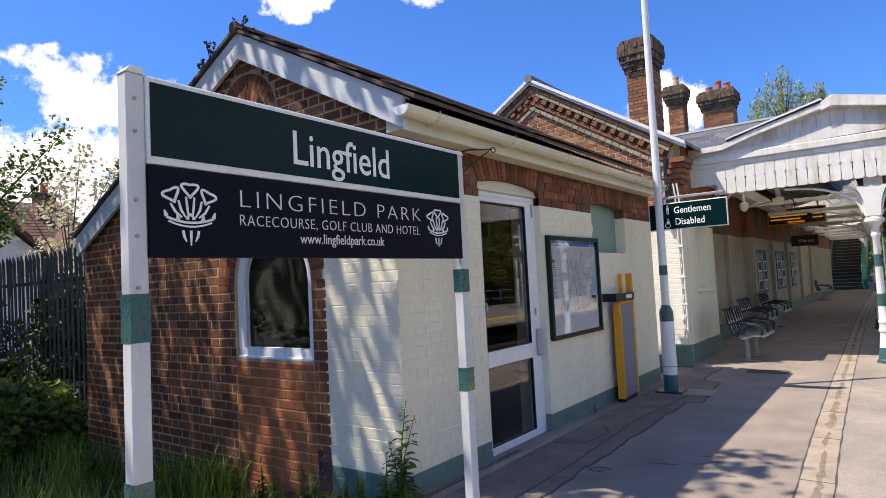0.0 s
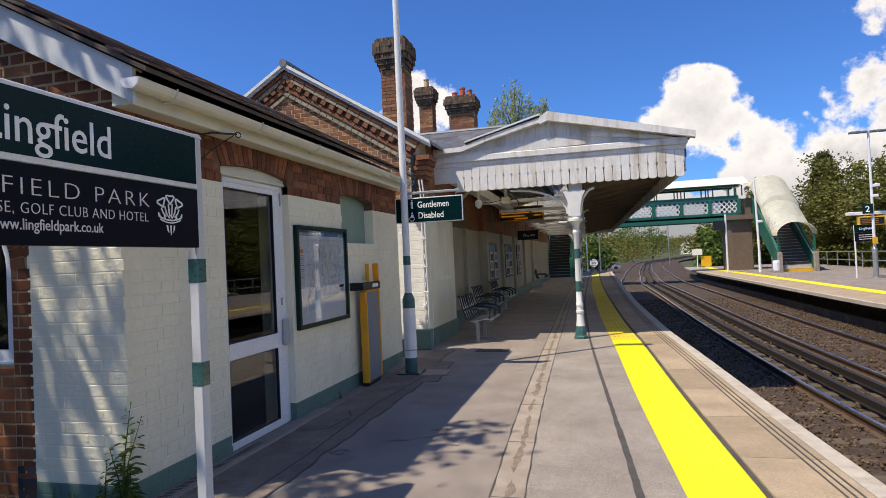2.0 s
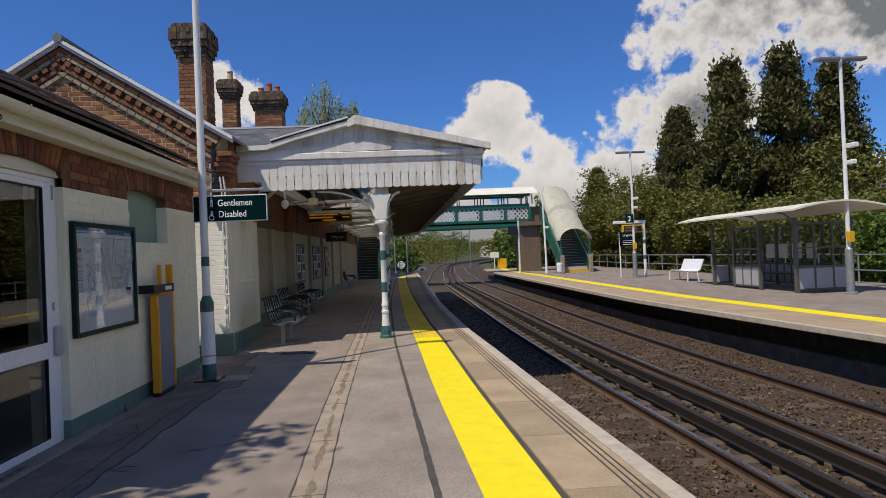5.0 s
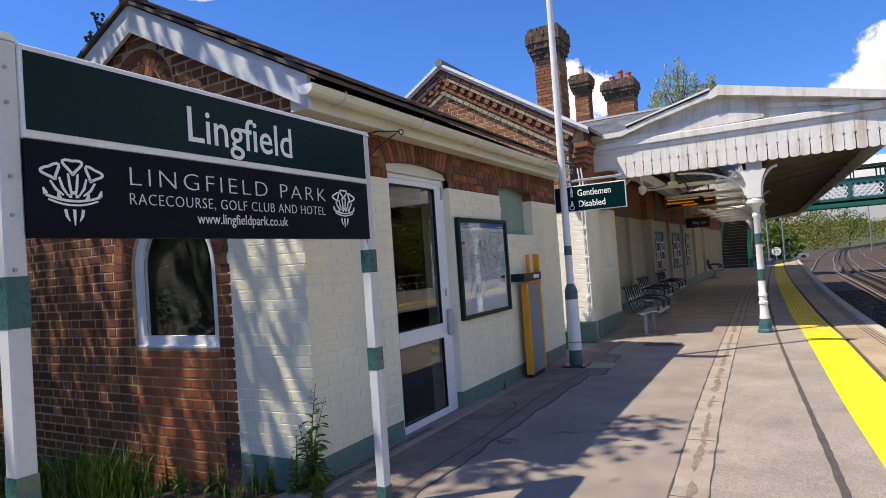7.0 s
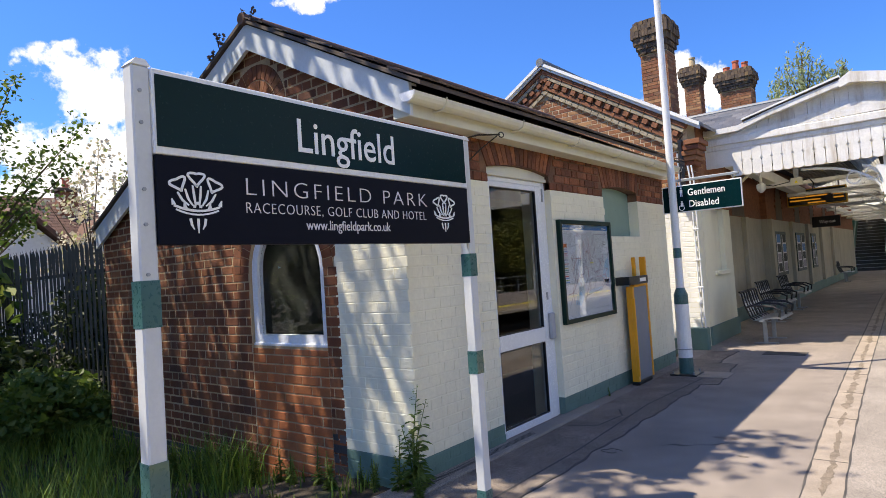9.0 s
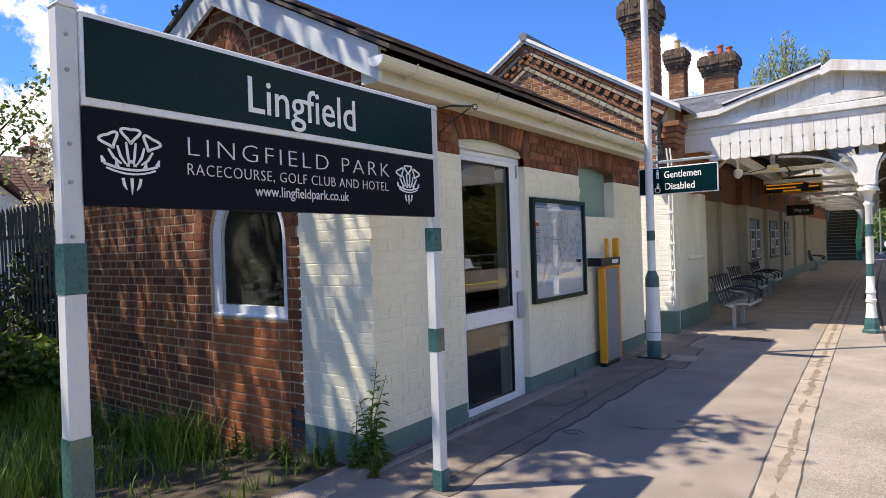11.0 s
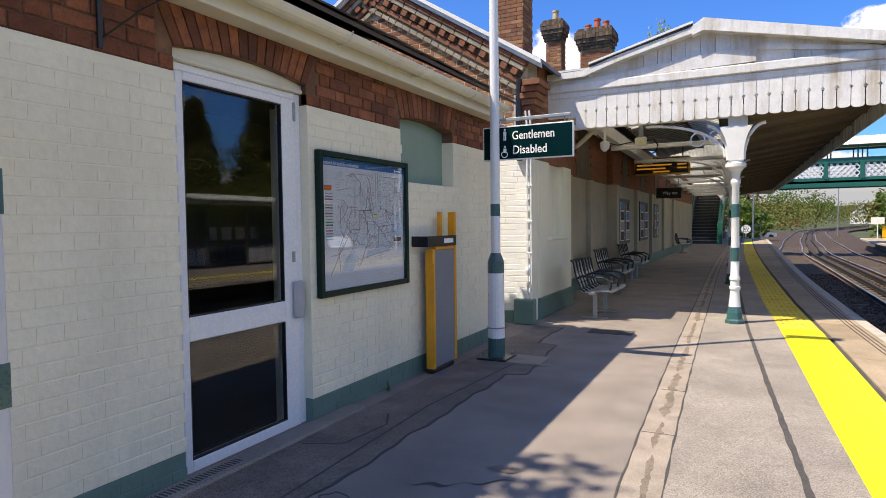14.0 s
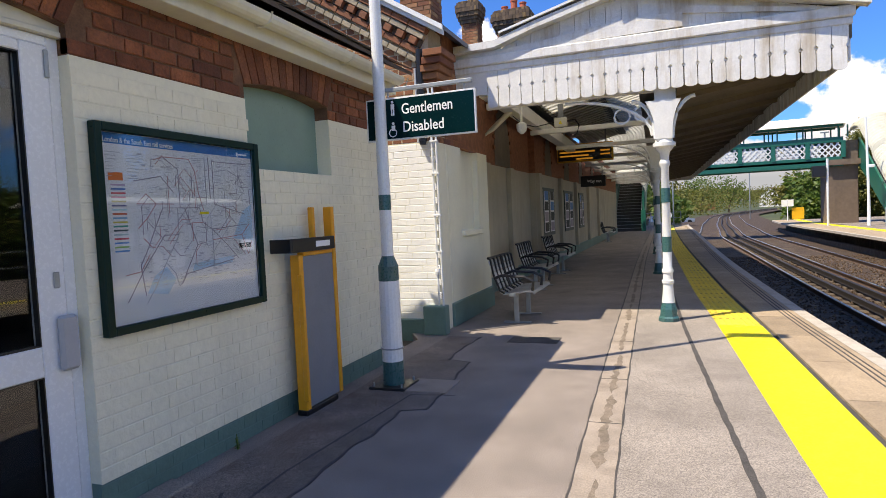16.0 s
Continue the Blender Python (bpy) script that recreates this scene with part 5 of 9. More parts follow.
# ---- columns ----
def column():
    ob = thing("canopy_column", (0, 0, 0), "white cast-iron canopy column with green bands and a green foot", "column", "canopy columns")
    part("foot", lathe(B(), [(0.118, 0.0), (0.118, 0.04), (0.10, 0.06), (0.092, 0.14), (0.072, 0.21)], 8), "post_green", ob, "sea green foot")
    shaft = [(0.088, 0.21), (0.075, 0.30), (0.066, 0.42), (0.08, 0.43), (0.082, 0.46), (0.066, 0.47), (0.064, 0.54), (0.076, 0.55), (0.076, 0.58), (0.062, 0.60), (0.06, 0.80), (0.0605, 0.80), (0.052, 1.72), (0.07, 1.75), (0.07, 1.78), (0.054, 1.80), (0.06, 1.88), (0.11, 1.94), (0.135, 1.95), (0.135, 1.99), (0.11, 2.0), (0.10, 2.03)]
    shaft = [(q * 0.82 if z < 1.85 else q * 0.9, z) for q, z in shaft]
    part("shaft", lathe(B(), shaft, 24), "post_white", ob, smooth=True)
    for z0, z1 in ((0.78, 0.95), (1.33, 1.49)):
        part("band", lathe(B(), [(0.0512, z0), (0.0506, z1)], 24), "post_green", ob, "sea green band", smooth=True)
    part("post", prism(B(), [(-0.085, -0.085), (0.085, -0.085), (0.085, 0.085), (-0.085, 0.085)], "z", 2.02, 2.46), "white", ob, "square cream head")
    fl = [(0.088 + 0.10 * t ** 2.6, 2.03 + 0.42 * t) for t in np.linspace(0, 1, 9)]
    part("flared_head", prism(B(), fl + [(-u, v) for u, v in fl[::-1]], "y", -0.095, -0.086), "white", ob, "flared cream board on the column head")
    for s in (-1, 1):
        pts = [(s * (0.09 + 0.24 * (1 - math.cos(a))), 0, 2.04 + 0.44 * math.sin(a)) for a in np.linspace(0, math.pi / 2, 9)]
        part("bracket", tube(B(), pts, 0.022, 6), "post_white", ob, "curved iron bracket")
    for k in range(2):
        a = np.linspace(0, 2 * math.pi, 13)
        part("scroll", tube(B(), [(-0.22 - 0.22 * k + 0.085 * math.cos(t), 0, 2.34 - 0.02 * k + 0.085 * math.sin(t)) for t in a], 0.012, 5), "post_white", ob, "round iron scroll")
    pts = [(-0.12 - 0.95 * (1 - math.cos(t)) , 0, 2.08 + 0.45 * math.sin(t)) for t in np.linspace(0, math.pi / 2, 9)]
    part("long_bracket", tube(B(), pts, 0.02, 6), "post_white", ob, "long curved iron bracket")
    return ob


col = column()
cols = [(10.45, 2.385), (15.6, 2.20), (20.8, 2.05), (26.0, 1.93), (31.2, 1.82)]
col.matrix_basis = pose(cols[0][1], cols[0][0], 0)
for y, x in cols[1:]:
    copy_thing(col, pose(x, y, 0))

# ---- glazed door ----
DX = -0.093
door = thing("door_1", (DX, 4.13, 0), "white plastic-framed glazed door, closed, under a flat brick arch", "door", kind="structure")
fr = B()
box(fr, -0.03, 0.03, 0.0, 0.046, -0.07, 2.14, 0.004)
box(fr, -0.03, 0.03, 0.965, 1.02, -0.07, 2.14, 0.004)
box(fr, -0.03, 0.03, 0.046, 0.965, 2.10, 2.14, 0.004)
part("door_frame", fr, "upvc", door)
part("arched_head", prism(B(), [(1.02, 2.141), (0.0, 2.141)] + [(y - 4.13, z) for y, z in arc(4.13, 5.15, 2.196, 0.044)], "x", -0.025, 0.045), "fascia", door, "cream arched panel over the frame")
part("head_bead", box(B(), 0.046, 0.058, 0.002, 1.018, 2.142, 2.166, 0.003), "fascia", door, "cream bead under the arch")
leaf = B()
for a, b, c, d in ((0.048, 0.098, -0.05, 2.098), (0.838, 0.963, -0.05, 2.098), (0.098, 0.838, 2.052, 2.098), (0.098, 0.838, 0.69, 0.82), (0.098, 0.838, -0.05, 0.06)):
    box(leaf, -0.022, 0.038, a, b, c, d, 0.005)
lf = part("door_leaf", leaf, "upvc", door, "white plastic door leaf with a middle rail")
gk = B()
for c, d in ((0.82, 2.052), (0.06, 0.69)):
    for a, b, e, f in ((0.098, 0.104, c, d), (0.832, 0.838, c, d), (0.104, 0.832, c, c + 0.006), (0.104, 0.832, d - 0.006, d)):
        box(gk, 0.004, 0.034, a, b, e, f)
part("gasket", gk, "black", lf, "black rubber glazing gasket")
for c, d in ((0.822, 2.05), (0.062, 0.688)):
    p = part("pane", box(B(), 0.0, 0.008, 0.099, 0.837, c, d), "glass", lf, "reflecting glass pane")
    p.visible_shadow = False
part("handle", box(B(), 0.038, 0.075, 0.90, 0.985, 0.70, 0.94, 0.012), "shelter_panel", lf, "pale grey lock cover")
part("keyhole", box(B(), 0.038, 0.046, 0.905, 0.935, 1.06, 1.13, 0.004), "galv", lf, "small steel lock plate")
part("closer", box(B(), 0.036, 0.05, 0.94, 0.96, 1.96, 2.08, 0.004), "galv", lf, "small grey hinge cover")
part("threshold", box(B(), -0.06, 0.09, 0.0, 1.02, -0.08, -0.052, 0.006), "galv", door, "grey metal threshold")

step = thing("doorstep_grating", (0.0, 4.0, 0), "grey concrete doorstep with a slotted drain grating", "drain")
part("kerb", box(B(), 0.0, 0.15, -1.0, 1.55, -0.05, 0.018, 0.008), "asphalt_light", step)
slot = mesh_of(box(B(), 0.04, 0.10, -0.005, 0.005, 0.0175, 0.0195), "slot", "asphalt_patch")
for k in range(58):
    part("slot", slot, None, step, at=(0, -0.95 + k * 0.024, 0))

# ---- round-headed window ----
win = thing("window_1", (0, 0, 0), "white plastic round-headed window set in the brick gable", "window", kind="structure")
wy = Y0 + 0.06
fr = B()
outer = [(WIN[0], WIN[2])] + [(WIN[0] + 0.0, WIN[3])] + archpts[1:-1] + [(WIN[1], WIN[3]), (WIN[1], WIN[2])]
inner_r = WR - 0.07
inner = [(WIN[0] + 0.07, WIN[2] + 0.07), (WIN[0] + 0.07, WIN[3])] + [(WCX - inner_r * math.cos(math.pi * i / 16), WIN[3] + inner_r * math.sin(math.pi * i / 16)) for i in range(1, 16)] + [(WIN[1] - 0.07, WIN[3]), (WIN[1] - 0.07, WIN[2] + 0.07)]
vo = [[fr.verts.new((u, y, v)) for u, v in outer] for y in (wy - 0.03, wy + 0.04)]
vi = [[fr.verts.new((u, y, v)) for u, v in inner] for y in (wy - 0.03, wy + 0.04)]
nn = len(outer)
for i in range(nn):
    j = (i + 1) % nn
    fr.faces.new((vo[0][i], vo[0][j], vi[0][j], vi[0][i]))
    fr.faces.new((vo[1][j], vo[1][i], vi[1][i], vi[1][j]))
    fr.faces.new((vo[0][i], vo[1][i], vo[1][j], vo[0][j]))
    fr.faces.new((vi[0][i], vi[0][j], vi[1][j], vi[1][i]))
part("window_frame", fr, "upvc", win)
gl = part("pane", prism(B(), inner, "y", wy, wy + 0.008), "glass", win, "dark reflecting pane")
gl.visible_shadow = False
# added panel; its green imitates the leafy reflection on the glass
part("blind", prism(B(), inner, "y", wy + 0.034, wy + 0.039), "dark_green", win, "dark green panel added for the dark reflection in the pane")
part("window_sill", box(B(), WIN[0] + 0.002, WIN[1] - 0.002, Y0 + 0.012, wy + 0.05, WIN[2] - 0.02, WIN[2] + 0.004, 0.006), "upvc", win)

# ---- station name sign ----
sg = thing("station_sign", (0.62, 0, 0), "large green and navy station name board on two white posts", "sign")


def sign_post(y, w, top, bands):
    p = part("post", box(B(), -w / 2, w / 2, y - w / 2, y + w / 2, -0.1, top, 0.006), "board_post", sg, "white square steel post with green bands")
    for z0, z1 in bands:
        part("band", box(B(), -w / 2 - 0.0015, w / 2 + 0.0015, y - w / 2 - 0.0015, y + w / 2 + 0.0015, z0, z1), "post_green", p, "sea green painted band")
    part("cap", prism(B(), [(y - w / 2 - 0.003, top), (y + w / 2 + 0.003, top), (y + w / 2 - 0.015, top + 0.022), (y - w / 2 + 0.015, top + 0.022)], "x", -w / 2 - 0.003, w / 2 + 0.003), "post_white", p)
    return p


p1 = sign_post(1.082, 0.064, 2.15, ((1.25, 1.41), (-0.1, 0.80)))
p2 = sign_post(2.955, 0.062, 2.13, ((1.34, 1.47), (0.78, 0.91), (-0.1, 0.12)))
bolt = mesh_of(tube(B(), [(0, 0, 0), (0.007, 0, 0)], 0.007, 6), "bolt", "galv")
for z in (2.06, 1.95, 1.72, 1.6, 1.43):
    part("bolt", bolt, None, p1, at=(0.032, 1.075, z))
part("frame", box(B(), 0.0, 0.045, 1.112, 2.925, 1.845, 2.145, 0.004), "post_white", sg, "white aluminium frame")
part("name_panel", box(B(), 0.02, 0.048, 1.122, 2.912, 1.872, 2.125, 0.001), "green_sign", sg, "dark green name panel")
part("advert_panel", box(B(), 0.002, 0.046, 1.114, 2.918, 1.53, 1.842, 0.002), "navy", sg, "navy blue panel")
writing("name_lettering", "Lingfield", 0.205, (0.0495, 1.712, 1.921), "x", "letter", sg, width=0.592, bold=0.0008, label="white station name lettering")
writing("place_lettering", "LINGFIELD PARK", 0.099, (0.0475, 1.452, 1.721), "x", "grey_letter", sg, 1.25, width=1.085, bold=-0.002, label="pale grey capital lettering")
writing("purpose_lettering", "RACECOURSE, GOLF CLUB AND HOTEL", 0.062, (0.0475, 1.454, 1.651), "x", "grey_letter", sg, 1.1, width=1.078, bold=-0.0010, label="small pale grey capital lettering")
writing("web_lettering", "www.lingfieldpark.co.uk", 0.062, (0.0475, 1.746, 1.589), "x", "grey_letter", sg, width=0.515, label="small pale grey lettering")


def crest(y, z, w, h):
    """Three curling plumes rising from a small crown with pointed tails; every stroke on its own. y, z: middle of its foot."""
    at_ = lambda u, v: (y + u * w, z + v * h)
    strokes = []
    for cu, cv, lean, rr in ((0.0, 0.88, 0.0, 0.155), (-0.335, 0.78, 0.42, 0.15), (0.335, 0.78, -0.42, 0.15)):
        ca, sa_ = math.cos(lean), math.sin(lean)

        def bent(u, v):
            return at_(cu + u * ca - v * sa_ * 0.9, cv + (u * sa_ + v * ca) * 0.9)
        strokes.append(("plume", ribbon(B(), [bent(rr * math.sin(t) ** 3, rr * (0.72 * math.cos(t) - 0.30 * math.cos(2 * t) - 0.1)) for t in np.linspace(0.25, 2 * math.pi - 0.1, 24)], w * 0.042)))
        foot = (cu * 0.36, 0.43)
        for du in (-0.075, 0.075):
            p0, p2 = bent(du, -0.15), at_(foot[0] + du * 0.45, foot[1])
            mid = ((p0[0] + p2[0]) / 2 + cu * 0.05 * w, (p0[1] + p2[1]) / 2 - 0.02 * h)
            strokes.append(("quill", ribbon(B(), [p0, mid, p2], [w * 0.03, w * 0.042, w * 0.024])))
    rim = [at_(u, 0.35 + 0.42 * u * u) for u in np.linspace(-0.42, 0.42, 9)]
    strokes.insert(0, ("crest", ribbon(B(), rim, w * 0.04)))
    strokes.append(("crown_rim", ribbon(B(), [(a * 0.92 + y * 0.08, b - 0.06 * h) for a, b in rim], w * 0.03)))
    for u in (-0.42, -0.22, 0.22, 0.42):
        strokes.append(("crown_point", ribbon(B(), [at_(u, 0.36 + 0.42 * u * u), at_(u * 1.08, 0.45 + 0.42 * u * u)], [w * 0.075, w * 0.02])))
    for u, v in ((-0.14, 0.06), (0.0, 0.0), (0.14, 0.06)):
        strokes.append(("tail", ribbon(B(), [at_(u, 0.23), at_(u * 0.85, 0.13), at_(u * 0.55, v)], [w * 0.045, w * 0.042, w * 0.012])))
    for u, v in ((0.0, 0.47), (-0.055, 0.42), (0.055, 0.42)):
        strokes.append(("jewel", ribbon(B(), [at_(u - 0.025, v), at_(u + 0.025, v)], w * 0.05)))
    base = None
    for name, bm in strokes:
        if base is None:
            base = part(name, bm, "letter", sg, "white plumed emblem", at=(0.0465, 0, 0))
        else:
            part(name, bm, "letter", base)


crest(1.258, 1.570, 0.212, 0.232)
crest(2.695, 1.591, 0.192, 0.212)

# ---- lamp post with a hanging sign ----
lamp = thing("lamp_post", (0.392, 7.41, 0), "tall white lamp post with green bands and a stout foot", "lamp post")
part("base_plate", box(B(), -0.15, 0.15, -0.15, 0.15, -0.01, 0.02, 0.008), "black", lamp, "dark steel base plate")
part("foot", lathe(B(), [(0.082, 0.015), (0.08, 0.20)], 18), "post_green", lamp, "sea green foot")
part("lower_tube", lathe(B(), [(0.081, 0.20), (0.078, 0.82)], 18), "post_white", lamp, "white lower tube")
part("shoulder", lathe(B(), [(0.079, 0.82), (0.079, 0.93), (0.046, 1.01)], 18), "post_green", lamp, "sea green shoulder")
part("upper_tube", lathe(B(), [(0.046, 1.0), (0.044, 2.4), (0.034, 6.3)], 18), "post_white", lamp, "slim white upper tube")
part("band", lathe(B(), [(0.047, 1.36), (0.0465, 1.475)], 18), "post_green", lamp, "green band")
part("clamp", tube(B(), [(0.086 * math.cos(a), 0.086 * math.sin(a), 0.30) for a in np.linspace(0, 2 * math.pi, 17)], 0.006, 5), "galv", lamp, "steel clamp")
part("lantern", box(B(), -0.12, 0.4, -0.09, 0.09, 6.28, 6.36, 0.02), "galv", lamp, "flat grey lantern")
part("sign_arm", box(B(), 0.03, 0.72, 0.03, 0.065, 2.25, 2.28, 0.004), "galv", lamp, "grey steel arm")
bolts = mesh_of(lathe(B(), [(0.008, 0.02), (0.008, 0.05)], 6), "bolt", "galv")
for sx in (-0.115, 0.115):
    for sy in (-0.115, 0.115):
        part("bolt", bolts, None, lamp, at=(sx, sy, 0))
gs = thing("toilet_sign", (0.392, 7.41, 0), "dark green hanging sign with white lettering and a white border", "sign")
part("border", box(B(), -0.135, 0.745, 0.035, 0.06, 1.885, 2.205, 0.003), "post_white", gs, "white border")
part("panel", box(B(), -0.123, 0.733, 0.032, 0.05, 1.897, 2.193, 0.001), "green_sign", gs, "dark green panel")
writing("lettering", "Gentlemen", 0.112, (0.16, 0.0305, 2.075), "y", "letter", gs, width=0.405, bold=0.001, label="white lettering")
writing("lettering", "Disabled", 0.112, (0.165, 0.0305, 1.94), "y", "letter", gs, width=0.325, bold=0.001, label="white lettering")
for zc, wheel in ((2.125, False), (1.965, True)):
    pic = B()
    tube(pic, [(0.09, 0.03, zc + 0.045), (0.09, 0.0285, zc + 0.045)], 0.011, 8)
    box(pic, 0.075, 0.105, 0.0285, 0.031, zc - 0.01, zc + 0.03, 0.002)
    if wheel:
        ribbon(pic, [(0.085 + 0.03 * math.cos(t), zc - 0.025 + 0.03 * math.sin(t)) for t in np.linspace(0, 2 * math.pi, 12)], 0.007, "y")
        for v in pic.verts:
            if v.co.y <= 0.0005 and v.co.y > -0.004:
                v.co.y += 0.031
    else:
        box(pic, 0.077, 0.087, 0.0285, 0.031, zc - 0.055, zc - 0.01)
        box(pic, 0.093, 0.103, 0.0285, 0.031, zc - 0.055, zc - 0.01)
    part("pictogram", pic, "letter", gs, "white pictogram")
for xx in (0.05, 0.66):
    part("hanger", tube(B(), [(xx, 0.047, 2.20), (xx, 0.047, 2.26)], 0.006, 6), "galv", gs)

# ---- framed rail map ----
mp = thing("map_case", (0, 0, 0), "framed rail map poster in a dark green case on the wall", "poster case")
fr = B()
for a, b, c, d in ((5.21, 5.25, 0.81, 1.792), (6.325, 6.368, 0.81, 1.792), (5.25, 6.325, 0.81, 0.85), (5.25, 6.325, 1.752, 1.792)):
    box(fr, 0.0, 0.045, a, b, c, d, 0.004)
part("frame", fr, "frame_green", mp, "dark green frame")
M["map_paper"] = material("glossy_map_paper", (0.80, 0.78, 0.80), 0.5, vary=0.04, scale=3, bump=0.0, stain=(0.66, 0.70, 0.76), stain_scale=2.5, stain_amount=0.5)
M["map_blue"] = material("map_blue_print", (0.01, 0.16, 0.48), 0.45, vary=0.03, bump=0.0)
M["map_sea"] = material("map_sea_tint", (0.46, 0.62, 0.78), 0.5, vary=0.06, bump=0.0)
M["map_line"] = material("map_line_ink", (0.27, 0.22, 0.29), 0.4, vary=0.05, bump=0.0)
M["map_red"] = material("map_red_ink", (0.52, 0.22, 0.24), 0.4, vary=0.03, bump=0.0)
M["map_grey"] = material("map_grey_ink", (0.44, 0.43, 0.48), 0.4, vary=0.03, bump=0.0)
M["map_orange"] = material("map_orange_ink", (0.75, 0.16, 0.03), 0.4, vary=0.03, bump=0.0)
part("paper", box(B(), 0.004, 0.012, 5.25, 6.325, 0.85, 1.752), "map_paper", mp, "glossy map sheet")
gz_ = part("glazing", box(B(), 0.020, 0.024, 5.251, 6.324, 0.851, 1.751), "glass", mp, "clear sheet over the map")
gz_.visible_shadow = False
part("header", box(B(), 0.0125, 0.0135, 5.252, 6.323, 1.70, 1.75), "map_blue", mp, "blue heading strip")
writing("title", "London & the South East rail services", 0.036, (0.0150, 5.27, 1.706), "x", "letter", mp, width=0.42, label="white title lettering")
part("logo", box(B(), 0.0135, 0.0148, 6.19, 6.205, 1.705, 1.728), "letter", mp, "small white mark")
part("logo_bar", box(B(), 0.0135, 0.0148, 6.212, 6.285, 1.712, 1.721), "letter", mp, "white bar")
sea = B()
for pts in ([(5.47, 0.98), (5.60, 0.96), (5.66, 1.03), (5.60, 1.10), (5.52, 1.06)], [(5.78, 1.06), (6.10, 1.08), (6.12, 1.12), (5.80, 1.10)], [(6.12, 1.22), (6.30, 1.2), (6.30, 1.42), (6.22, 1.38)]):
    prism(sea, pts, "x", 0.0124, 0.0130)
part("sea", sea, "map_sea", mp, "pale blue sea areas")
part("key_block", box(B(), 0.0124, 0.0136, 5.29, 5.37, 1.53, 1.567), "map_orange", mp, "orange key heading")
part("scale_block", box(B(), 0.0124, 0.0136, 6.17, 6.28, 1.16, 1.19), "navy", mp, "dark key box")
part("centre_mark", box(B(), 0.0124, 0.0142, 5.86, 5.93, 1.365, 1.378), "yellow", mp, "yellow mark at the middle of the map")
KEY = [(0.5, 0.35, 0.5), (0.1, 0.2, 0.5), (0.5, 0.05, 0.1), (0.75, 0.3, 0.4), (0.5, 0.45, 0.2), (0.1, 0.1, 0.3), (0.4, 0.6, 0.7), (0.55, 0.1, 0.05), (0.2, 0.4, 0.6), (0.6, 0.5, 0.1), (0.05, 0.3, 0.25), (0.05, 0.08, 0.1), (0.4, 0.5, 0.55), (0.6, 0.05, 0.1), (0.1, 0.25, 0.6), (0.3, 0.5, 0.15), (0.1, 0.3, 0.65)]
for k, c in enumerate(KEY):
    part("key_bar", box(B(), 0.0124, 0.0136, 5.30, 5.38, 1.505 - 0.0195 * k, 1.513 - 0.0195 * k), material("key_ink", c, 0.4, vary=0.02, bump=0.0), mp, "coloured key bar")
rng = random.Random(11)
ml = B()
hub = (5.895, 1.37)
LINES = [[(5.62, 1.66), (5.72, 1.60), (5.72, 1.40), (5.86, 1.40)], [(5.56, 1.64), (5.62, 1.66), (5.80, 1.66), (5.84, 1.60), (5.86, 1.48), (5.895, 1.38)], [(5.95, 1.68), (5.95, 1.45)], [(5.92, 1.68), (5.92, 1.42)],
         [(5.43, 1.53), (5.60, 1.56), (5.68, 1.48)], [(5.44, 1.30), (5.50, 1.35), (5.56, 1.42), (5.50, 1.47), (5.44, 1.42), (5.68, 1.42)], [(5.86, 1.40), (5.60, 1.40), (5.48, 1.18), (5.44, 1.12), (5.46, 0.97)], [(5.70, 1.40), (5.70, 1.26), (5.60, 1.12), (5.52, 1.0), (5.46, 0.93)],
         [(5.70, 1.26), (5.60, 1.26), (5.46, 1.10), (5.35, 0.95)], [(5.35, 1.08), (5.44, 1.09), (5.50, 1.17)], [(5.86, 1.40), (5.88, 1.32), (5.95, 1.28), (6.25, 1.30)], [(5.95, 1.28), (5.95, 1.05)], [(5.95, 1.28), (6.05, 1.20), (6.16, 1.10)], [(5.95, 1.22), (6.20, 1.24), (6.27, 1.30)],
         [(5.75, 1.40), (5.79, 1.30), (5.83, 1.20), (5.75, 1.08), (5.70, 1.0), (5.74, 1.05), (6.12, 1.10)], [(5.60, 1.12), (5.66, 1.06), (5.68, 0.99), (5.74, 1.05)], [(5.83, 1.20), (5.90, 1.21), (5.90, 1.32)], [(5.80, 1.22), (5.80, 1.32), (5.88, 1.32)], [(5.98, 1.66), (6.28, 1.66)], [(5.98, 1.60), (6.10, 1.62), (6.20, 1.58), (6.24, 1.50), (6.15, 1.42)], [(5.98, 1.66), (5.98, 1.42), (6.24, 1.36)], [(6.20, 1.24), (6.25, 1.12), (6.29, 1.2)]]
for ln in LINES:
    part("route_line", ribbon(B(), ln, 0.0042, "x", 0.0012), ("map_line", "map_red", "map_line", "map_grey")[LINES.index(ln) % 4], mp, at=(0.0125, 0, 0))
for k in range(420):
    y, z = rng.uniform(5.42, 6.29), rng.uniform(1.0, 1.67)
    w = rng.uniform(0.012, 0.035)
    box(ml, 0.0, 0.0012, y, y + w, z, z + 0.0035)
for k in range(44):
    y, z = rng.uniform(5.45, 6.22), rng.uniform(1.08, 1.62)
    run = [(y, z)]
    for i in range(rng.randrange(2, 4)):
        dy, dz = rng.choice(((0.07, 0.0), (0.05, 0.05), (0.0, 0.07), (0.05, -0.05)))
        y, z = min(max(y + dy, 5.40), 6.29), min(max(z + dz, 0.98), 1.67)
        if (y, z) != run[-1]:
            run.append((y, z))
    if len(run) > 1:
        part("branch_line", ribbon(B(), run, 0.003, "x", 0.0011), ("map_grey", "map_red", "map_line")[k % 3], mp, at=(0.0125, 0, 0))
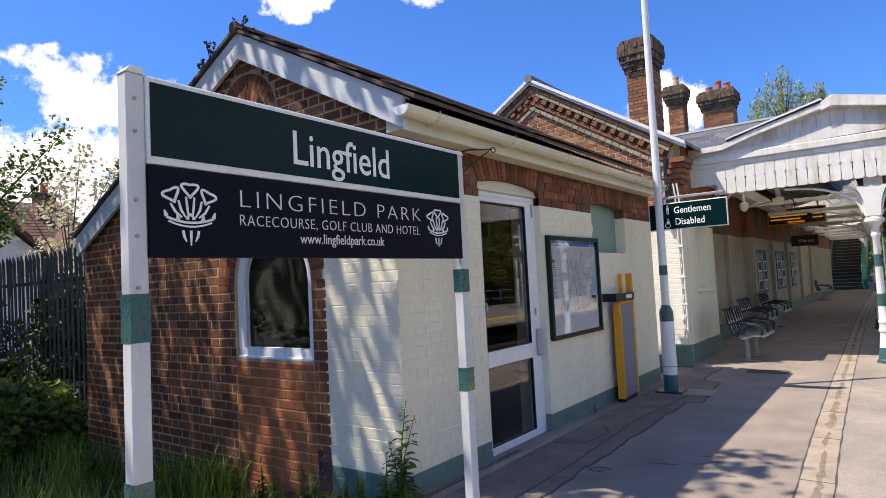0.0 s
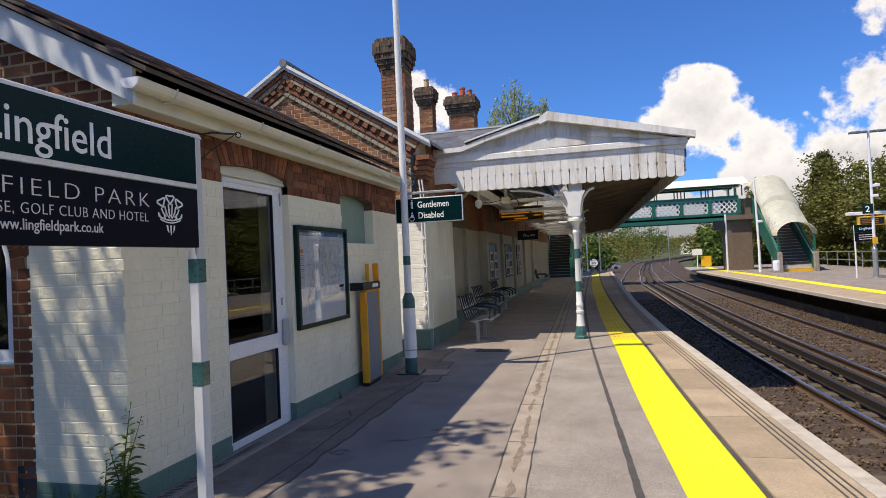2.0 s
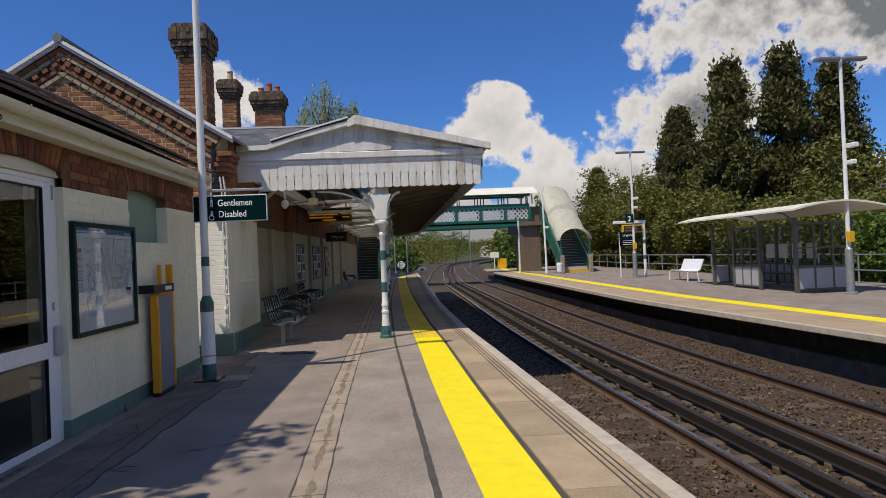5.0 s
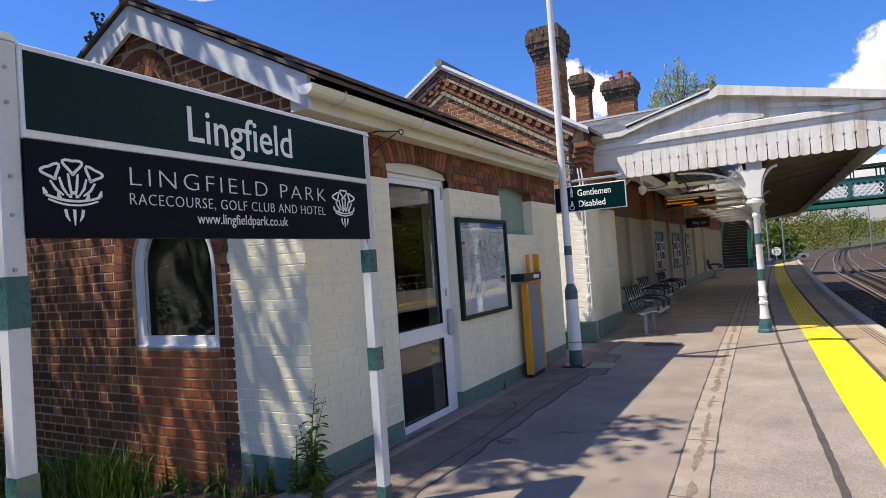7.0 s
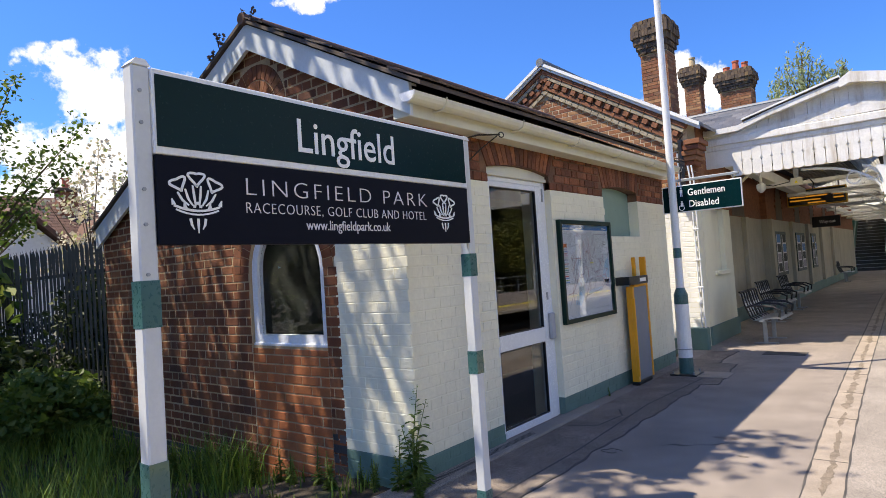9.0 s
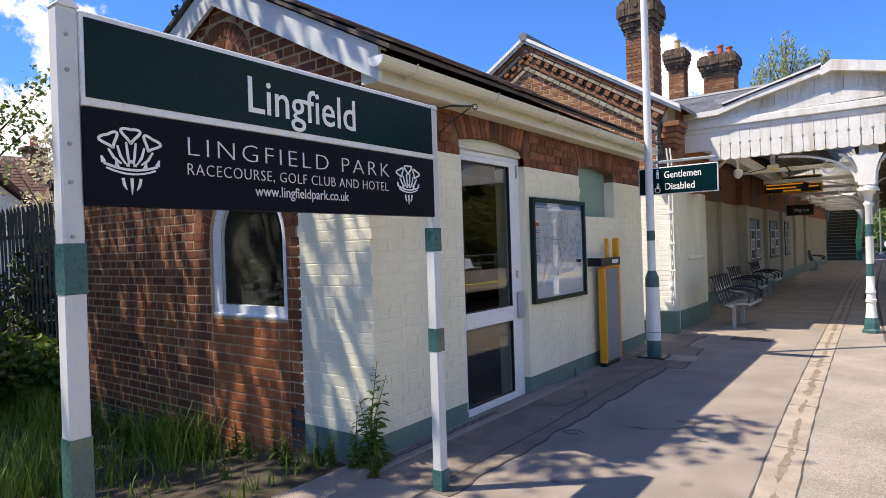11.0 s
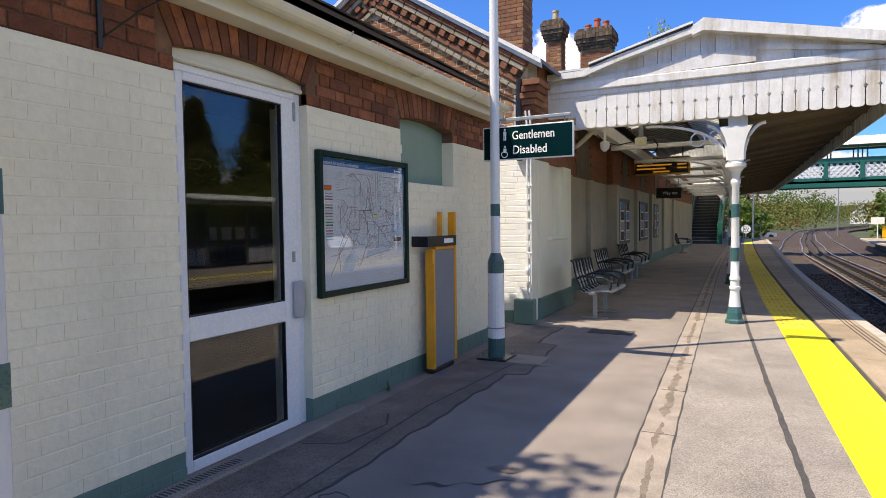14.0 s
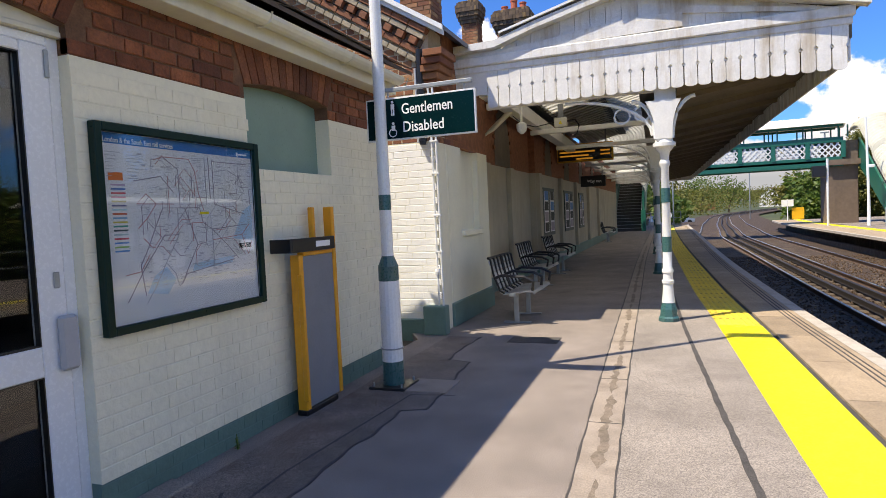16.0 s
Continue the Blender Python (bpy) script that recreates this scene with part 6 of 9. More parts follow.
for k in range(16):
    w = rng.uniform(0.03, 0.1)
    box(ml, 0.0, 0.0012, 5.28 + (k % 2) * 0.12, 5.28 + (k % 2) * 0.12 + w, 1.66 - 0.008 * k, 1.6625 - 0.008 * k)
tagged(part("small_print", ml, "map_grey", mp, "unreadable place names as tiny bars", at=(0.0125, 0, 0)), kind="stuff")

# ---- boarding ramp leaning in its bracket ----
rp = thing("boarding_ramp", (0.0, 6.5, 0), "folded orange and grey boarding ramp in a black wall bracket", "ramp")
part("plate", box(B(), 0.105, 0.125, 0.16, 0.545, 0.045, 1.07, 0.004), "ramp_grey", rp, "grey gritted plate")
part("side_rail", box(B(), 0.06, 0.135, 0.105, 0.155, 0.02, 1.08, 0.006), "orange", rp, "orange side rail")
part("side_rail", box(B(), 0.115, 0.15, 0.10, 0.125, 0.10, 0.95, 0.004), "orange", rp)
part("side_rail", box(B(), 0.06, 0.13, 0.55, 0.592, 0.04, 1.40, 0.006), "orange", rp, "long orange rail")
part("prong", box(B(), 0.03, 0.07, 0.395, 0.43, 0.6, 1.40, 0.006), "orange", rp, "orange prong")
part("top_rail", box(B(), 0.08, 0.135, 0.165, 0.535, 1.07, 1.095, 0.004), "orange", rp)
part("hinge_foot", box(B(), 0.05, 0.14, 0.10, 0.50, 0.0, 0.045, 0.01), "black", rp, "black rubber foot")
brk = B()
box(brk, 0.0, 0.16, -0.02, 0.0, 1.10, 1.19, 0.004)
box(brk, 0.14, 0.16, 0.0, 0.53, 1.10, 1.19, 0.004)
part("bracket", brk, "black", rp, "black steel bracket")
part("label_plate", box(B(), 0.1602, 0.162, 0.28, 0.46, 1.125, 1.165), "letter", rp, "white label with unreadable print")

# ---- bracket on the wall ----
wb = thing("wall_bracket", (0, 3.74, 2.1), "rusty wrought-iron hanging bracket on the brick band", "bracket")
part("stem", box(B(), 0.002, 0.018, -0.012, 0.012, -0.02, 0.28, 0.003), "black", wb)
part("arm", tube(B(), [(0.01, 0, 0.25), (0.12, 0.12, 0.285), (0.2, 0.3, 0.30)], 0.007, 6), "black", wb)
part("brace", tube(B(), [(0.01, 0, 0.02), (0.12, 0.14, 0.18), (0.19, 0.28, 0.29)], 0.005, 6), "black", wb)
part("curl", tube(B(), [(0.2 + 0.02 * math.cos(t) * 0.5, 0.32 + 0.02 * math.cos(t), 0.30 + 0.02 * math.sin(t)) for t in np.linspace(0, 6, 10)], 0.005, 5), "black", wb)

# ---- pipes at the corner of the main building ----
pp = thing("downpipe", (-0.07, 9.40, 0), "dark cast-iron downpipe on the corner of the building", "pipe")
part("pipe", tube(B(), [(0, 0, 2.08), (0, 0, 3.1)], 0.036, 10), "black", pp)
part("casing", box(B(), -0.06, -0.035, -0.03, 0.05, 2.1, 2.9, 0.004), "shelter_panel", pp, "grey metal casing")
for z in (2.12, 2.6):
    part("collar", lathe(B(), [(0.045, z), (0.045, z + 0.06)], 10), "black", pp)
cd = thing("conduit", (0.03, 9.40, 0), "white cable conduits clipped to the corner of the building", "pipe")
for dx in (0.0, 0.05):
    part("tube", tube(B(), [(dx, 0, 0.05), (dx, 0, 2.5), (dx - 0.02, 0, 2.7)], 0.012, 8), "post_white", cd)
for z in (0.9, 1.3, 1.75, 2.1):
    part("clip", box(B(), -0.02, 0.07, -0.018, 0.02, z, z + 0.02, 0.003), "post_white", cd)
part("junction", lathe(B(), [(0.03, 0.66), (0.035, 0.69), (0.03, 0.72)], 12), "post_white", cd, "round white junction box")
tagged(part("pier_foot", box(B(), -0.14, 0.12, 9.33, 9.47, 0.0, 0.32, 0.01), "green_base"), "sage green painted foot of the corner pier", "plinth", kind="structure")
tagged(part("gap_plinth", box(B(), -4.4, -0.141, 9.415, 9.47, -0.3, 0.16, 0.008), "green_base"), "sage green painted plinth of the sunlit end wall", "plinth", kind="structure")

# ---- metal benches under the canopy ----
def bench():
    """Seat facing +x, running along y."""
    ob = thing("metal_bench", (0, 0, 0), "silver slatted metal bench with black armrests on pedestal legs", "bench", "platform benches")
    prof = [(0.52, 0.42), (0.5, 0.445), (0.42, 0.45), (0.12, 0.415), (0.06, 0.45), (-0.02, 0.66), (-0.06, 0.86), (-0.085, 0.88)]
    for k in range(2):
        y0 = k * 0.59
        part("seat_shell", prism(B(), prof[:5] + [(u - 0.004, v - 0.014) for u, v in prof[4::-1]], "y", y0 + 0.03, y0 + 0.56), "bench_metal", ob, "silver seat pan")
        for i in range(5):
            (u0, v0), (u1, v1) = (0.05 - 0.026 * i, 0.475 + 0.078 * i), (0.05 - 0.026 * i - 0.02, 0.475 + 0.078 * i + 0.06)
            part("back_slat", prism(B(), [(u0, v0), (u1, v1), (u1 - 0.012, v1), (u0 - 0.012, v0)], "y", y0 + 0.04, y0 + 0.55), "bench_metal", ob, "silver back slat")
        for d in (0.03, 0.21, 0.385, 0.56):
            part("strap", tube(B(), [(u + 0.006, y0 + d, v + 0.004) for u, v in prof[3:]], 0.015, 5), "black", ob, "black upright strap")
        part("back_rail", tube(B(), [(-0.08, y0 + 0.02, 0.885), (-0.08, y0 + 0.57, 0.885)], 0.018, 6), "black", ob, "black top rail")
    for k in range(3):
        y = k * 0.59
        part("armrest", tube(B(), [(0.0, y, 0.62), (0.1, y, 0.66), (0.4, y, 0.64), (0.52, y, 0.58), (0.5, y, 0.46)], 0.02, 7), "black", ob, "black curved armrest")
    for y in (0.2, 0.92):
        part("leg", box(B(), 0.2, 0.26, y, y + 0.06, 0.0, 0.42, 0.006), "galv", ob)
        part("foot", box(B(), 0.05, 0.42, y - 0.01, y + 0.07, 0.0, 0.02, 0.004), "galv", ob)
    part("beam", box(B(), 0.18, 0.28, 0.02, 1.16, 0.38, 0.42, 0.005), "galv", ob)
    return ob


bn = bench()
bn.matrix_basis = pose(0.50, 9.98, 0) @ Matrix.Scale(0.88, 4)
for x, y in ((0.10, 13.0), (0.02, 15.6), (-0.1, 27.5)):
    copy_thing(bn, pose(x, y, 0))

# ---- notice cases on the wall ----
def notice_case(y, w, h):
    ob = thing("notice_case", (-0.22, y, 0.75), "dark-framed notice case with pale posters behind glass", "poster case", "notice cases")
    part("frame", box(B(), 0.0, 0.05, 0, w, 0, h, 0.005), "frame_green", ob, "dark frame")
    for k in range(2):
        part("sheet", box(B(), 0.051, 0.054, 0.12 + k * w / 2, w / 2 - 0.1 + k * w / 2, 0.08, h - 0.08), "map_paper", ob, "pale poster sheet")
        for i in range(4):
            part("print", box(B(), 0.0545, 0.0555, 0.16 + k * w / 2, w / 2 - 0.13 + k * w / 2, 0.10 + i * 0.235, 0.30 + i * 0.235), ("navy", "map_line", "navy", "map_blue")[(i + k) % 4], ob, "block of unreadable print")
    return ob


for y, w in ((16.5, 1.4), (19.4, 1.5), (22.2, 1.0)):
    notice_case(y, w, 1.08)

# ---- displays hung under the canopy ----
ld = thing("departure_display", (0.5, 18.5, 2.48), "yellow-framed departure display with amber lines, hung from the canopy", "display")
part("case", box(B(), -0.67, 0.67, 0.0, 0.22, 0.0, 0.44, 0.01), "signal_yellow", ld, "yellow case")
part("screen", box(B(), -0.64, 0.64, -0.006, 0.01, 0.03, 0.41), "black", ld, "black screen")
for k, (a, b) in enumerate(((-0.6, -0.1), (-0.6, 0.25), (-0.6, 0.1))):
    part("line", box(B(), a, b, -0.009, -0.006, 0.31 - k * 0.09, 0.345 - k * 0.09), "amber", ld, "amber lit line of unreadable text")
    part("line", box(B(), 0.38, 0.6, -0.009, -0.006, 0.31 - k * 0.09, 0.345 - k * 0.09), "amber", ld)
part("line", box(B(), -0.2, 0.2, -0.009, -0.006, 0.05, 0.085), "amber", ld)
for x in (-0.5, 0.5):
    part("hanger", tube(B(), [(x, 0.1, 0.43), (x, 0.1, 0.75)], 0.02, 8), "galv", ld)
wo = thing("exit_sign", (0.1, 23.0, 2.02), "dark hanging exit sign with white lettering", "sign")
part("panel", box(B(), -0.45, 0.45, 0.0, 0.08, 0.0, 0.34, 0.006), "black", wo, "black panel")
writing("lettering", "Way out", 0.15, (-0.12, -0.002, 0.12), "y", "letter", wo, width=0.45, label="white lettering")
for x in (-0.35, 0.35):
    part("hanger", tube(B(), [(x, 0.04, 0.33), (x, 0.04, 0.72)], 0.015, 8), "galv", wo)
jb = thing("junction_box", (1.02, 11.35, 2.40), "small cream electrical box with a yellow warning triangle", "box")
part("case", box(B(), 0, 0.17, 0, 0.08, 0, 0.12, 0.01), "fascia", jb)
part("triangle", prism(B(), [(0.06, 0.035), (0.11, 0.035), (0.085, 0.08)], "y", -0.002, 0.0), "yellow", jb, "yellow warning triangle")
part("cable", tube(B(), [(0.17, 0.04, 0.07), (0.27, 0.04, 0.08), (0.32, 0.04, 0.0), (0.29, 0.04, -0.1), (0.24, 0.04, -0.12)], 0.012, 6), "black", jb, "black looped cable")
part("cable", tube(B(), [(0.0, 0.04, 0.07), (-0.25, 0.02, 0.03), (-0.42, 0.0, 0.08), (-0.55, 0.0, 0.2)], 0.008, 6), "black", jb)
part("mount", box(B(), 0.05, 0.12, 0.03, 0.06, 0.11, 0.30), "galv", jb)
cc = thing("camera_dome", (0.62, 11.2, 2.35), "white security camera under the canopy", "camera")
part("dome", lathe(B(), [(0.02, -0.02), (0.06, 0.02), (0.07, 0.06), (0.07, 0.11), (0.04, 0.13)], 12), "post_white", cc)
part("stem", tube(B(), [(0, 0, 0.12), (0, 0, 0.35)], 0.02, 8), "post_white", cc)
dp = thing("rainwater_pipe", (0.38, 11.75, 0), "cream rainwater hopper and pipe against the shaded wall", "pipe")
part("pipe", tube(B(), [(-0.62, 0, 0.3), (-0.62, 0, 2.3), (-0.3, 0, 2.52), (-0.02, 0, 2.75)], 0.04, 8), "fascia", dp)
part("hopper", box(B(), -0.70, -0.54, -0.06, 0.06, 2.18, 2.30, 0.012), "fascia", dp)

# ---- patches in the platform ----
tagged(part("manhole", box(B(), 0.86, 1.36, 9.08, 9.36, -0.05, 0.006, 0.002), "asphalt_patch"), "dark square manhole cover set in the asphalt", "manhole", kind="structure")
tagged(part("slab", box(B(), 0.50, 0.86, 7.28, 7.62, -0.05, 0.008, 0.003), "concrete"), "pale concrete slab at the foot of the lamp post", "slab", kind="structure")
seam = B()
for pts in ([(0.55, 2.4), (0.58, 4.2), (0.52, 5.8), (0.60, 6.9), (0.62, 7.2), (0.95, 7.25)], [(0.2, 4.8), (0.42, 4.9), (0.47, 5.3), (0.36, 5.5)]):
    for (a, b), (c, d) in zip(pts, pts[1:]):
        n = Vector((d - b, a - c, 0)).normalized() * 0.009
        v = [seam.verts.new((u + s * n.x, w + s * n.y, 0.0035)) for u, w, s in ((a, b, 1), (a, b, -1), (c, d, -1), (c, d, 1))]
        seam.faces.new(v)
tagged(part("seam", seam, "asphalt_patch"), "dark trench seam and cracks in the asphalt", "seam", kind="structure")

rng = random.Random(64)
for u, v, rad in ((1.42, 4.95, 0.07), (1.62, 4.55, 0.03), (1.25, 6.6, 0.025), (0.9, 5.9, 0.02), (1.1, 3.4, 0.035)):
    bl_ = B()
    ph = rng.uniform(0, 60)
    ring = [bl_.verts.new((u + rad * (0.8 + 0.45 * noise.noise((math.cos(t) * 1.5 + ph, math.sin(t) * 1.5, 0))) * math.cos(t) * 1.5, v + rad * (0.8 + 0.45 * noise.noise((math.cos(t) * 1.5 + ph, math.sin(t) * 1.5, 0))) * math.sin(t) * 0.7, 0.0042)) for t in np.linspace(0, 2 * math.pi, 22)[:-1]]
    bl_.faces.new(ring)
    tagged(part("stain", bl_, "asphalt_brown"), "dark greasy stain on the worn asphalt", "stain", kind="structure")
loop = B()
tube(loop, [(0.80 + 0.06 * math.cos(t) + 0.02 * math.sin(3 * t), 4.30 + 0.05 * math.sin(t), 0.0) for t in np.linspace(0.4, 6.0, 26)], 0.004, 5)
tagged(part("old_crack", loop, "asphalt_patch"), "looping black crack in the asphalt", "crack", kind="structure")

# ---- footbridge ----
BY, BZ = 43.0, 3.45                # near girder, deck
FAR = 1.058                        # the span stands a little farther along
fb = thing("footbridge", (0, 0, 0), "green lattice footbridge with a cream ribbed roof over the tracks", "footbridge")
BX0, BX1 = -0.6, 11.55
fb.matrix_basis = Matrix.Translation((2.8, 0, 1.4)) @ Matrix.Scale(FAR, 4) @ Matrix.Translation((-2.8, 0, -1.4))
for y in (BY, BY + 1.75):
    part("bottom_girder", box(B(), BX0, BX1, y, y + 0.12, 3.08, 3.62, 0.01), "bridge_green", fb, "dark green bottom girder")
    part("top_rail", box(B(), BX0, BX1, y - 0.03, y + 0.15, 4.42, 4.72, 0.01), "bridge_green", fb, "dark green top rail")
    n = 7
    w = (BX1 - BX0) / n
    for k in range(n + 1):
        x = BX0 + k * w
        part("girder_post", box(B(), x - 0.11, x + 0.11, y - 0.05, y + 0.14, 3.55, 4.5, 0.01), "bridge_green", fb)
        for dx in (-0.22, 0.22):
            part("roof_post", box(B(), x + dx - 0.035, x + dx + 0.035, y, y + 0.08, 4.7, 5.36), "bridge_green", fb)
        if k < n:
            lat = B()
            a, b = x + 0.11, x + w - 0.11
            m = 5
            for i in range(-m, m + 1):
                for s in (-1, 1):
                    p0 = (a + b) / 2 + i * (b - a) / m / 1.0 - s * 0.36
                    q0 = p0 + s * 0.72
                    za, zb = 3.62, 4.40
                    lo, hi = sorted((p0, q0))
                    if hi < a or lo > b:
                        continue
                    t0 = max(0.0, ((a if s > 0 else b) - p0) / (q0 - p0))
                    t1 = min(1.0, ((b if s > 0 else a) - p0) / (q0 - p0))
                    if t1 - t0 < 0.05:
                        continue
                    P = Vector((p0 + (q0 - p0) * t0, za + (zb - za) * t0))
                    Q = Vector((p0 + (q0 - p0) * t1, za + (zb - za) * t1))
                    d = (Q - P).normalized()
                    nrm = Vector((-d.y, d.x)) * 0.035
                    prism(lat, [tuple(P + nrm), tuple(Q + nrm), tuple(Q - nrm), tuple(P - nrm)], "y", y + 0.03 + 0.012 * s, y + 0.05 + 0.012 * s)
            part("lattice", lat, "post_white", fb, "white lattice panel")
    part("eaves_beam", box(B(), BX0, BX1, y - 0.06, y + 0.12, 5.30, 5.42), "bridge_green", fb)
part("deck", box(B(), BX0, BX1, BY, BY + 1.87, BZ - 0.12, BZ), "asphalt_patch", fb, "dark deck")
rib = B()
for k, x in enumerate(steps(BX0 - 0.2, BX1 + 0.3, 0.28)):
    prism(rib, [(BY - 0.35, 5.42), (BY - 0.2, 5.62), (BY + 0.93, 6.0), (BY + 2.05, 5.62), (BY + 2.2, 5.42), (BY + 0.93, 5.9)], "x", x, x + 0.22)
prism(rib, [(BY - 0.33, 5.41), (BY - 0.19, 5.59), (BY + 0.93, 5.97), (BY + 2.04, 5.59), (BY + 2.18, 5.41), (BY + 0.93, 5.87)], "x", BX0 - 0.2, BX1 + 0.5)
part("roof", rib, "canopy_sheet", fb, "cream ribbed roof")
part("pier", box(B(), 10.75, 12.3, BY + 0.2, BY + 1.7, P2Z, 4.5, 0.02), "pier", fb, "brown-clad pier")
part("pier", box(B(), -1.9, -0.62, BY + 0.2, BY + 1.7, 0, 4.5, 0.02), "pier", fb, "brown-clad pier")
part("landing", box(B(), 10.76, 14.6, BY - 0.1, BY + 1.75, BZ - 0.3, BZ), "pier", fb)


def covered_stairs(x0, x1, y0, y1, z0, z1, label):
    """A flight climbing towards +y between lattice sides, under a ribbed barrel roof."""
    ob = thing("covered_stairs", (0, 0, 0), label, "stairs", "footbridge stairs")
    n = 20
    for k in range(n):
        ya, za = y0 + (y1 - y0) * k / n, z0 + (z1 - z0) * k / n
        st = part("step", box(B(), x0 + 0.1, x1 - 0.1, ya, ya + (y1 - y0) / n + 0.02, za - 0.25, za + (z1 - z0) / n), "asphalt_patch" if k > 1 or x0 < 5 else ("signal_yellow" if k == 0 else "shelter_panel"), ob)
        part("nosing", box(B(), x0 + 0.1, x1 - 0.1, ya - 0.006, ya + 0.03, za + (z1 - z0) / n - 0.02, za + (z1 - z0) / n + 0.004), "shelter_panel", ob)
    dz = (z1 - z0) / (y1 - y0)
    for x in (x0, x1):
        part("side", prism(B(), [(y0 - 0.1, z0), (y1, z1 - 0.35), (y1, z1 + 1.25), (y0 - 0.1, z0 + 1.1)], "x", x - 0.05, x + 0.05), "bridge_green", ob, "dark green side panel")
        part("newel", box(B(), x - 0.12, x + 0.12, y0 - 0.35, y0 - 0.1, z0, z0 + 1.15, 0.015), "concrete" if x0 > 5 else "bridge_green", ob)
        part("corner_post", box(B(), x - 0.05, x + 0.05, y0 - 0.1, y0, z0, z0 + 2.2), "bridge_green", ob)
        part("handrail", tube(B(), [(x + (0.12 if x == x0 else -0.12), y0 - 0.2, z0 + 0.95), (x + (0.12 if x == x0 else -0.12), y1, z1 + 0.95)], 0.025, 8), "galv", ob)
    hood = B()
    cxx, rad = (x0 + x1) / 2, (x1 - x0) / 2 + 0.12
    steps_y = 64
    rows = []
    for k in range(steps_y + 1):
        y = y0 - 0.3 + (y1 + 1.6 - y0 + 0.3) * k / steps_y
        base = z0 + 2.15 + dz * min(max(y - y0 - (0.5 if y < (y0 + y1) / 2 else 0.2), 0), y1 - y0 - 0.6)
        bulge = 0.045 * (k % 2)
        rows.append([hood.verts.new((cxx - (rad + bulge) * math.cos(a), y, base + (rad * 0.72 + bulge) * math.sin(a))) for a in np.linspace(0, math.pi, 13)])
    for p, q in zip(rows, rows[1:]):
        for i in range(12):
            hood.faces.new((p[i], p[i + 1], q[i + 1], q[i]))
    bmesh.ops.solidify(hood, geom=list(hood.faces), thickness=0.03)
    part("hood", hood, "canopy_sheet", ob, "cream ribbed barrel roof")
    return ob


covered_stairs(12.95, 14.85, 40.0, BY * FAR + 0.3, P2Z, 3.57, "covered footbridge stairs with a cream barrel roof and green sides")
covered_stairs(-0.62, 1.05, 38.4, BY * FAR + 0.2, 0.0, 3.57, "shaded footbridge stairs with worn treads beyond the canopy")
mon = thing("monitor_case", (10.3, 42.3, 2.5), "dark screen case on a white pole by the footbridge", "display")
part("case", box(B(), -0.45, 0.2, 0, 0.3, 0, 0.62, 0.02), "black", mon)
part("pole", tube(B(), [(0.3, 0.15, P2Z - 2.5), (0.3, 0.15, 1.0)], 0.06, 8), "post_white", mon)
cp = thing("camera_pole", (12.05, 40.6, P2Z), "white pole with security cameras beside the stairs", "pole")
part("pole", tube(B(), [(0, 0, 0), (0, 0, 1.3), (-0.05, 0.2, 5.6)], [0.09, 0.07, 0.05], 8), "post_white", cp)
part("camera", box(B(), 0.0, 0.25, -0.1, 0.1, 3.0, 3.15, 0.02), "post_white", cp)
bg_bag = thing("litter_bin", (12.45, 38.6, P2Z), "clear bag litter hoop on the far platform", "bin")
part("bag", lathe(B(), [(0.10, 0.05), (0.19, 0.15), (0.2, 0.6), (0.17, 0.72)], 10), "seat_white", bg_bag, "pale translucent bag")
part("post", tube(B(), [(-0.22, 0, 0), (-0.22, 0, 0.95)], 0.025, 6), "galv", bg_bag)

# ---- shelter ----
SX0, SX1, SY0, SY1, SH = 14.2, 15.9, 17.35, 22.2, 2.2
sh = thing("waiting_shelter", (0, 0, P2Z), "bronze-framed glass waiting shelter with a curved pale roof", "shelter")
post = lambda x, y, w=0.05: part("post", box(B(), x - w, x + w, y - w, y + w, 0, SH, 0.006), "shelter_frame", sh)
for x, y in ((SX0, SY0), (SX0, 19.2), (SX0, 20.75), (SX0, SY1), (SX1, SY0), (SX1, SY1), (SX1, 18.6), (SX1, 19.8), (SX1, 21.0)):
    post(x, y)


def glazed(a, b, along):
    """One screen of the shelter from a to b, three bays wide, with a solid foot."""
    n = 3
    for k in range(n):
        p, q = [a[i] + (b[i] - a[i]) * k / n for i in (0, 1)], [a[i] + (b[i] - a[i]) * (k + 1) / n for i in (0, 1)]
        def slab(z0, z1, t):
            if along == "y":
                return box(B(), p[0] - t, p[0] + t, p[1] + 0.03, q[1] - 0.03, z0, z1)
            return box(B(), p[0] + 0.03, q[0] - 0.03, p[1] - t, p[1] + t, z0, z1)
        part("panel", slab(0.12, 0.72, 0.012), "shelter_panel", sh, "pale grey foot panel")
        for z0, z1 in ((0.80, 1.28), (1.36, 2.0)):
            g_ = part("pane", slab(z0, z1, 0.004), "shelter_glass", sh, "tinted glass pane")
            g_.visible_shadow = False
        part("mullion", box(B(), q[0] - 0.025, q[0] + 0.025, q[1] - 0.025, q[1] + 0.025, 0.1, 2.05), "shelter_frame", sh)
    lo = [min(a[i], b[i]) for i in (0, 1)]
    hi = [max(a[i], b[i]) for i in (0, 1)]
    for z in (0.08, 0.74, 1.30, 2.02):
        part("rail", box(B(), lo[0] - 0.022, hi[0] + 0.022, lo[1] - 0.022, hi[1] + 0.022, z, z + 0.05), "shelter_frame", sh)


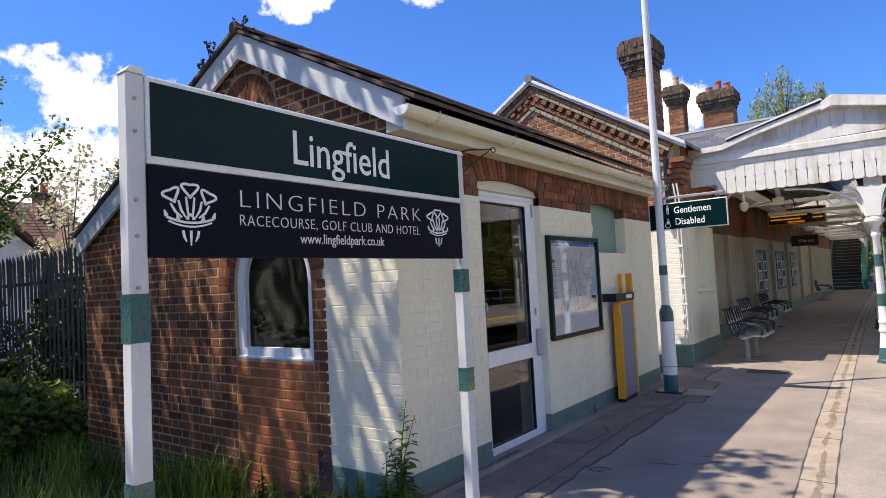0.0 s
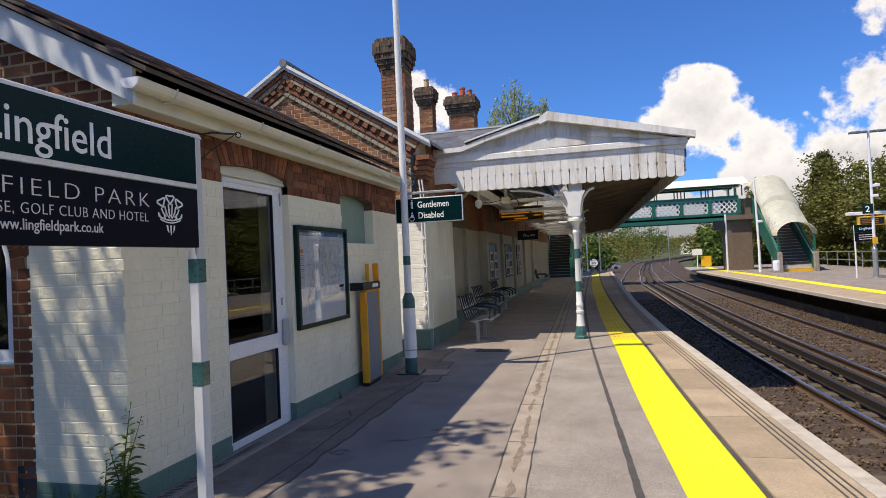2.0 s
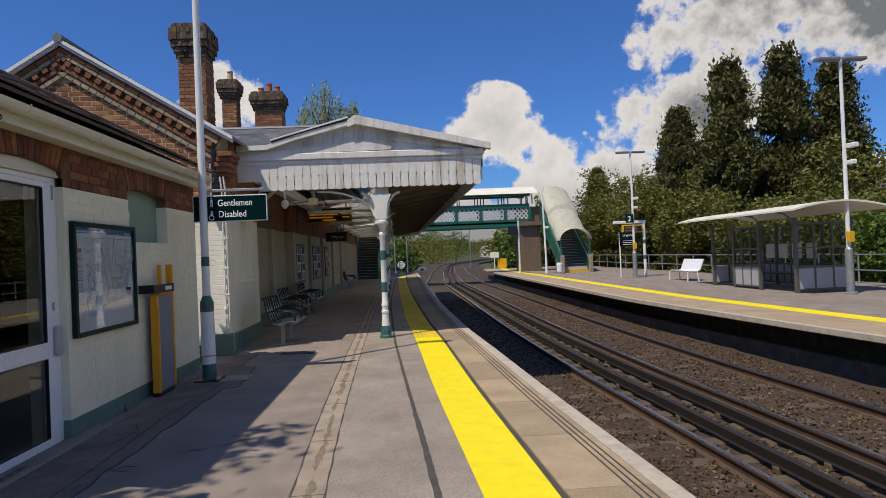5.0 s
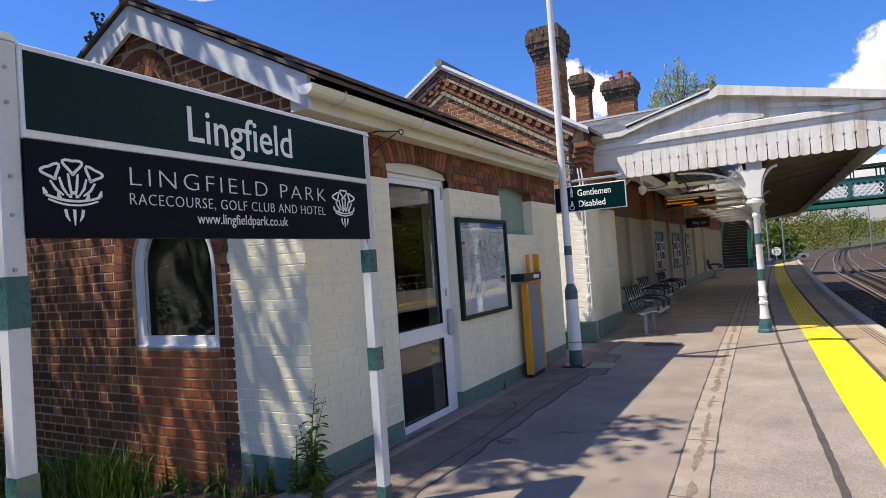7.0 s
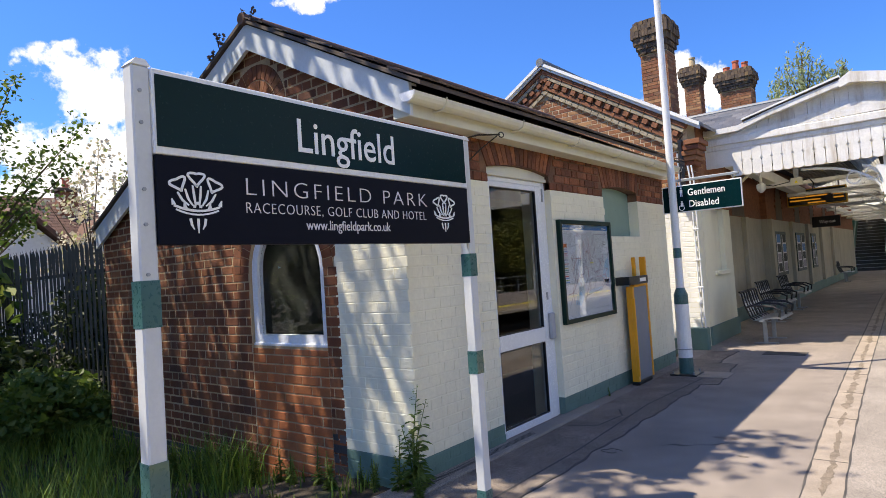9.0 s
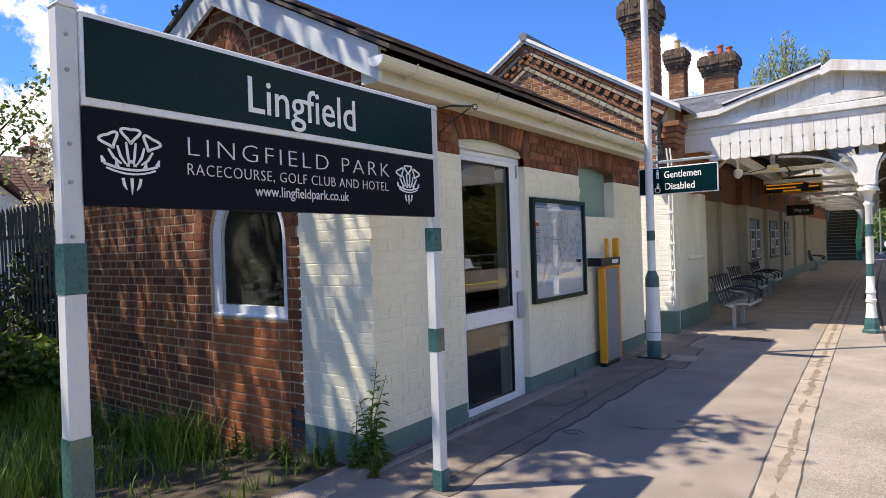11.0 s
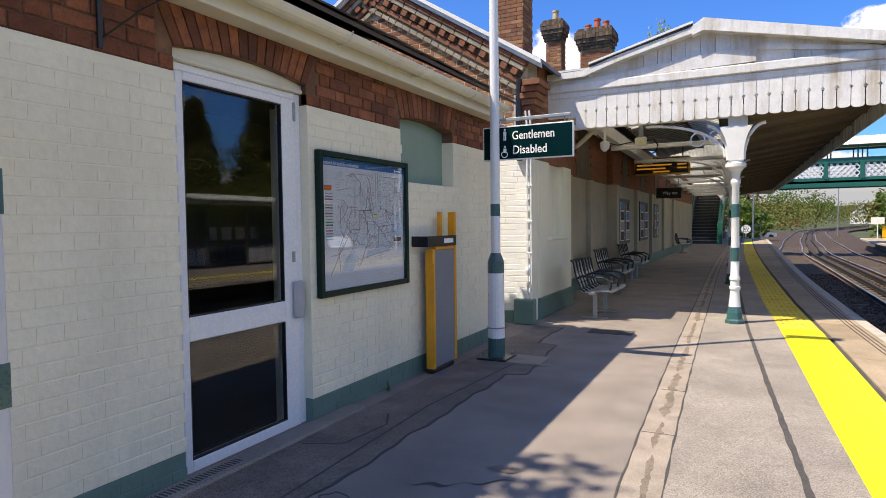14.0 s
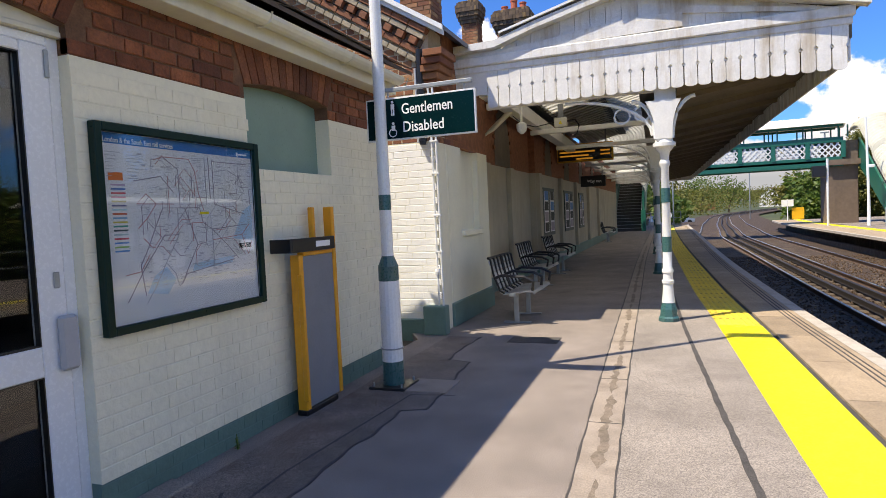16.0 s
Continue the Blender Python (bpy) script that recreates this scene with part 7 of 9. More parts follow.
glazed((SX0, 19.2), (SX0, 20.75), "y")
glazed((SX0, SY0), (SX1, SY0), "x")
glazed((SX0, SY1), (SX1, SY1), "x")
for ya, yb in ((SY0, 18.6), (18.6, 19.8), (19.8, 21.0), (21.0, SY1)):
    glazed((SX1, ya), (SX1, yb), "y")
rf = B()
pr = [(13.45 + 2.9 * t, SH + 0.12 + 0.32 * math.sin(math.pi * (0.12 + 0.8 * t))) for t in np.linspace(0, 1, 9)]
prism(rf, pr + [(u, v - 0.05) for u, v in pr[::-1]], "y", SY0 - 1.2, SY1 + 1.2)
part("roof", rf, "canopy_sheet", sh, "curved pale roof")
for y in (SY0, 19.0, 20.6, SY1):
    part("roof_arm", tube(B(), [(SX0, y, SH - 0.1), (SX0 - 0.3, y, SH + 0.15), (SX0 - 0.6, y, SH + 0.22)], 0.03, 6), "shelter_frame", sh)
for k in range(4):
    part("notice", box(B(), SX1 - 0.06, SX1 - 0.045, 18.8 + 0.75 * k, 19.3 + 0.75 * k, 0.95, 1.45), "map_paper", sh, "pale notice sheet")
part("seat", box(B(), SX1 - 0.5, SX1 - 0.15, 18.5, 21.5, 0.42, 0.47, 0.01), "shelter_frame", sh)

# ---- white bench, lamps and signs of the far platform ----
wbn = thing("white_bench", (14.5, 25.1, P2Z), "white perforated metal bench with rounded arms", "bench")
prof = [(0.0, 0.0), (0.02, 0.38), (0.08, 0.44), (0.45, 0.42), (0.56, 0.48), (0.72, 0.88), (0.74, 0.92)]
seatb = B()
prism(seatb, prof[2:] + [(u + 0.02, v - 0.025) for u, v in prof[2:][::-1]], "y", 0.0, 1.8)
part("seat_shell", seatb, "seat_white", wbn)
for y in (0.0, 1.77):
    part("leg", tube(B(), [(0.02, y, 0.0), (0.02, y, 0.36), (0.09, y, 0.43), (0.45, y, 0.41), (0.5, y, 0.0)], 0.03, 7), "seat_white", wbn)


def platform_lamp(x, y, h):
    ob = thing("platform_lamp", (x, y, P2Z), "galvanised twin-arm platform lamp with cameras", "lamp post", "platform lamps")
    part("foot", lathe(B(), [(0.17, 0.0), (0.17, 0.04), (0.10, 0.06), (0.10, 1.25), (0.06, 1.32)], 12), "galv", ob)
    part("mast", lathe(B(), [(0.06, 1.3), (0.045, h)], 10), "post_white", ob)
    for s in (-1, 1):
        part("head", box(B(), min(0.05 * s, 0.72 * s), max(0.05 * s, 0.72 * s), -0.12, 0.12, h - 0.04, h + 0.05, 0.02), "lead", ob, "flat lamp head")
    part("camera", box(B(), 0.04, 0.22, -0.3, 0.0, h * 0.62, h * 0.62 + 0.13, 0.02), "post_white", ob, "white security camera")
    part("camera", box(B(), 0.02, 0.18, -0.25, 0.0, h * 0.55, h * 0.55 + 0.12, 0.02), "post_white", ob)
    part("control_box", box(B(), -0.09, 0.09, -0.14, -0.04, 1.45, 1.75, 0.01), "signal_yellow", ob, "small yellow box")
    return ob


platform_lamp(15.05, 16.3, 6.55)
platform_lamp(14.05, 29.8, 6.25)
s2 = thing("platform_sign", (13.45, 30.2, P2Z), "small green and navy station sign on two white posts", "sign")
for x in (0.02, 0.78):
    part("post", tube(B(), [(x, 0, 0), (x, 0, 2.3)], 0.035, 8), "post_white", s2)
part("name_panel", box(B(), 0.0, 0.8, -0.05, -0.03, 1.98, 2.3), "green_sign", s2, "dark green panel")
part("advert_panel", box(B(), 0.0, 0.8, -0.05, -0.03, 1.60, 1.97), "navy", s2, "navy panel")
writing("lettering", "Lingfield", 0.16, (0.17, -0.052, 2.09), "y", "letter", s2, width=0.48, label="white station name lettering")
for k in range(3):
    part("text_bar", box(B(), 0.16, 0.66, -0.054, -0.05, 1.85 - 0.09 * k, 1.875 - 0.09 * k), "grey_letter", s2, "pale bar of small print")
n2 = thing("platform_number", (13.83, 29.7, 2.55), "dark green platform number sign on the lamp post", "sign")
part("panel", box(B(), -0.2, 0.2, -0.03, 0.0, 0, 0.42, 0.004), "frame_green", n2)
writing("number", "2", 0.36, (-0.1, -0.034, 0.08), "y", "letter", n2, bold=0.006, label="white number")
part("clamp", tube(B(), [(0.2, -0.01, 0.1), (0.22, 0.1, 0.1)], 0.02, 6), "galv", n2)
gn = thing("display_gantry", (15.05, 31.0, P2Z), "white bracket post carrying a yellow departure display", "display")
part("post", tube(B(), [(0, 0, 0), (0, 0, 2.85)], 0.075, 10), "post_white", gn)
for z in (0.9, 1.7):
    part("band", lathe(B(), [(0.078, z), (0.078, z + 0.2)], 10), "post_green", gn)
part("arm", box(B(), -1.6, 0.1, -0.06, 0.06, 2.75, 2.9, 0.02), "post_white", gn)
part("case", box(B(), -1.15, -0.12, -0.15, 0.15, 2.28, 2.68, 0.02), "signal_yellow", gn, "yellow display case")
part("screen", box(B(), -1.1, -0.17, -0.158, -0.15, 2.33, 2.63), "black", gn)
for k in range(3):
    part("line", box(B(), -1.05, -0.4, -0.161, -0.158, 2.38 + 0.08 * k, 2.41 + 0.08 * k), "amber", gn, "amber lit line of unreadable text")

# railings behind the far platform
ra = thing("railing", (0, 0, 0), "grey tubular railing along the back of the far platform", "railing")
FEN = lambda y: E2(y) + 8.7
for z in (0.45, 0.98):
    part("rail", tube(B(), [(FEN(y), y, P2Z + z) for y in steps(-6, 56, 2)], 0.028, 6), "galv", ra)
rpost = mesh_of(tube(B(), [(0, 0, 0), (0, 0, 1.0)], 0.03, 6), "post", "galv")
for y in steps(-6, 56, 2):
    part("post", rpost, None, ra, at=(FEN(y), y, P2Z))
# things at the far end
es = thing("end_sign", (10.6, 55.0, P2Z), "yellow end-of-platform board with a white notice", "sign")
part("post", tube(B(), [(0, 0, 0), (0, 0, 1.6)], 0.04, 6), "post_white", es)
part("notice", box(B(), -0.4, 0.4, -0.03, 0, 1.05, 1.55), "letter", es)
part("board", box(B(), 0.3, 1.1, 0.1, 0.16, 0.1, 0.95), "signal_yellow", es, "yellow board")
wsn = thing("whistle_board", (2.2, 52.0, -0.9), "round white whistle board with a black letter on a post", "sign")
part("disc", tube(B(), [(0, 0, 1.5), (0, -0.03, 1.5)], 0.32, 20), "letter", wsn)
writing("letter", "W", 0.34, (-0.155, -0.036, 1.38), "y", "black", wsn, label="black letter")
part("post", tube(B(), [(0, 0.02, -0.4), (0, 0.02, 1.5)], 0.04, 6), "galv", wsn)
el = thing("end_fence", (0, 0, 0), "low mesh fence across the end of the platform", "fence")
for z in (0.3, 0.75, 1.15):
    part("rail", tube(B(), [(-3.0, 49.5, z - 0.3), (3.1, 49.5, z - 0.3)], 0.025, 6), "galv", el)
for x in steps(-3, 3.1, 0.5):
    part("post", tube(B(), [(x, 49.5, -1.3), (x, 49.5, 0.9)], 0.03, 6), "galv", el)
for k, (x, y, hgt) in enumerate(((1.5, 62, 6), (4.2 - 1.5, 70, 7), (-1, 75, 6), (14.5, 62, 8), (0.4, 90, 7), (13, 100, 7))):
    ob = thing("lamp_mast", (x, y, -1.3), "slim grey lamp mast in the distance", "lamp post", "distant masts")
    part("mast", tube(B(), [(0, 0, 0), (0, 0, hgt)], 0.07, 6), "galv", ob)
    part("head", box(B(), -0.3, 0.3, -0.1, 0.1, hgt, hgt + 0.1), "galv", ob)
def far_house(x, y, w, h, turn, mat):
    ob = thing("far_house", (x, y, -1.4), "small brick house with a tiled roof in the distance", "house", "distant houses", turn=turn)
    part("wall", prism(B(), [(-w / 2, 0), (w / 2, 0), (w / 2, h), (0, h + w * 0.4), (-w / 2, h)], "y", 0, w * 1.3), mat, ob)
    part("roof", prism(B(), [(-w / 2 - 0.3, h - 0.15), (0, h + w * 0.42), (w / 2 + 0.3, h - 0.15), (w / 2 + 0.3, h + 0.05), (0, h + w * 0.42 + 0.2), (-w / 2 - 0.3, h + 0.05)], "y", -0.3, w * 1.3 + 0.3), "roof_tile", ob)
    for k in (-0.25, 0.25):
        for z in (0.9, 3.3):
            if z + 1.2 < h + 0.5:
                part("window", box(B(), k * w - 0.5, k * w + 0.5, -0.03, 0.05, z, z + 1.2), "dark", ob)
    return ob


far_house(17, 290, 7, 5, 10, "gable")
far_house(44, 310, 9, 5, -20, "render_white")
far_house(9, 300, 8, 5, 30, "gable")


def parked_car(x, y, turn):
    ob = thing("parked_car", (x, y, -1.35), "pale silver car parked beyond the platform end", "car", "parked cars", turn=turn)
    part("body", prism(B(), [(-2.0, 0.3), (2.0, 0.3), (2.05, 0.75), (1.2, 0.9), (0.7, 1.4), (-1.0, 1.45), (-1.7, 0.95), (-2.05, 0.85)], "y", -0.8, 0.8), "blue_car", ob)
    part("window", prism(B(), [(-1.5, 0.95), (1.05, 0.92), (0.62, 1.33), (-0.95, 1.38)], "y", -0.81, 0.81), "black", ob)
    for wx in (-1.3, 1.3):
        for wy_ in (-0.75, 0.75):
            part("wheel", tube(B(), [(wx, wy_ - 0.1, 0.32), (wx, wy_ + 0.1, 0.32)], 0.32, 14), "black", ob)


parked_car(1.2, 84, 70)
parked_car(3.4, 95, 20)

# ---- plants ----
def leaf_mesh(name, pos, size, mat, rng, droop=0.3, long=1.6):
    """One small folded leaf at each place of pos."""
    n = len(pos)
    g = np.random.default_rng(rng.randrange(1 << 30))
    c = np.asarray(pos, dtype=float)
    d = g.normal(size=(n, 3))
    d[:, 2] = d[:, 2] * 0.6 - droop
    d /= np.linalg.norm(d, axis=1)[:, None]
    s = g.normal(size=(n, 3))
    s -= (s * d).sum(1)[:, None] * d
    s /= np.linalg.norm(s, axis=1)[:, None]
    up = np.cross(d, s)
    k = size * g.uniform(0.6, 1.3, size=(n, 1))
    a, b = d * k * long * 0.5, s * k * 0.5
    v = np.stack([c - a, c + b + up * k * 0.12, c + a, c - b + up * k * 0.12], axis=1).reshape(-1, 3)
    f = np.arange(4 * n).reshape(-1, 4)
    me = bpy.data.meshes.new(name)
    me.from_pydata(v.tolist(), [], f.tolist())
    me.materials.append(M[mat])
    return me


def clumps(rng, centres, spread, per):
    out = []
    for c in centres:
        for _ in range(per):
            out.append((c[0] + rng.gauss(0, spread), c[1] + rng.gauss(0, spread), c[2] + rng.gauss(0, spread * 0.8)))
    return out


def limbs(bm, rng, base, tips, r0):
    for t in tips:
        mid = Vector(base).lerp(Vector(t), 0.5) + Vector((rng.uniform(-0.2, 0.2), rng.uniform(-0.2, 0.2), rng.uniform(0.1, 0.4)))
        tube(bm, [base, mid, t], [r0, r0 * 0.6, r0 * 0.15], 6)


def conifer(x, y, h, w, seed, z0=-1.3, tops=1):
    rng = random.Random(seed)
    ob = thing("conifer_tree", (x, y, z0), "tall dark green conifer with drooping foliage", "tree", "conifers")
    part("trunk", tube(B(), [(0, 0, 0), (0, 0, h * 0.9)], [0.3, 0.05], 8), "bark", ob)
    cs = []
    for k in range(520):
        t = rng.random() ** 1.15
        lead = rng.randrange(tops)
        off = (lead - (tops - 1) / 2) * w * 0.42
        top = h * (1.0 - 0.07 * abs(lead - (tops - 1) * 0.4))
        a = rng.random() * 2 * math.pi
        rad = w / 2 / (1 + 0.45 * (tops - 1)) * (1 - t ** 1.4) * rng.uniform(0.62, 1.15) * (1 + 0.16 * math.sin(3 * a + t * 9 + seed)) + 0.15
        cs.append((off + rad * math.cos(a), rad * math.sin(a), 0.4 + t * (top - 0.4)))
    part("crown", leaf_mesh("crown", clumps(rng, cs, w * 0.042, 140), 0.115 * w / 6, "leaf_dark", rng, 1.0, 2.4), None, ob)
    return ob


def broadleaf(name, x, y, z0, h, w, seed, mat, label, leaf=0.22, n=170, per=20, low=0.15, cat="tree"):
    rng = random.Random(seed)
    ob = thing(name, (x, y, z0), label, cat)
    cs = []
    lobes = [(rng.uniform(-0.3, 0.3) * w, rng.uniform(-0.3, 0.3) * w, rng.uniform(low + 0.25, 0.78) * h, rng.uniform(0.22, 0.36) * w) for _ in range(7)]
    for k in range(n):
        lx, ly, lz, lr = lobes[k % 7]
        d = Vector((rng.gauss(0, 1), rng.gauss(0, 1), rng.gauss(0, 0.9))).normalized() * lr * rng.uniform(0.75, 1.08)
        cs.append((lx + d.x, ly + d.y, max(lz + d.z * h / w, low * h)))
    bm = tube(B(), [(0, 0, -0.2), (0.05 * w, 0, h * 0.35)], [0.05 * w * 0.6, 0.03 * w], 7)
    limbs(bm, rng, (0.04 * w, 0, h * 0.3), [(l[0], l[1], l[2]) for l in lobes], 0.02 * w)
    part("trunk", bm, "bark", ob)
    part("crown", leaf_mesh("crown", clumps(rng, cs, w * 0.055, per), leaf, mat, rng), None, ob)
    return ob


conifer(28.6, 40, 15.6, 9.0, 1, tops=3)
conifer(24.0, 46, 12.9, 6.2, 2, tops=1)
conifer(22.0, 60, 10.4, 4.6, 3, tops=1)
conifer(18.5, 66, 8.0, 3.6, 4, tops=1)
conifer(37.0, 36, 12.5, 6.0, 5, tops=2)
SHRUB = "dense olive-green spring shrub behind the far platform"
for k, (x, y, h, w, mat) in enumerate(((20.6, 52, 6.5, 5.0, "leaf_olive"), (20.8, 45, 7.0, 5.0, "leaf_olive"), (20.6, 38, 5.6, 5.0, "leaf_olive"), (22.5, 33, 5.2, 5.5, "leaf_olive"), (24.5, 41, 8.0, 5.0, "leaf_olive"),
                                        (23, 27, 5.0, 5.5, "leaf_olive"), (26.5, 30, 7.0, 6.0, "leaf_olive"), (22.4, 21, 4.6, 5.0, "leaf"), (25.5, 20, 6.2, 6.0, "leaf_olive"), (22.5, 14.5, 4.4, 5.0, "leaf_olive"), (25, 11, 6.0, 6.0, "leaf"),
                                        (22, 7, 4.5, 5.0, "leaf_olive"), (19.6, 58, 5.6, 4.0, "leaf_olive"), (30, 52, 10.0, 7.0, "leaf_olive"), (21.5, 0, 4.5, 6, "leaf"), (22, -8, 5, 7, "leaf_olive"))):
    broadleaf("shrub", x, y, -1.3, h, w, 20 + k, mat, SHRUB, leaf=0.15, n=220, per=46, low=0.06, cat="shrub")
broadleaf("bare_tree", 27.3, 47.5, -1.3, 13.2, 5.5, 60, "leaf_willow", "pale thinly leafed tree between the conifers", leaf=0.12, n=110, per=16, low=0.4)


for k, (x, y, h, w) in enumerate(((22.2, 57, 10.3, 6.0), (26.2, 53, 9.4, 6.0), (19.0, 64, 8.6, 5.0), (29.0, 45, 9.6, 5.0), (33.0, 57, 13.6, 6.5))):
    broadleaf("olive_tree", x, y, -1.3, h, w, 140 + k, "leaf_olive" if k < 4 else "leaf_willow", "tall olive-green spring tree behind the far platform" if k < 4 else "pale thinly leafed tree behind the conifers", leaf=0.17, n=240 if k < 4 else 130, per=40 if k < 4 else 18, low=0.12)


# weeping tree behind the roofs
def willow(x, y, h, w, seed):
    rng = random.Random(seed)
    ob = thing("willow_tree", (x, y, -0.4), "silvery green weeping tree behind the station roofs", "tree")
    bm = tube(B(), [(0, 0, 0), (0.1, 0, h * 0.6), (0.2, 0, h * 0.92)], [0.3, 0.2, 0.06], 7)
    pos = []
    for k in range(90):
        a = rng.random() * 2 * math.pi
        rr = w / 2 * math.sqrt(rng.random())
        top = h * (1 - 0.28 * (rr / (w / 2)) ** 1.5 * rng.uniform(0.6, 1.3))
        if rng.random() < 0.16:
            top *= 0.9
        ln = rng.uniform(0.12, 0.4) * h
        m = 42
        for i in range(m):
            t = i / m
            pos.append((rr * math.cos(a) + 0.25 * t * math.cos(a) + rng.gauss(0, 0.07), rr * math.sin(a) + rng.gauss(0, 0.07), top - ln * t + rng.gauss(0, 0.05)))
        if k % 4 == 0:
            tube(bm, [(0.15, 0, h * 0.7), (rr * math.cos(a) * 0.6, rr * math.sin(a) * 0.6, top * 1.0), (rr * math.cos(a), rr * math.sin(a), top - 0.2)], [0.06, 0.03, 0.01], 5)
    part("trunk", bm, "bark", ob)
    part("crown", leaf_mesh("crown", pos, 0.10, "leaf_willow", rng, 1.3, 2.8), None, ob)


willow(-3.0, 45, 15.0, 4.2, 7)
willow(-0.9, 45.5, 13.6, 2.6, 8)

# far woods
rng = random.Random(31)
cs = []
for k in range(1250):
    a = rng.uniform(-0.32, 0.42)
    d = rng.uniform(95, 330)
    x, y = 2.8 + d * math.sin(a), d * math.cos(a)
    if abs(x - (EDGE(min(y, 300)) + 3)) < 7 + y * 0.02:
        continue
    r = rng.uniform(1.2, 2.6) + d * 0.004
    hh = rng.uniform(2.5, 5.0) + d * 0.014
    for i in range(9):
        cs.append((x + rng.gauss(0, r), y + rng.gauss(0, r), -1.2 + hh * rng.random() ** 0.7))
me = leaf_mesh("far_woods", clumps(rng, cs, 0.9, 12), 0.42, "leaf_olive", rng, 0.2, 1.2)
tagged(new("far_woods", me), "distant green woods and hedges along the railway", "woods", kind="stuff")
for k, (x, y, h, w, mat) in enumerate(((-1.0, 92, 6, 6, "leaf"), (6.3 - 4, 78, 4.0, 4, "leaf"), (17.5, 80, 7, 6, "leaf"), (19.5, 95, 8, 7, "leaf_olive"), (14.8, 70, 3.5, 3.5, "leaf"), (-6, 70, 8, 6, "leaf_dark"), (-3, 82, 6.5, 5, "leaf_dark"), (10.5, 190, 12, 10, "leaf"), (0.3, 150, 12, 8, "leaf_dark"), (19.5, 215, 11, 10, "leaf"))):
    broadleaf("far_tree", x, y, -1.3, h, w, 80 + k, mat, "rounded spring-green tree beyond the platform end", leaf=0.34, n=120, per=14, low=0.1)
vs, fs = [], []
for k in range(200):
    d = rng.uniform(900, 1700)
    a = rng.uniform(-0.5, 1.2)
    put_box(vs, fs, Matrix.Translation((d * math.sin(a), d * math.cos(a), 14 + 10 * noise.noise((d / 300, a * 3, 0)))), rng.uniform(12, 30), rng.uniform(12, 30), rng.uniform(4, 9))
me = bpy.data.meshes.new("far_hedges")
me.from_pydata(vs, [], fs)
me.materials.append(M["leaf_dark"])
tagged(new("far_hedges", me), "wooded ridge on the horizon", "woods", kind="stuff")


# ---- beside the near end of the building ----
pf = thing("palisade_fence", (-0.68, 3.6, 0.05), "grey-green steel palisade fence behind weeds", "fence")
pale_bm = B()
prism(pale_bm, [(-0.033, -0.35), (0.033, -0.35), (0.033, 1.97), (0.022, 2.06), (0.010, 2.0), (0.0, 2.10), (-0.010, 2.0), (-0.022, 2.06), (-0.033, 1.97)], "y", -0.003, 0.003)
for v in pale_bm.verts:
    v.co.y += 0.018 - 0.55 * abs(v.co.x)
    if v.co.z > 1.9:
        v.co.y -= (v.co.z - 1.9) * 0.35
pale = mesh_of(pale_bm, "pale", "fence_steel")
for k in range(66):
    part("pale", pale, None, pf, at=Matrix.Translation((-3.92 - k * 0.148, 0, 0.0)) @ Matrix.Rotation(radians(rng.uniform(-0.7, 0.7)), 4, "Y"))
for z in (0.25, 1.62):
    part("rail", box(B(), -13.7, -3.85, 0.03, 0.075, z, z + 0.05), "fence_steel", pf)
for x in (-3.88, -6.6, -9.3, -12.0):
    part("post", box(B(), x - 0.05, x + 0.05, 0.08, 0.16, -0.4, 2.0), "fence_steel", pf)

# overhanging tree whose branches dapple the wall and platform
rng = random.Random(17)
ot = thing("overhanging_tree", (-7.2, -0.6, -0.35), "spring tree with light green leaves overhanging the platform end", "tree")
bm = tube(B(), [(0, 0, -0.2), (0.1, 0.1, 2.5), (0.5, 0.3, 5.0), (0.9, 0.5, 7.6)], [0.24, 0.19, 0.14, 0.06], 8)
cs = []
for k in range(60):
    tx, ty, tz = rng.uniform(-1.0, 6.4), rng.uniform(-0.4, 2.9), rng.uniform(5.6, 8.2)
    if k % 2 == 0:
        limbs(bm, rng, (0.5, 0.3, rng.uniform(3.6, 5.4)), [(tx, ty, tz)], 0.05)
    for i in range(2):
        cs.append((tx + rng.gauss(0, 0.28), ty + rng.gauss(0, 0.28), tz + rng.gauss(0, 0.25)))
for k in range(95):
    tx, ty, tz = (rng.uniform(-0.6, 3.4), rng.uniform(0.5, 2.6), rng.uniform(5.4, 7.4)) if k % 2 else (rng.uniform(-2.4, 2.0), rng.uniform(-1.4, 1.0), rng.uniform(5.2, 7.2))
    cs.append((tx, ty, tz))
    if k % 6 == 0:
        limbs(bm, rng, (0.5, 0.3, rng.uniform(3.6, 5.4)), [(tx, ty, tz)], 0.05)
part("trunk", bm, "bark", ot)
part("crown", leaf_mesh("crown", clumps(rng, cs, 0.23, 52), 0.10, "leaf", rng, 0.3, 1.5), None, ot)
# tree added out of view to keep the sun off the verge
st = thing("shade_tree", (-10.4, -2.2, -0.35), "unseen leafy tree added to shade the rough verge", "tree")
bm = tube(B(), [(0, 0, -0.2), (0.1, 0.1, 2.5), (0.3, 0.2, 5.5)], [0.26, 0.2, 0.08], 8)
cs = []
for k in range(110):
    a, q = rng.random() * 6.283, math.sqrt(rng.random())
    tx, ty, tz = 0.6 + 3.6 * q * math.cos(a), 0.4 + 2.4 * q * math.sin(a), rng.uniform(4.6, 7.4)
    cs.append((tx, ty, tz))
    if k % 5 == 0:
        limbs(bm, rng, (0.2, 0.1, rng.uniform(2.5, 5.0)), [(tx, ty, tz)], 0.05)
part("trunk", bm, "bark", st)
part("crown", leaf_mesh("crown", clumps(rng, cs, 0.32, 130), 0.15, "leaf", rng, 0.3, 1.5), None, st)
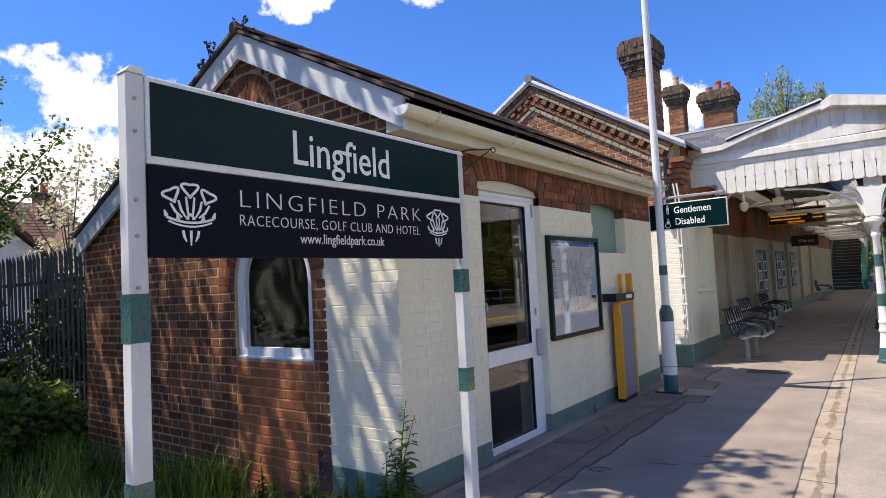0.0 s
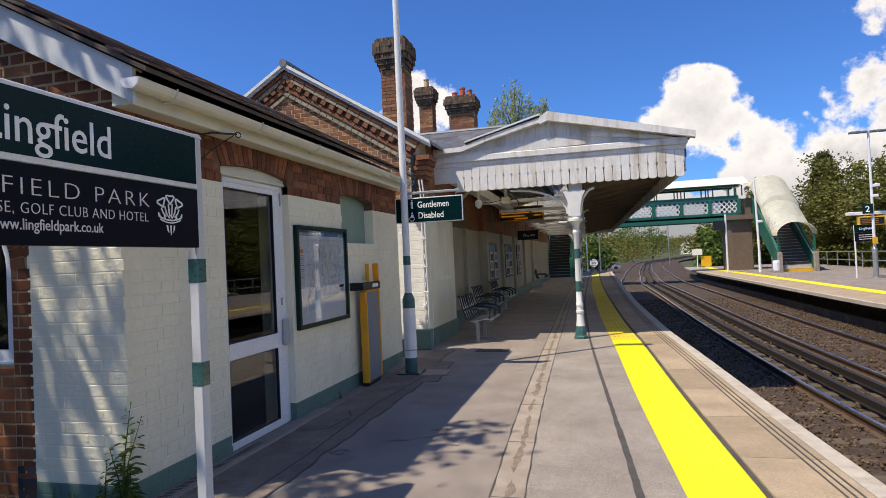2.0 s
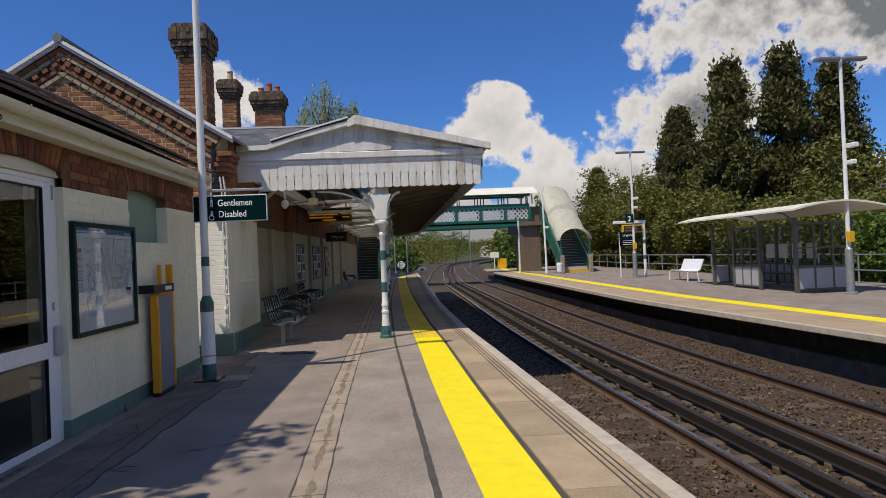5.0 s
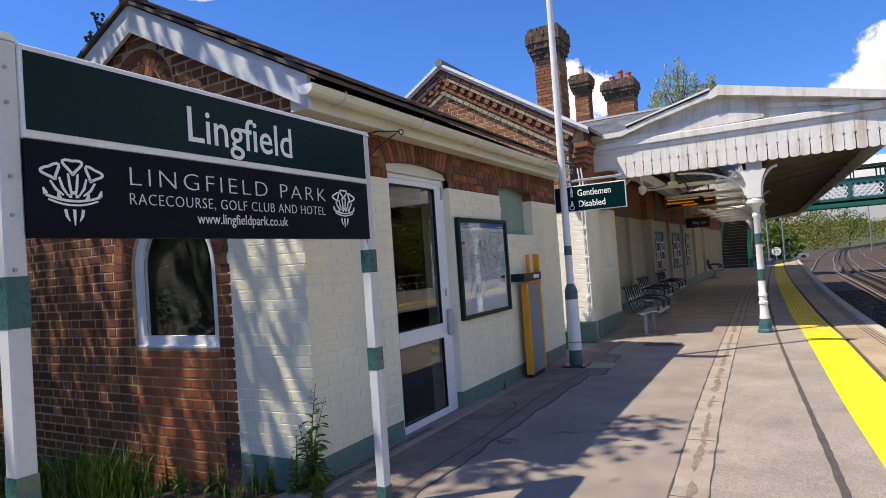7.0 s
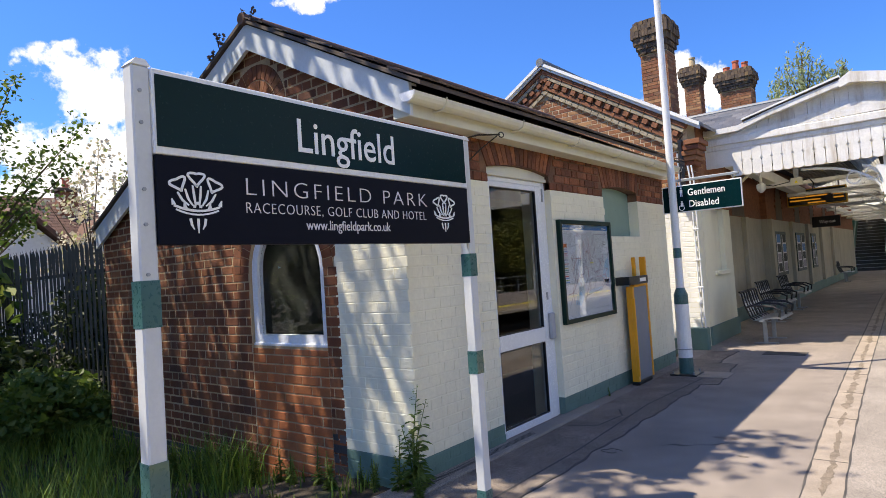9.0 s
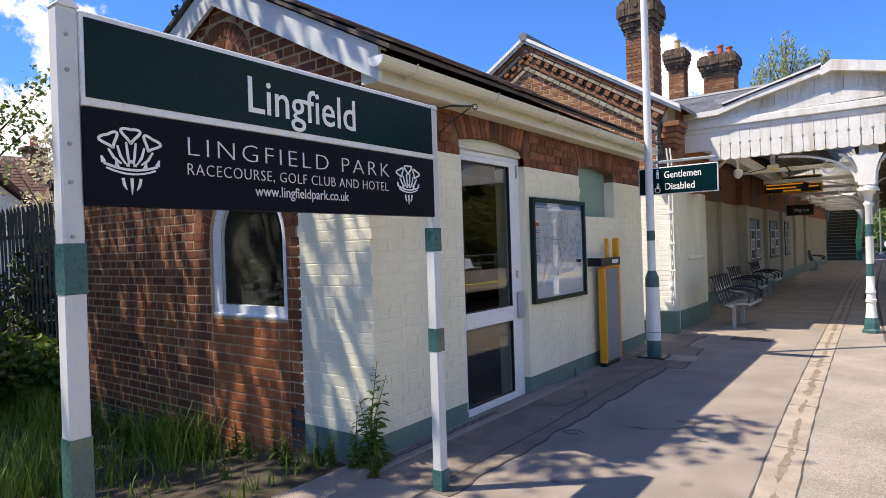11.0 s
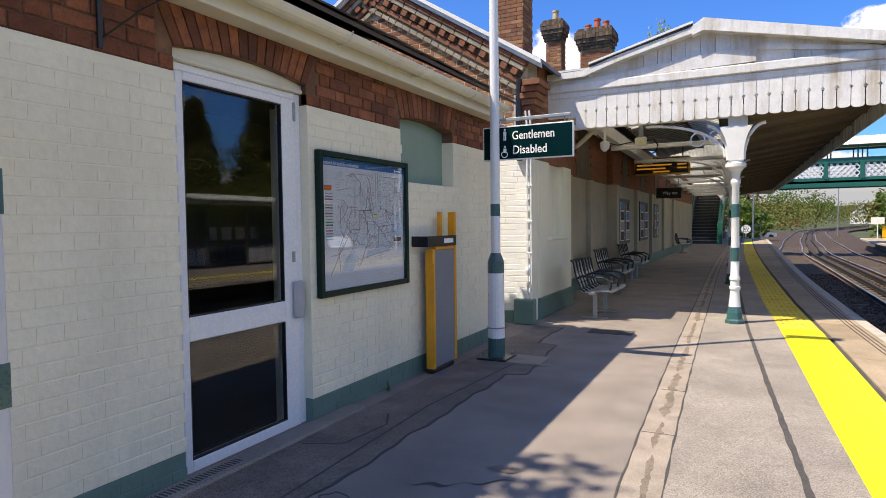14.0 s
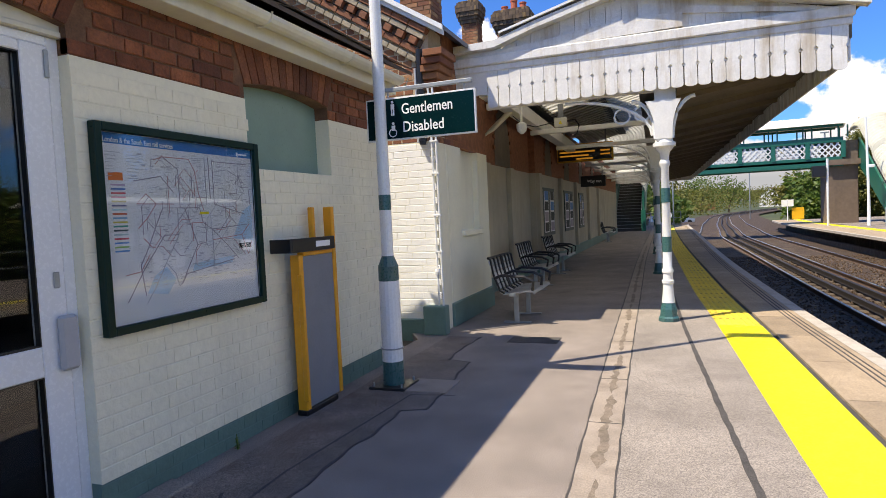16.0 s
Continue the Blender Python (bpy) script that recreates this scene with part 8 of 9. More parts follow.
# thin branches that reach into view
lb = thing("leafy_branches", (-9.6, 2.6, -0.35), "young tree with pale green leaves behind the fence", "tree")
bm = tube(B(), [(0, 0, 0), (0.05, 0.5, 2.6)], [0.09, 0.05], 6)
cs = []
for (u, v, w) in ((1.0, 1.7, 3.9), (0.3, 1.1, 5.4), (0.9, 1.9, 4.6), (0.4, 1.2, 3.4), (0.3, 1.2, 2.9), (0.6, 1.3, 4.0), (0.1, 1.0, 4.6), (0.2, 1.3, 3.1)):
    tube(bm, [(0.05, 0.5, 2.4), (u * 0.5, v * 0.7, w * 0.75 + 0.3), (u, v, w)], [0.03, 0.018, 0.005], 5)
    for t in (0.55, 0.75, 0.9, 1.0):
        cs.append((u * t, 0.5 + (v - 0.5) * t, 2.4 + (w - 2.4) * t + 0.1))
part("trunk", bm, "bark", lb)
part("crown", leaf_mesh("crown", clumps(rng, cs, 0.13, 44), 0.06, "leaf", rng, 0.2, 1.5), None, lb)
bl = thing("blossom_tree", (-13.2, 6.4, -0.35), "small tree covered in cream blossom beyond the fence", "tree")
bm = tube(B(), [(0, 0, 0), (0, 0, 2.6)], [0.1, 0.05], 6)
cs = []
for k in range(36):
    u, v, w = rng.uniform(-1.1, 1.2), rng.uniform(-1.2, 1.1), rng.uniform(2.2, 3.9)
    cs.append((u, v, w))
    if k % 3 == 0:
        tube(bm, [(0, 0, 2.3), (u * 0.5, v * 0.5, w * 0.8), (u, v, w)], [0.03, 0.015, 0.005], 5)
for (u, v, w) in ((0.2, 0.2, 5.4), (0.7, 0.7, 4.9), (-0.3, -0.1, 4.6)):
    tube(bm, [(0, 0, 2.6), (u, v, w)], [0.025, 0.006], 5)
    cs += [(u * t, v * t, 2.6 + (w - 2.6) * t) for t in (0.7, 0.8, 0.9, 1.0)]
part("trunk", bm, "bark", bl)
part("crown", leaf_mesh("crown", clumps(rng, cs, 0.17, 30), 0.10, "blossom", rng, 0.1, 1.1), None, bl)
broadleaf("garden_tree", -14.5, 9.2, -0.35, 5.6, 2.6, 91, "leaf", "bright green garden tree", leaf=0.14, n=90, per=18, low=0.3)
for k, (x, y, h, w, mat) in enumerate(((-5.6, 2.9, 0.85, 1.4, "leaf"), (-6.9, 2.6, 1.1, 1.7, "leaf_weed"), (-8.4, 2.5, 1.3, 1.9, "leaf_weed"), (-5.2, 4.4, 1.7, 1.6, "leaf_weed"), (-6.4, 4.6, 2.0, 2.2, "leaf_weed"), (-8.6, 4.8, 2.2, 2.6, "leaf_weed"))):
    broadleaf("weed_bush", x, y, -0.35, h, w, 40 + k, mat, "tangled green weeds in front of the palisade fence" if y < 3.3 else "dark weeds behind the palisade fence", leaf=0.065, n=200, per=36, low=0.03, cat="bush")
for k, (x, y, h, w) in enumerate(((-9, -9, 6, 6), (-4, -13, 6, 6), (1, -17, 6, 5), (-14, -4, 6, 6), (8 - 20, 2, 5, 5), (-6.5, -4.5, 4.4, 5.5), (-9.5, -5.0, 5.0, 6), (-12, -7.5, 6, 6))):
    broadleaf("hedge_tree", x, y, -0.5, h, w, 110 + k, "leaf_weed" if k > 4 else "leaf", "leafy hedge tree beyond the platform end", leaf=0.18, n=170, per=40, low=0.08)

# grass
rng = random.Random(23)
vs, fs = [], []
for k in range(24000):
    x = -0.35 - 9.0 * rng.random() ** 1.25
    y = rng.uniform(-0.2, 3.08)
    if x > -0.9 and rng.random() < 0.75:
        continue
    if noise.noise((x * 1.7, y * 1.7, 9)) + 0.5 * noise.noise((x * 5, y * 5, 4)) < 0.0 and rng.random() < 0.88:
        continue
    if -1.6 < x < -0.4 and 1.5 < y < 2.45 and rng.random() < 0.8:
        continue
    z = -0.03 - 0.30 * min(max((-x - 0.35) / 2.2, 0), 1)
    hgt = rng.uniform(0.07, 0.26) * (1.45 if x < -1.5 else 0.5) * (1.25 if y > 2.6 else 1.0)
    a = rng.random() * 6.283
    b = rng.uniform(0.2, 0.75) * hgt
    w = rng.uniform(0.003, 0.008)
    s = (math.cos(a + 1.57) * w, math.sin(a + 1.57) * w)
    i = len(vs)
    vs += [(x - s[0], y - s[1], z - 0.02), (x + s[0], y + s[1], z - 0.02), (x + math.cos(a) * b * 0.4 + s[0] * 0.7, y + math.sin(a) * b * 0.4 + s[1] * 0.7, z + hgt * 0.6), (x + math.cos(a) * b * 0.4 - s[0] * 0.7, y + math.sin(a) * b * 0.4 - s[1] * 0.7, z + hgt * 0.6), (x + math.cos(a) * b, y + math.sin(a) * b, z + hgt)]
    fs += [(i, i + 1, i + 2, i + 3), (i + 3, i + 2, i + 4)]
me = bpy.data.meshes.new("grass")
me.from_pydata(vs, [], fs)
me.materials.append(M["grass"])
tagged(new("grass", me), "long rough grass beside the building", "grass", kind="stuff")


def weed(x, y, h, seed, leaves, z=0.0):
    """A leafy stem growing from the joint at the foot of a wall."""
    rng = random.Random(seed)
    ob = thing("weed", (x, y, z), "leafy green weed growing at the foot of the wall", "weed", "weeds")
    stems = B()
    lf = B()
    for s in range(max(3, leaves // 22)):
        a = rng.random() * 6.283
        lean = rng.uniform(0.03, 0.10) if s == 0 else rng.uniform(0.1, 0.32)
        hh = h * (1 if s == 0 else rng.uniform(0.45, 0.9))
        top = Vector((lean * hh * math.cos(a), lean * hh * math.sin(a), hh))
        mid = Vector((top.x * 0.3, top.y * 0.3, hh * 0.55))
        tube(stems, [(0, 0, -0.02), mid, top], [0.006, 0.004, 0.0015], 5)
        for k in range(34):
            t = (k + 0.5) / 34
            p = Vector((0, 0, 0)).lerp(mid, t * 2) if t < 0.5 else mid.lerp(top, t * 2 - 1)
            b = rng.random() * 6.283
            ln = (0.115 * (1 - t) + 0.03) * rng.uniform(0.75, 1.25) * min(1, h * 1.6)
            d = Vector((math.cos(b), math.sin(b), rng.uniform(0.0, 0.7))).normalized()
            sd = d.cross(Vector((0, 0, 1))).normalized() * ln * 0.17
            q = [p, p + d * ln * 0.4 + sd, p + d * ln * 0.75 + sd * 0.7 - Vector((0, 0, ln * 0.1)), p + d * ln - Vector((0, 0, ln * 0.3)), p + d * ln * 0.75 - sd * 0.7 - Vector((0, 0, ln * 0.1)), p + d * ln * 0.4 - sd]
            lf.faces.new([lf.verts.new(w) for w in q])
    part("stem", stems, "leaf", ob)
    part("leaves", lf, "leaf", ob)
    return ob


weed(0.02, 3.02, 0.66, 1, 90)
weed(-0.06, 2.97, 0.34, 2, 60)
weed(0.08, 3.0, 0.28, 3, 50)
weed(-0.85, 2.95, 0.32, 4, 60, -0.12)
weed(-0.75, 2.5, 0.25, 5, 50, -0.12)
weed(-1.35, 3.0, 0.36, 6, 60, -0.2)
weed(-0.45, 3.0, 0.2, 7, 40, -0.05)
weed(-1.9, 2.95, 0.45, 8, 60, -0.28)
weed(0.05, 6.0, 0.09, 9, 40)
weed(-2.4, 2.9, 0.36, 10, 60, -0.32)
weed(-3.1, 2.85, 0.4, 11, 60, -0.33)
for k, (x, y, h) in enumerate(((-0.62, 2.86, 0.26), (-1.1, 2.9, 0.24), (-1.55, 2.88, 0.34), (-1.72, 2.8, 0.42), (-1.95, 2.75, 0.40), (-2.15, 2.9, 0.46), (-2.65, 2.8, 0.4), (-2.9, 2.6, 0.36), (-0.25, 2.93, 0.2), (0.16, 2.9, 0.22), (-3.5, 2.7, 0.45))):
    weed(x, y, h, 30 + k, 150, -0.02 - 0.30 * min(max((-x - 0.35) / 2.2, 0), 1))

# dark sprigs rooted in the slates along the verge
rng = random.Random(77)
for x, hgt in ((-2.05, 0.10), (-1.92, 0.15), (-1.5, 0.09), (-1.36, 0.06)):
    z0 = zr(x)
    ob = thing("roof_sprig", (x, VERGE0 + 0.03, z0 + 0.03), "small dark leafy sprig growing from the roof edge", "weed", "roof sprigs")
    st = B()
    pos = []
    for k in range(4):
        tip = (rng.uniform(-0.06, 0.06), rng.uniform(-0.05, 0.05), hgt * rng.uniform(0.6, 1.1))
        tube(st, [(0, 0, -0.03), (tip[0] * 0.6, tip[1] * 0.6, tip[2] * 0.5), tip], [0.004, 0.003, 0.0015], 5)
        pos += [(tip[0] * t + rng.gauss(0, 0.008), tip[1] * t, tip[2] * t) for t in (0.45, 0.6, 0.75, 0.9, 1.0, 1.03)]
    part("stem", st, "bark", ob)
    part("leaves", leaf_mesh("leaves", pos, 0.03, "slate_edge", rng, 0.0, 1.2), None, ob)

# ---- house beyond the fence ----
hs = thing("house", (-24.0, 9.6, -0.4), "white rendered house with brown tiled roof and dark timber", "house")
part("wall", box(B(), -5.0, -0.4, -4.5, 1.6, 0, 4.2), "render_white", hs, "white rendered wall")
part("roof", prism(B(), [(0.5, 3.6), (-2.7, 5.9), (-5.9, 3.6), (-5.9, 3.75), (-2.7, 6.08), (0.5, 3.75)], "y", -5.0, 2.0), "roof_tile", hs, "brown clay tiled roof")
part("wing_wall", prism(B(), [(-3.2, 0), (-0.2, 0), (-0.2, 3.6), (-1.7, 4.9), (-3.2, 3.6)], "x", -2.5, 0.9), "render_white", hs)
part("wing_roof", prism(B(), [(-3.6, 3.3), (-1.7, 5.05), (0.2, 3.3), (0.2, 3.5), (-1.7, 5.27), (-3.6, 3.5)], "x", -2.5, 1.25), "roof_tile", hs)
part("porch_wall", prism(B(), [(0.3, 0), (1.9, 0), (1.9, 3.7), (1.1, 4.5), (0.3, 3.7)], "x", -2.5, 0.7), "render_white", hs)
part("porch_roof", prism(B(), [(0.0, 3.4), (1.1, 4.65), (2.2, 3.4), (2.2, 3.6), (1.1, 4.85), (0.0, 3.6)], "x", -2.5, 1.0), "roof_tile", hs)
for y in (-3.2, -0.2, 0.3, 1.9, 1.1):
    part("timber", box(B(), 0.71, 0.95, y - 0.07, y + 0.07, 0, 3.5), "black", hs, "dark timber")
ch = part("chimney", box(B(), -2.0, -1.4, 0.5, 1.2, 4.6, 6.2, 0.02), "gable", hs, "brick chimney")
part("cap", box(B(), -2.1, -1.3, 0.4, 1.3, 6.2, 6.35, 0.02), "old_brick", ch)
part("pot", lathe(B(), [(0.16, 6.35), (0.14, 6.75), (0.17, 6.8)], 10, -1.7, 0.85), "pot_red", ch)
vs, fs = [], []
sa = math.atan2(2.3, 3.2)
for row in range(16):
    for k in range(30):
        d = 0.1 + row * 0.24
        put_box(vs, fs, Matrix.Translation((0.48 - d * math.cos(sa), -4.9 + k * 0.235 + 0.1 * (row % 2), 3.80 + d * math.sin(sa))) @ Euler((0, sa - 0.06, 0)).to_matrix().to_4x4(), 0.15, 0.11, 0.014)
me = bpy.data.meshes.new("roof_tiles")
me.from_pydata(vs, [], fs)
me.materials.append(M["roof_tile"])
o = new("roof_tiles", me)
o.parent = hs
tagged(o, "rows of brown clay tiles", kind="stuff")

# ---- bricks, stones and tiles: pieces with their own edges ----
CACHE = {}
PAINTED = ("cream_bricks", "green_base", "white_bricks")


def brick_mesh(w, h, mat, d=0.05, ch=0.004):
    """A brick face with worn arrises, from 0 to w along x, 0 to h up; its face looks along -y. Thick paint fills the upright joints."""
    ch = 0.003 if mat in PAINTED else ch
    key = (round(w, 2), round(h, 3), mat, d)
    if key not in CACHE:
        bm = B()
        w2 = key[0]
        thick = mat in PAINTED
        if thick:
            w2, cx = w2 + 0.0095, 0.0
            h += 0.005
        else:
            cx = ch
        o = [(0, 0), (w2, 0), (w2, h), (0, h)]
        i = [(cx, ch), (w2 - cx, ch), (w2 - cx, h - ch), (cx, h - ch)]
        back, mid, front = ([bm.verts.new((u, y, v)) for u, v in ring] for ring, y in ((o, d), (o, ch), (i, 0.0)))
        for a, b in ((back, mid), (mid, front)):
            for k in range(4):
                bm.faces.new((a[k], a[(k + 1) % 4], b[(k + 1) % 4], b[k]))
        bm.faces.new(front)
        CACHE[key] = mesh_of(bm, "brick", mat)
    return CACHE[key]


def courses(z0, z1, spans, bond="flemish", seed=1, pitch=0.075, offset=0.0):
    """Bricks (u, z, length, height) of a wall face; spans(z0, z1) gives the stretches that a course may fill."""
    rng = random.Random(seed)
    out, n, z = [], 0, z0
    while z + 0.03 < z1:
        h = min(0.065, z1 - z - 0.004)
        for a, b in spans(z, z + h):
            u = -20.0 + offset + (0.1125 if n % 2 else 0.0)
            if bond == "flemish":
                u = -20.25 + offset + (0.169 if n % 2 else 0.0)
            k = 0
            while u < b:
                ln = 0.215 if bond == "stretcher" or k % 2 == 0 else 0.1025
                s, e = max(u, a), min(u + ln, b)
                if e - s > 0.03:
                    out.append((s, z, round(e - s, 2), h))
                u += ln + 0.01
                k += 1
        z += pitch
        n += 1
    return out


def lay(parent, bricks, place, mat, rest, limit=300, near=None, seed=2, proud=0.002, name="brick"):
    """Lay bricks: the nearest as objects of their own, the others joined. place(u, z) gives the pose of a brick's lower left corner."""
    rng = random.Random(seed)
    order = sorted(bricks, key=near) if near else bricks
    for u, z, w, h in order[:limit]:
        part(name, brick_mesh(w, h, mat), None, parent, at=place(u, z) @ Matrix.Translation((0, -rng.uniform(0, proud), 0)))
    if len(order) > limit:
        vs, fs = [], []
        for u, z, w, h in order[limit:]:
            m = place(u, z) @ Matrix.Translation((0, -rng.uniform(0, proud), 0))
            thick = rest in PAINTED
            b, c = len(vs), 0.003 if thick else 0.004
            if thick:
                w, h = w + 0.0095, h + 0.005
            e = 0.0 if thick else c
            for ring, y in (([(0, 0), (w, 0), (w, h), (0, h)], c if thick else 0.03), ([(e, c), (w - e, c), (w - e, h - c), (e, h - c)], 0.0)):
                vs += [m @ Vector((p, y, q)) for p, q in ring]
            fs += [(b + k, b + (k + 1) % 4, b + 4 + (k + 1) % 4, b + 4 + k) for k in range(4)] + [(b + 4, b + 5, b + 6, b + 7)]
        me = bpy.data.meshes.new("bricks")
        me.from_pydata(vs, [], fs)
        me.materials.append(M[rest])
        o = new("bricks", me)
        o.parent = parent
        tagged(o, kind="stuff")


FRONT = lambda x: (lambda u, z: Matrix.Translation((x, u, z)) @ Matrix.Rotation(radians(90), 4, "Z"))       # faces +x, u runs along y
SOUTH = lambda y: (lambda u, z: Matrix.Translation((u, y, z)))                                              # faces -y, u runs along x


def cut(a, b, holes):
    """The stretch a to b less the holes in it."""
    out = [(a, b)]
    for p, q in holes:
        nxt = []
        for s, e in out:
            if q <= s or p >= e:
                nxt.append((s, e))
            else:
                if p > s:
                    nxt.append((s, p))
                if q < e:
                    nxt.append((q, e))
        out = nxt
    return out


# end wall: red brick, a bricked-up panel under the window, a painted corner
PC = -0.69


def end_spans(z0, z1):
    zt = z1
    zmax = lambda x: z_at(x) - 0.01
    a = X0 if zt < zmax(X0) else RX - (zmax(RX) - zt) / 0.468
    b = PC if zt < zmax(PC) else RX + (zmax(RX) - zt) / 0.526
    if zt >= zmax(RX) - 0.03:
        return []
    if z0 > 2.04:
        b = 0.0 if zt < zmax(0.0) else RX + (zmax(RX) - zt) / 0.526
    holes = []
    if (z0 + z1) / 2 < WIN[3]:
        holes.append((WIN[0] - 0.004, WIN[1] + 0.004))
    else:
        for rr, ccx, cz in ((WR + 0.23, WCX, WIN[3]), (0.39, RX, 2.80)):
            dz = max(z0 - cz, 0.0) if z1 > cz else 9
            if (z0 + z1) / 2 > cz and dz < rr:
                hw = math.sqrt(rr * rr - dz * dz)
                holes.append((ccx - hw, ccx + hw))
    return cut(a, b, holes)


bk = courses(-0.095, 3.45, end_spans, "flemish", 1)
lay(wall_end, bk, SOUTH(Y0), "brick", "brick_rest", 300, near=lambda q: abs(q[0] + 1.4) + abs(q[1] - 0.9) * 1.2)
lay(wall_end, courses(-0.60, -0.10, lambda a, b: [(X0, WIN[0] - 0.004)], "flemish", 3), SOUTH(Y0 - 0.001), "blue_brick", "blue_brick", 200)
lay(wall_end, courses(-0.20, 0.26, lambda a, b: [(WIN[1] + 0.004, PC)], "stretcher", 4), SOUTH(Y0 - 0.001), "blue_brick", "blue_brick", 60)
lay(wall_end, courses(-0.40, 0.85, lambda a, b: [(WIN[0], WIN[1])], "stretcher", 5, offset=0.05), SOUTH(Y0 + 0.004), "brick_new_lit", "brick_new_lit", 200)


def ring_bricks(parent, ccx, cz, r0, r1, n, a0, a1, y, mat, name="arch_brick"):
    for k in range(n):
        t0, t1 = a0 + (a1 - a0) * (k + 0.06) / n, a0 + (a1 - a0) * (k + 0.94) / n
        pts = [(ccx + rr * math.cos(t), cz + rr * math.sin(t)) for rr, t in ((r0, t0), (r1, t0), (r1, t1), (r0, t1))]
        if parent is wall_end and min(p[0] for p in pts) > PC - 0.04 and cz < 2:
            continue
        if parent is wall_end and cz < 2:
            pts = [(min(p, PC - 0.004), q) for p, q in pts]
        part(name, prism(B(), pts, "y", y - 0.003 * rng.random(), y + 0.05), mat, parent)


ring_bricks(wall_end, WCX, WIN[3], WR + 0.005, WR + 0.112, 24, 0, math.pi, Y0 - 0.002, "brick")
ring_bricks(wall_end, WCX, WIN[3], WR + 0.12, WR + 0.228, 28, 0, math.pi, Y0 - 0.002, "brick")
ring_bricks(wall_end, RX, 2.80, 0.14, 0.255, 12, -0.1, math.pi + 0.1, Y0 - 0.002, "brick")
ring_bricks(wall_end, RX, 2.80, 0.265, 0.385, 17, -0.1, math.pi + 0.1, Y0 - 0.002, "brick")
# black sheet in place of the shade inside the vent
part("vent_back", prism(B(), [(RX + 0.135 * math.cos(t), 2.80 + 0.135 * math.sin(t)) for t in np.linspace(0, math.pi, 10)], "y", Y0 + 0.02, Y0 + 0.05), "dark", wall_end, "near-black backing standing for the shaded vent opening")

# painted corner of the end wall, and the painted front
lay(wall_end, courses(0.15, 2.04, lambda a, b: [(PC, 0.0)], "flemish", 6), SOUTH(Y0 - 0.001), "cream_bricks", "cream_bricks", 110, proud=0.0005)
lay(wall_end, courses(-0.15, 0.14, lambda a, b: [(PC, 0.0)], "flemish", 7), SOUTH(Y0 - 0.001), "green_base", "green_base", 40, proud=0.0005)


def front_spans(z0, z1):
    holes = [(DOOR[0] - 0.001, DOOR[1] + 0.001)]
    if z1 > NICHE[2]:
        holes.append((NICHE[0], NICHE[1]))
    return cut(Y0, Y1, holes)


lay(wall_front, courses(0.15, 2.04, front_spans, "flemish", 8), FRONT(0.0), "cream_bricks", "cream_bricks", 300, near=lambda q: abs(q[0] - 5.5), proud=0.0005)
lay(wall_front, courses(0.0, 0.15, front_spans, "flemish", 9), FRONT(0.0), "green_base", "green_base", 200, proud=0.0005)


# brown brick band with soldier courses over the openings
def band_spans(z0, z1):
    return cut(Y0 - 0.0, Y1, [(DOOR[0] - 0.10, DOOR[1] + 0.10), (NICHE[0] - 0.08, NICHE[1] + 0.08)] if z0 > 2.1 else [(DOOR[0], DOOR[1]), (NICHE[0], NICHE[1])])


lay(wall_band, courses(2.075, 2.415, band_spans, "flemish", 10), FRONT(0.001), "band", "band", 300)
for (a, b, z, rise), n in (((DOOR[0], DOOR[1], DOOR[3], DOOR[4]), 16), ((NICHE[0], NICHE[1], NICHE[3], NICHE[4]), 13)):
    pts = arc(a, b, z, rise, n * 4)
    spread = 0.10 if n == 16 else 0.08
    for k in range(n):
        (ua, za), (ub, zb) = pts[k * 4], pts[k * 4 + 4]
        f0, f1 = (k - n / 2) / (n / 2), (k + 1 - n / 2) / (n / 2)
        ta, tb = ua + f0 * spread, ub + f1 * spread
        g_ = 0.005
        zt = 2.40
        part("soldier_brick", prism(B(), [(ua + g_, za + 0.003), (ub - g_, zb + 0.003), (tb - g_, zt), (ta + g_, zt)], "x", -0.10, 0.001 + 0.003 * rng.random()), "band", wall_band)


# gable of the main building: plain courses, two raking strings and a dentil row
def gable_spans(z0, z1):
    zt = lambda x: gz(x) - 0.48
    if z1 > zt(GX):
        return []
    hw = (zt(GX) - z1) / ((GZ - EV) / (0.2 - GX))
    return [(max(GX - hw, -4.5), min(GX + hw, MX))]


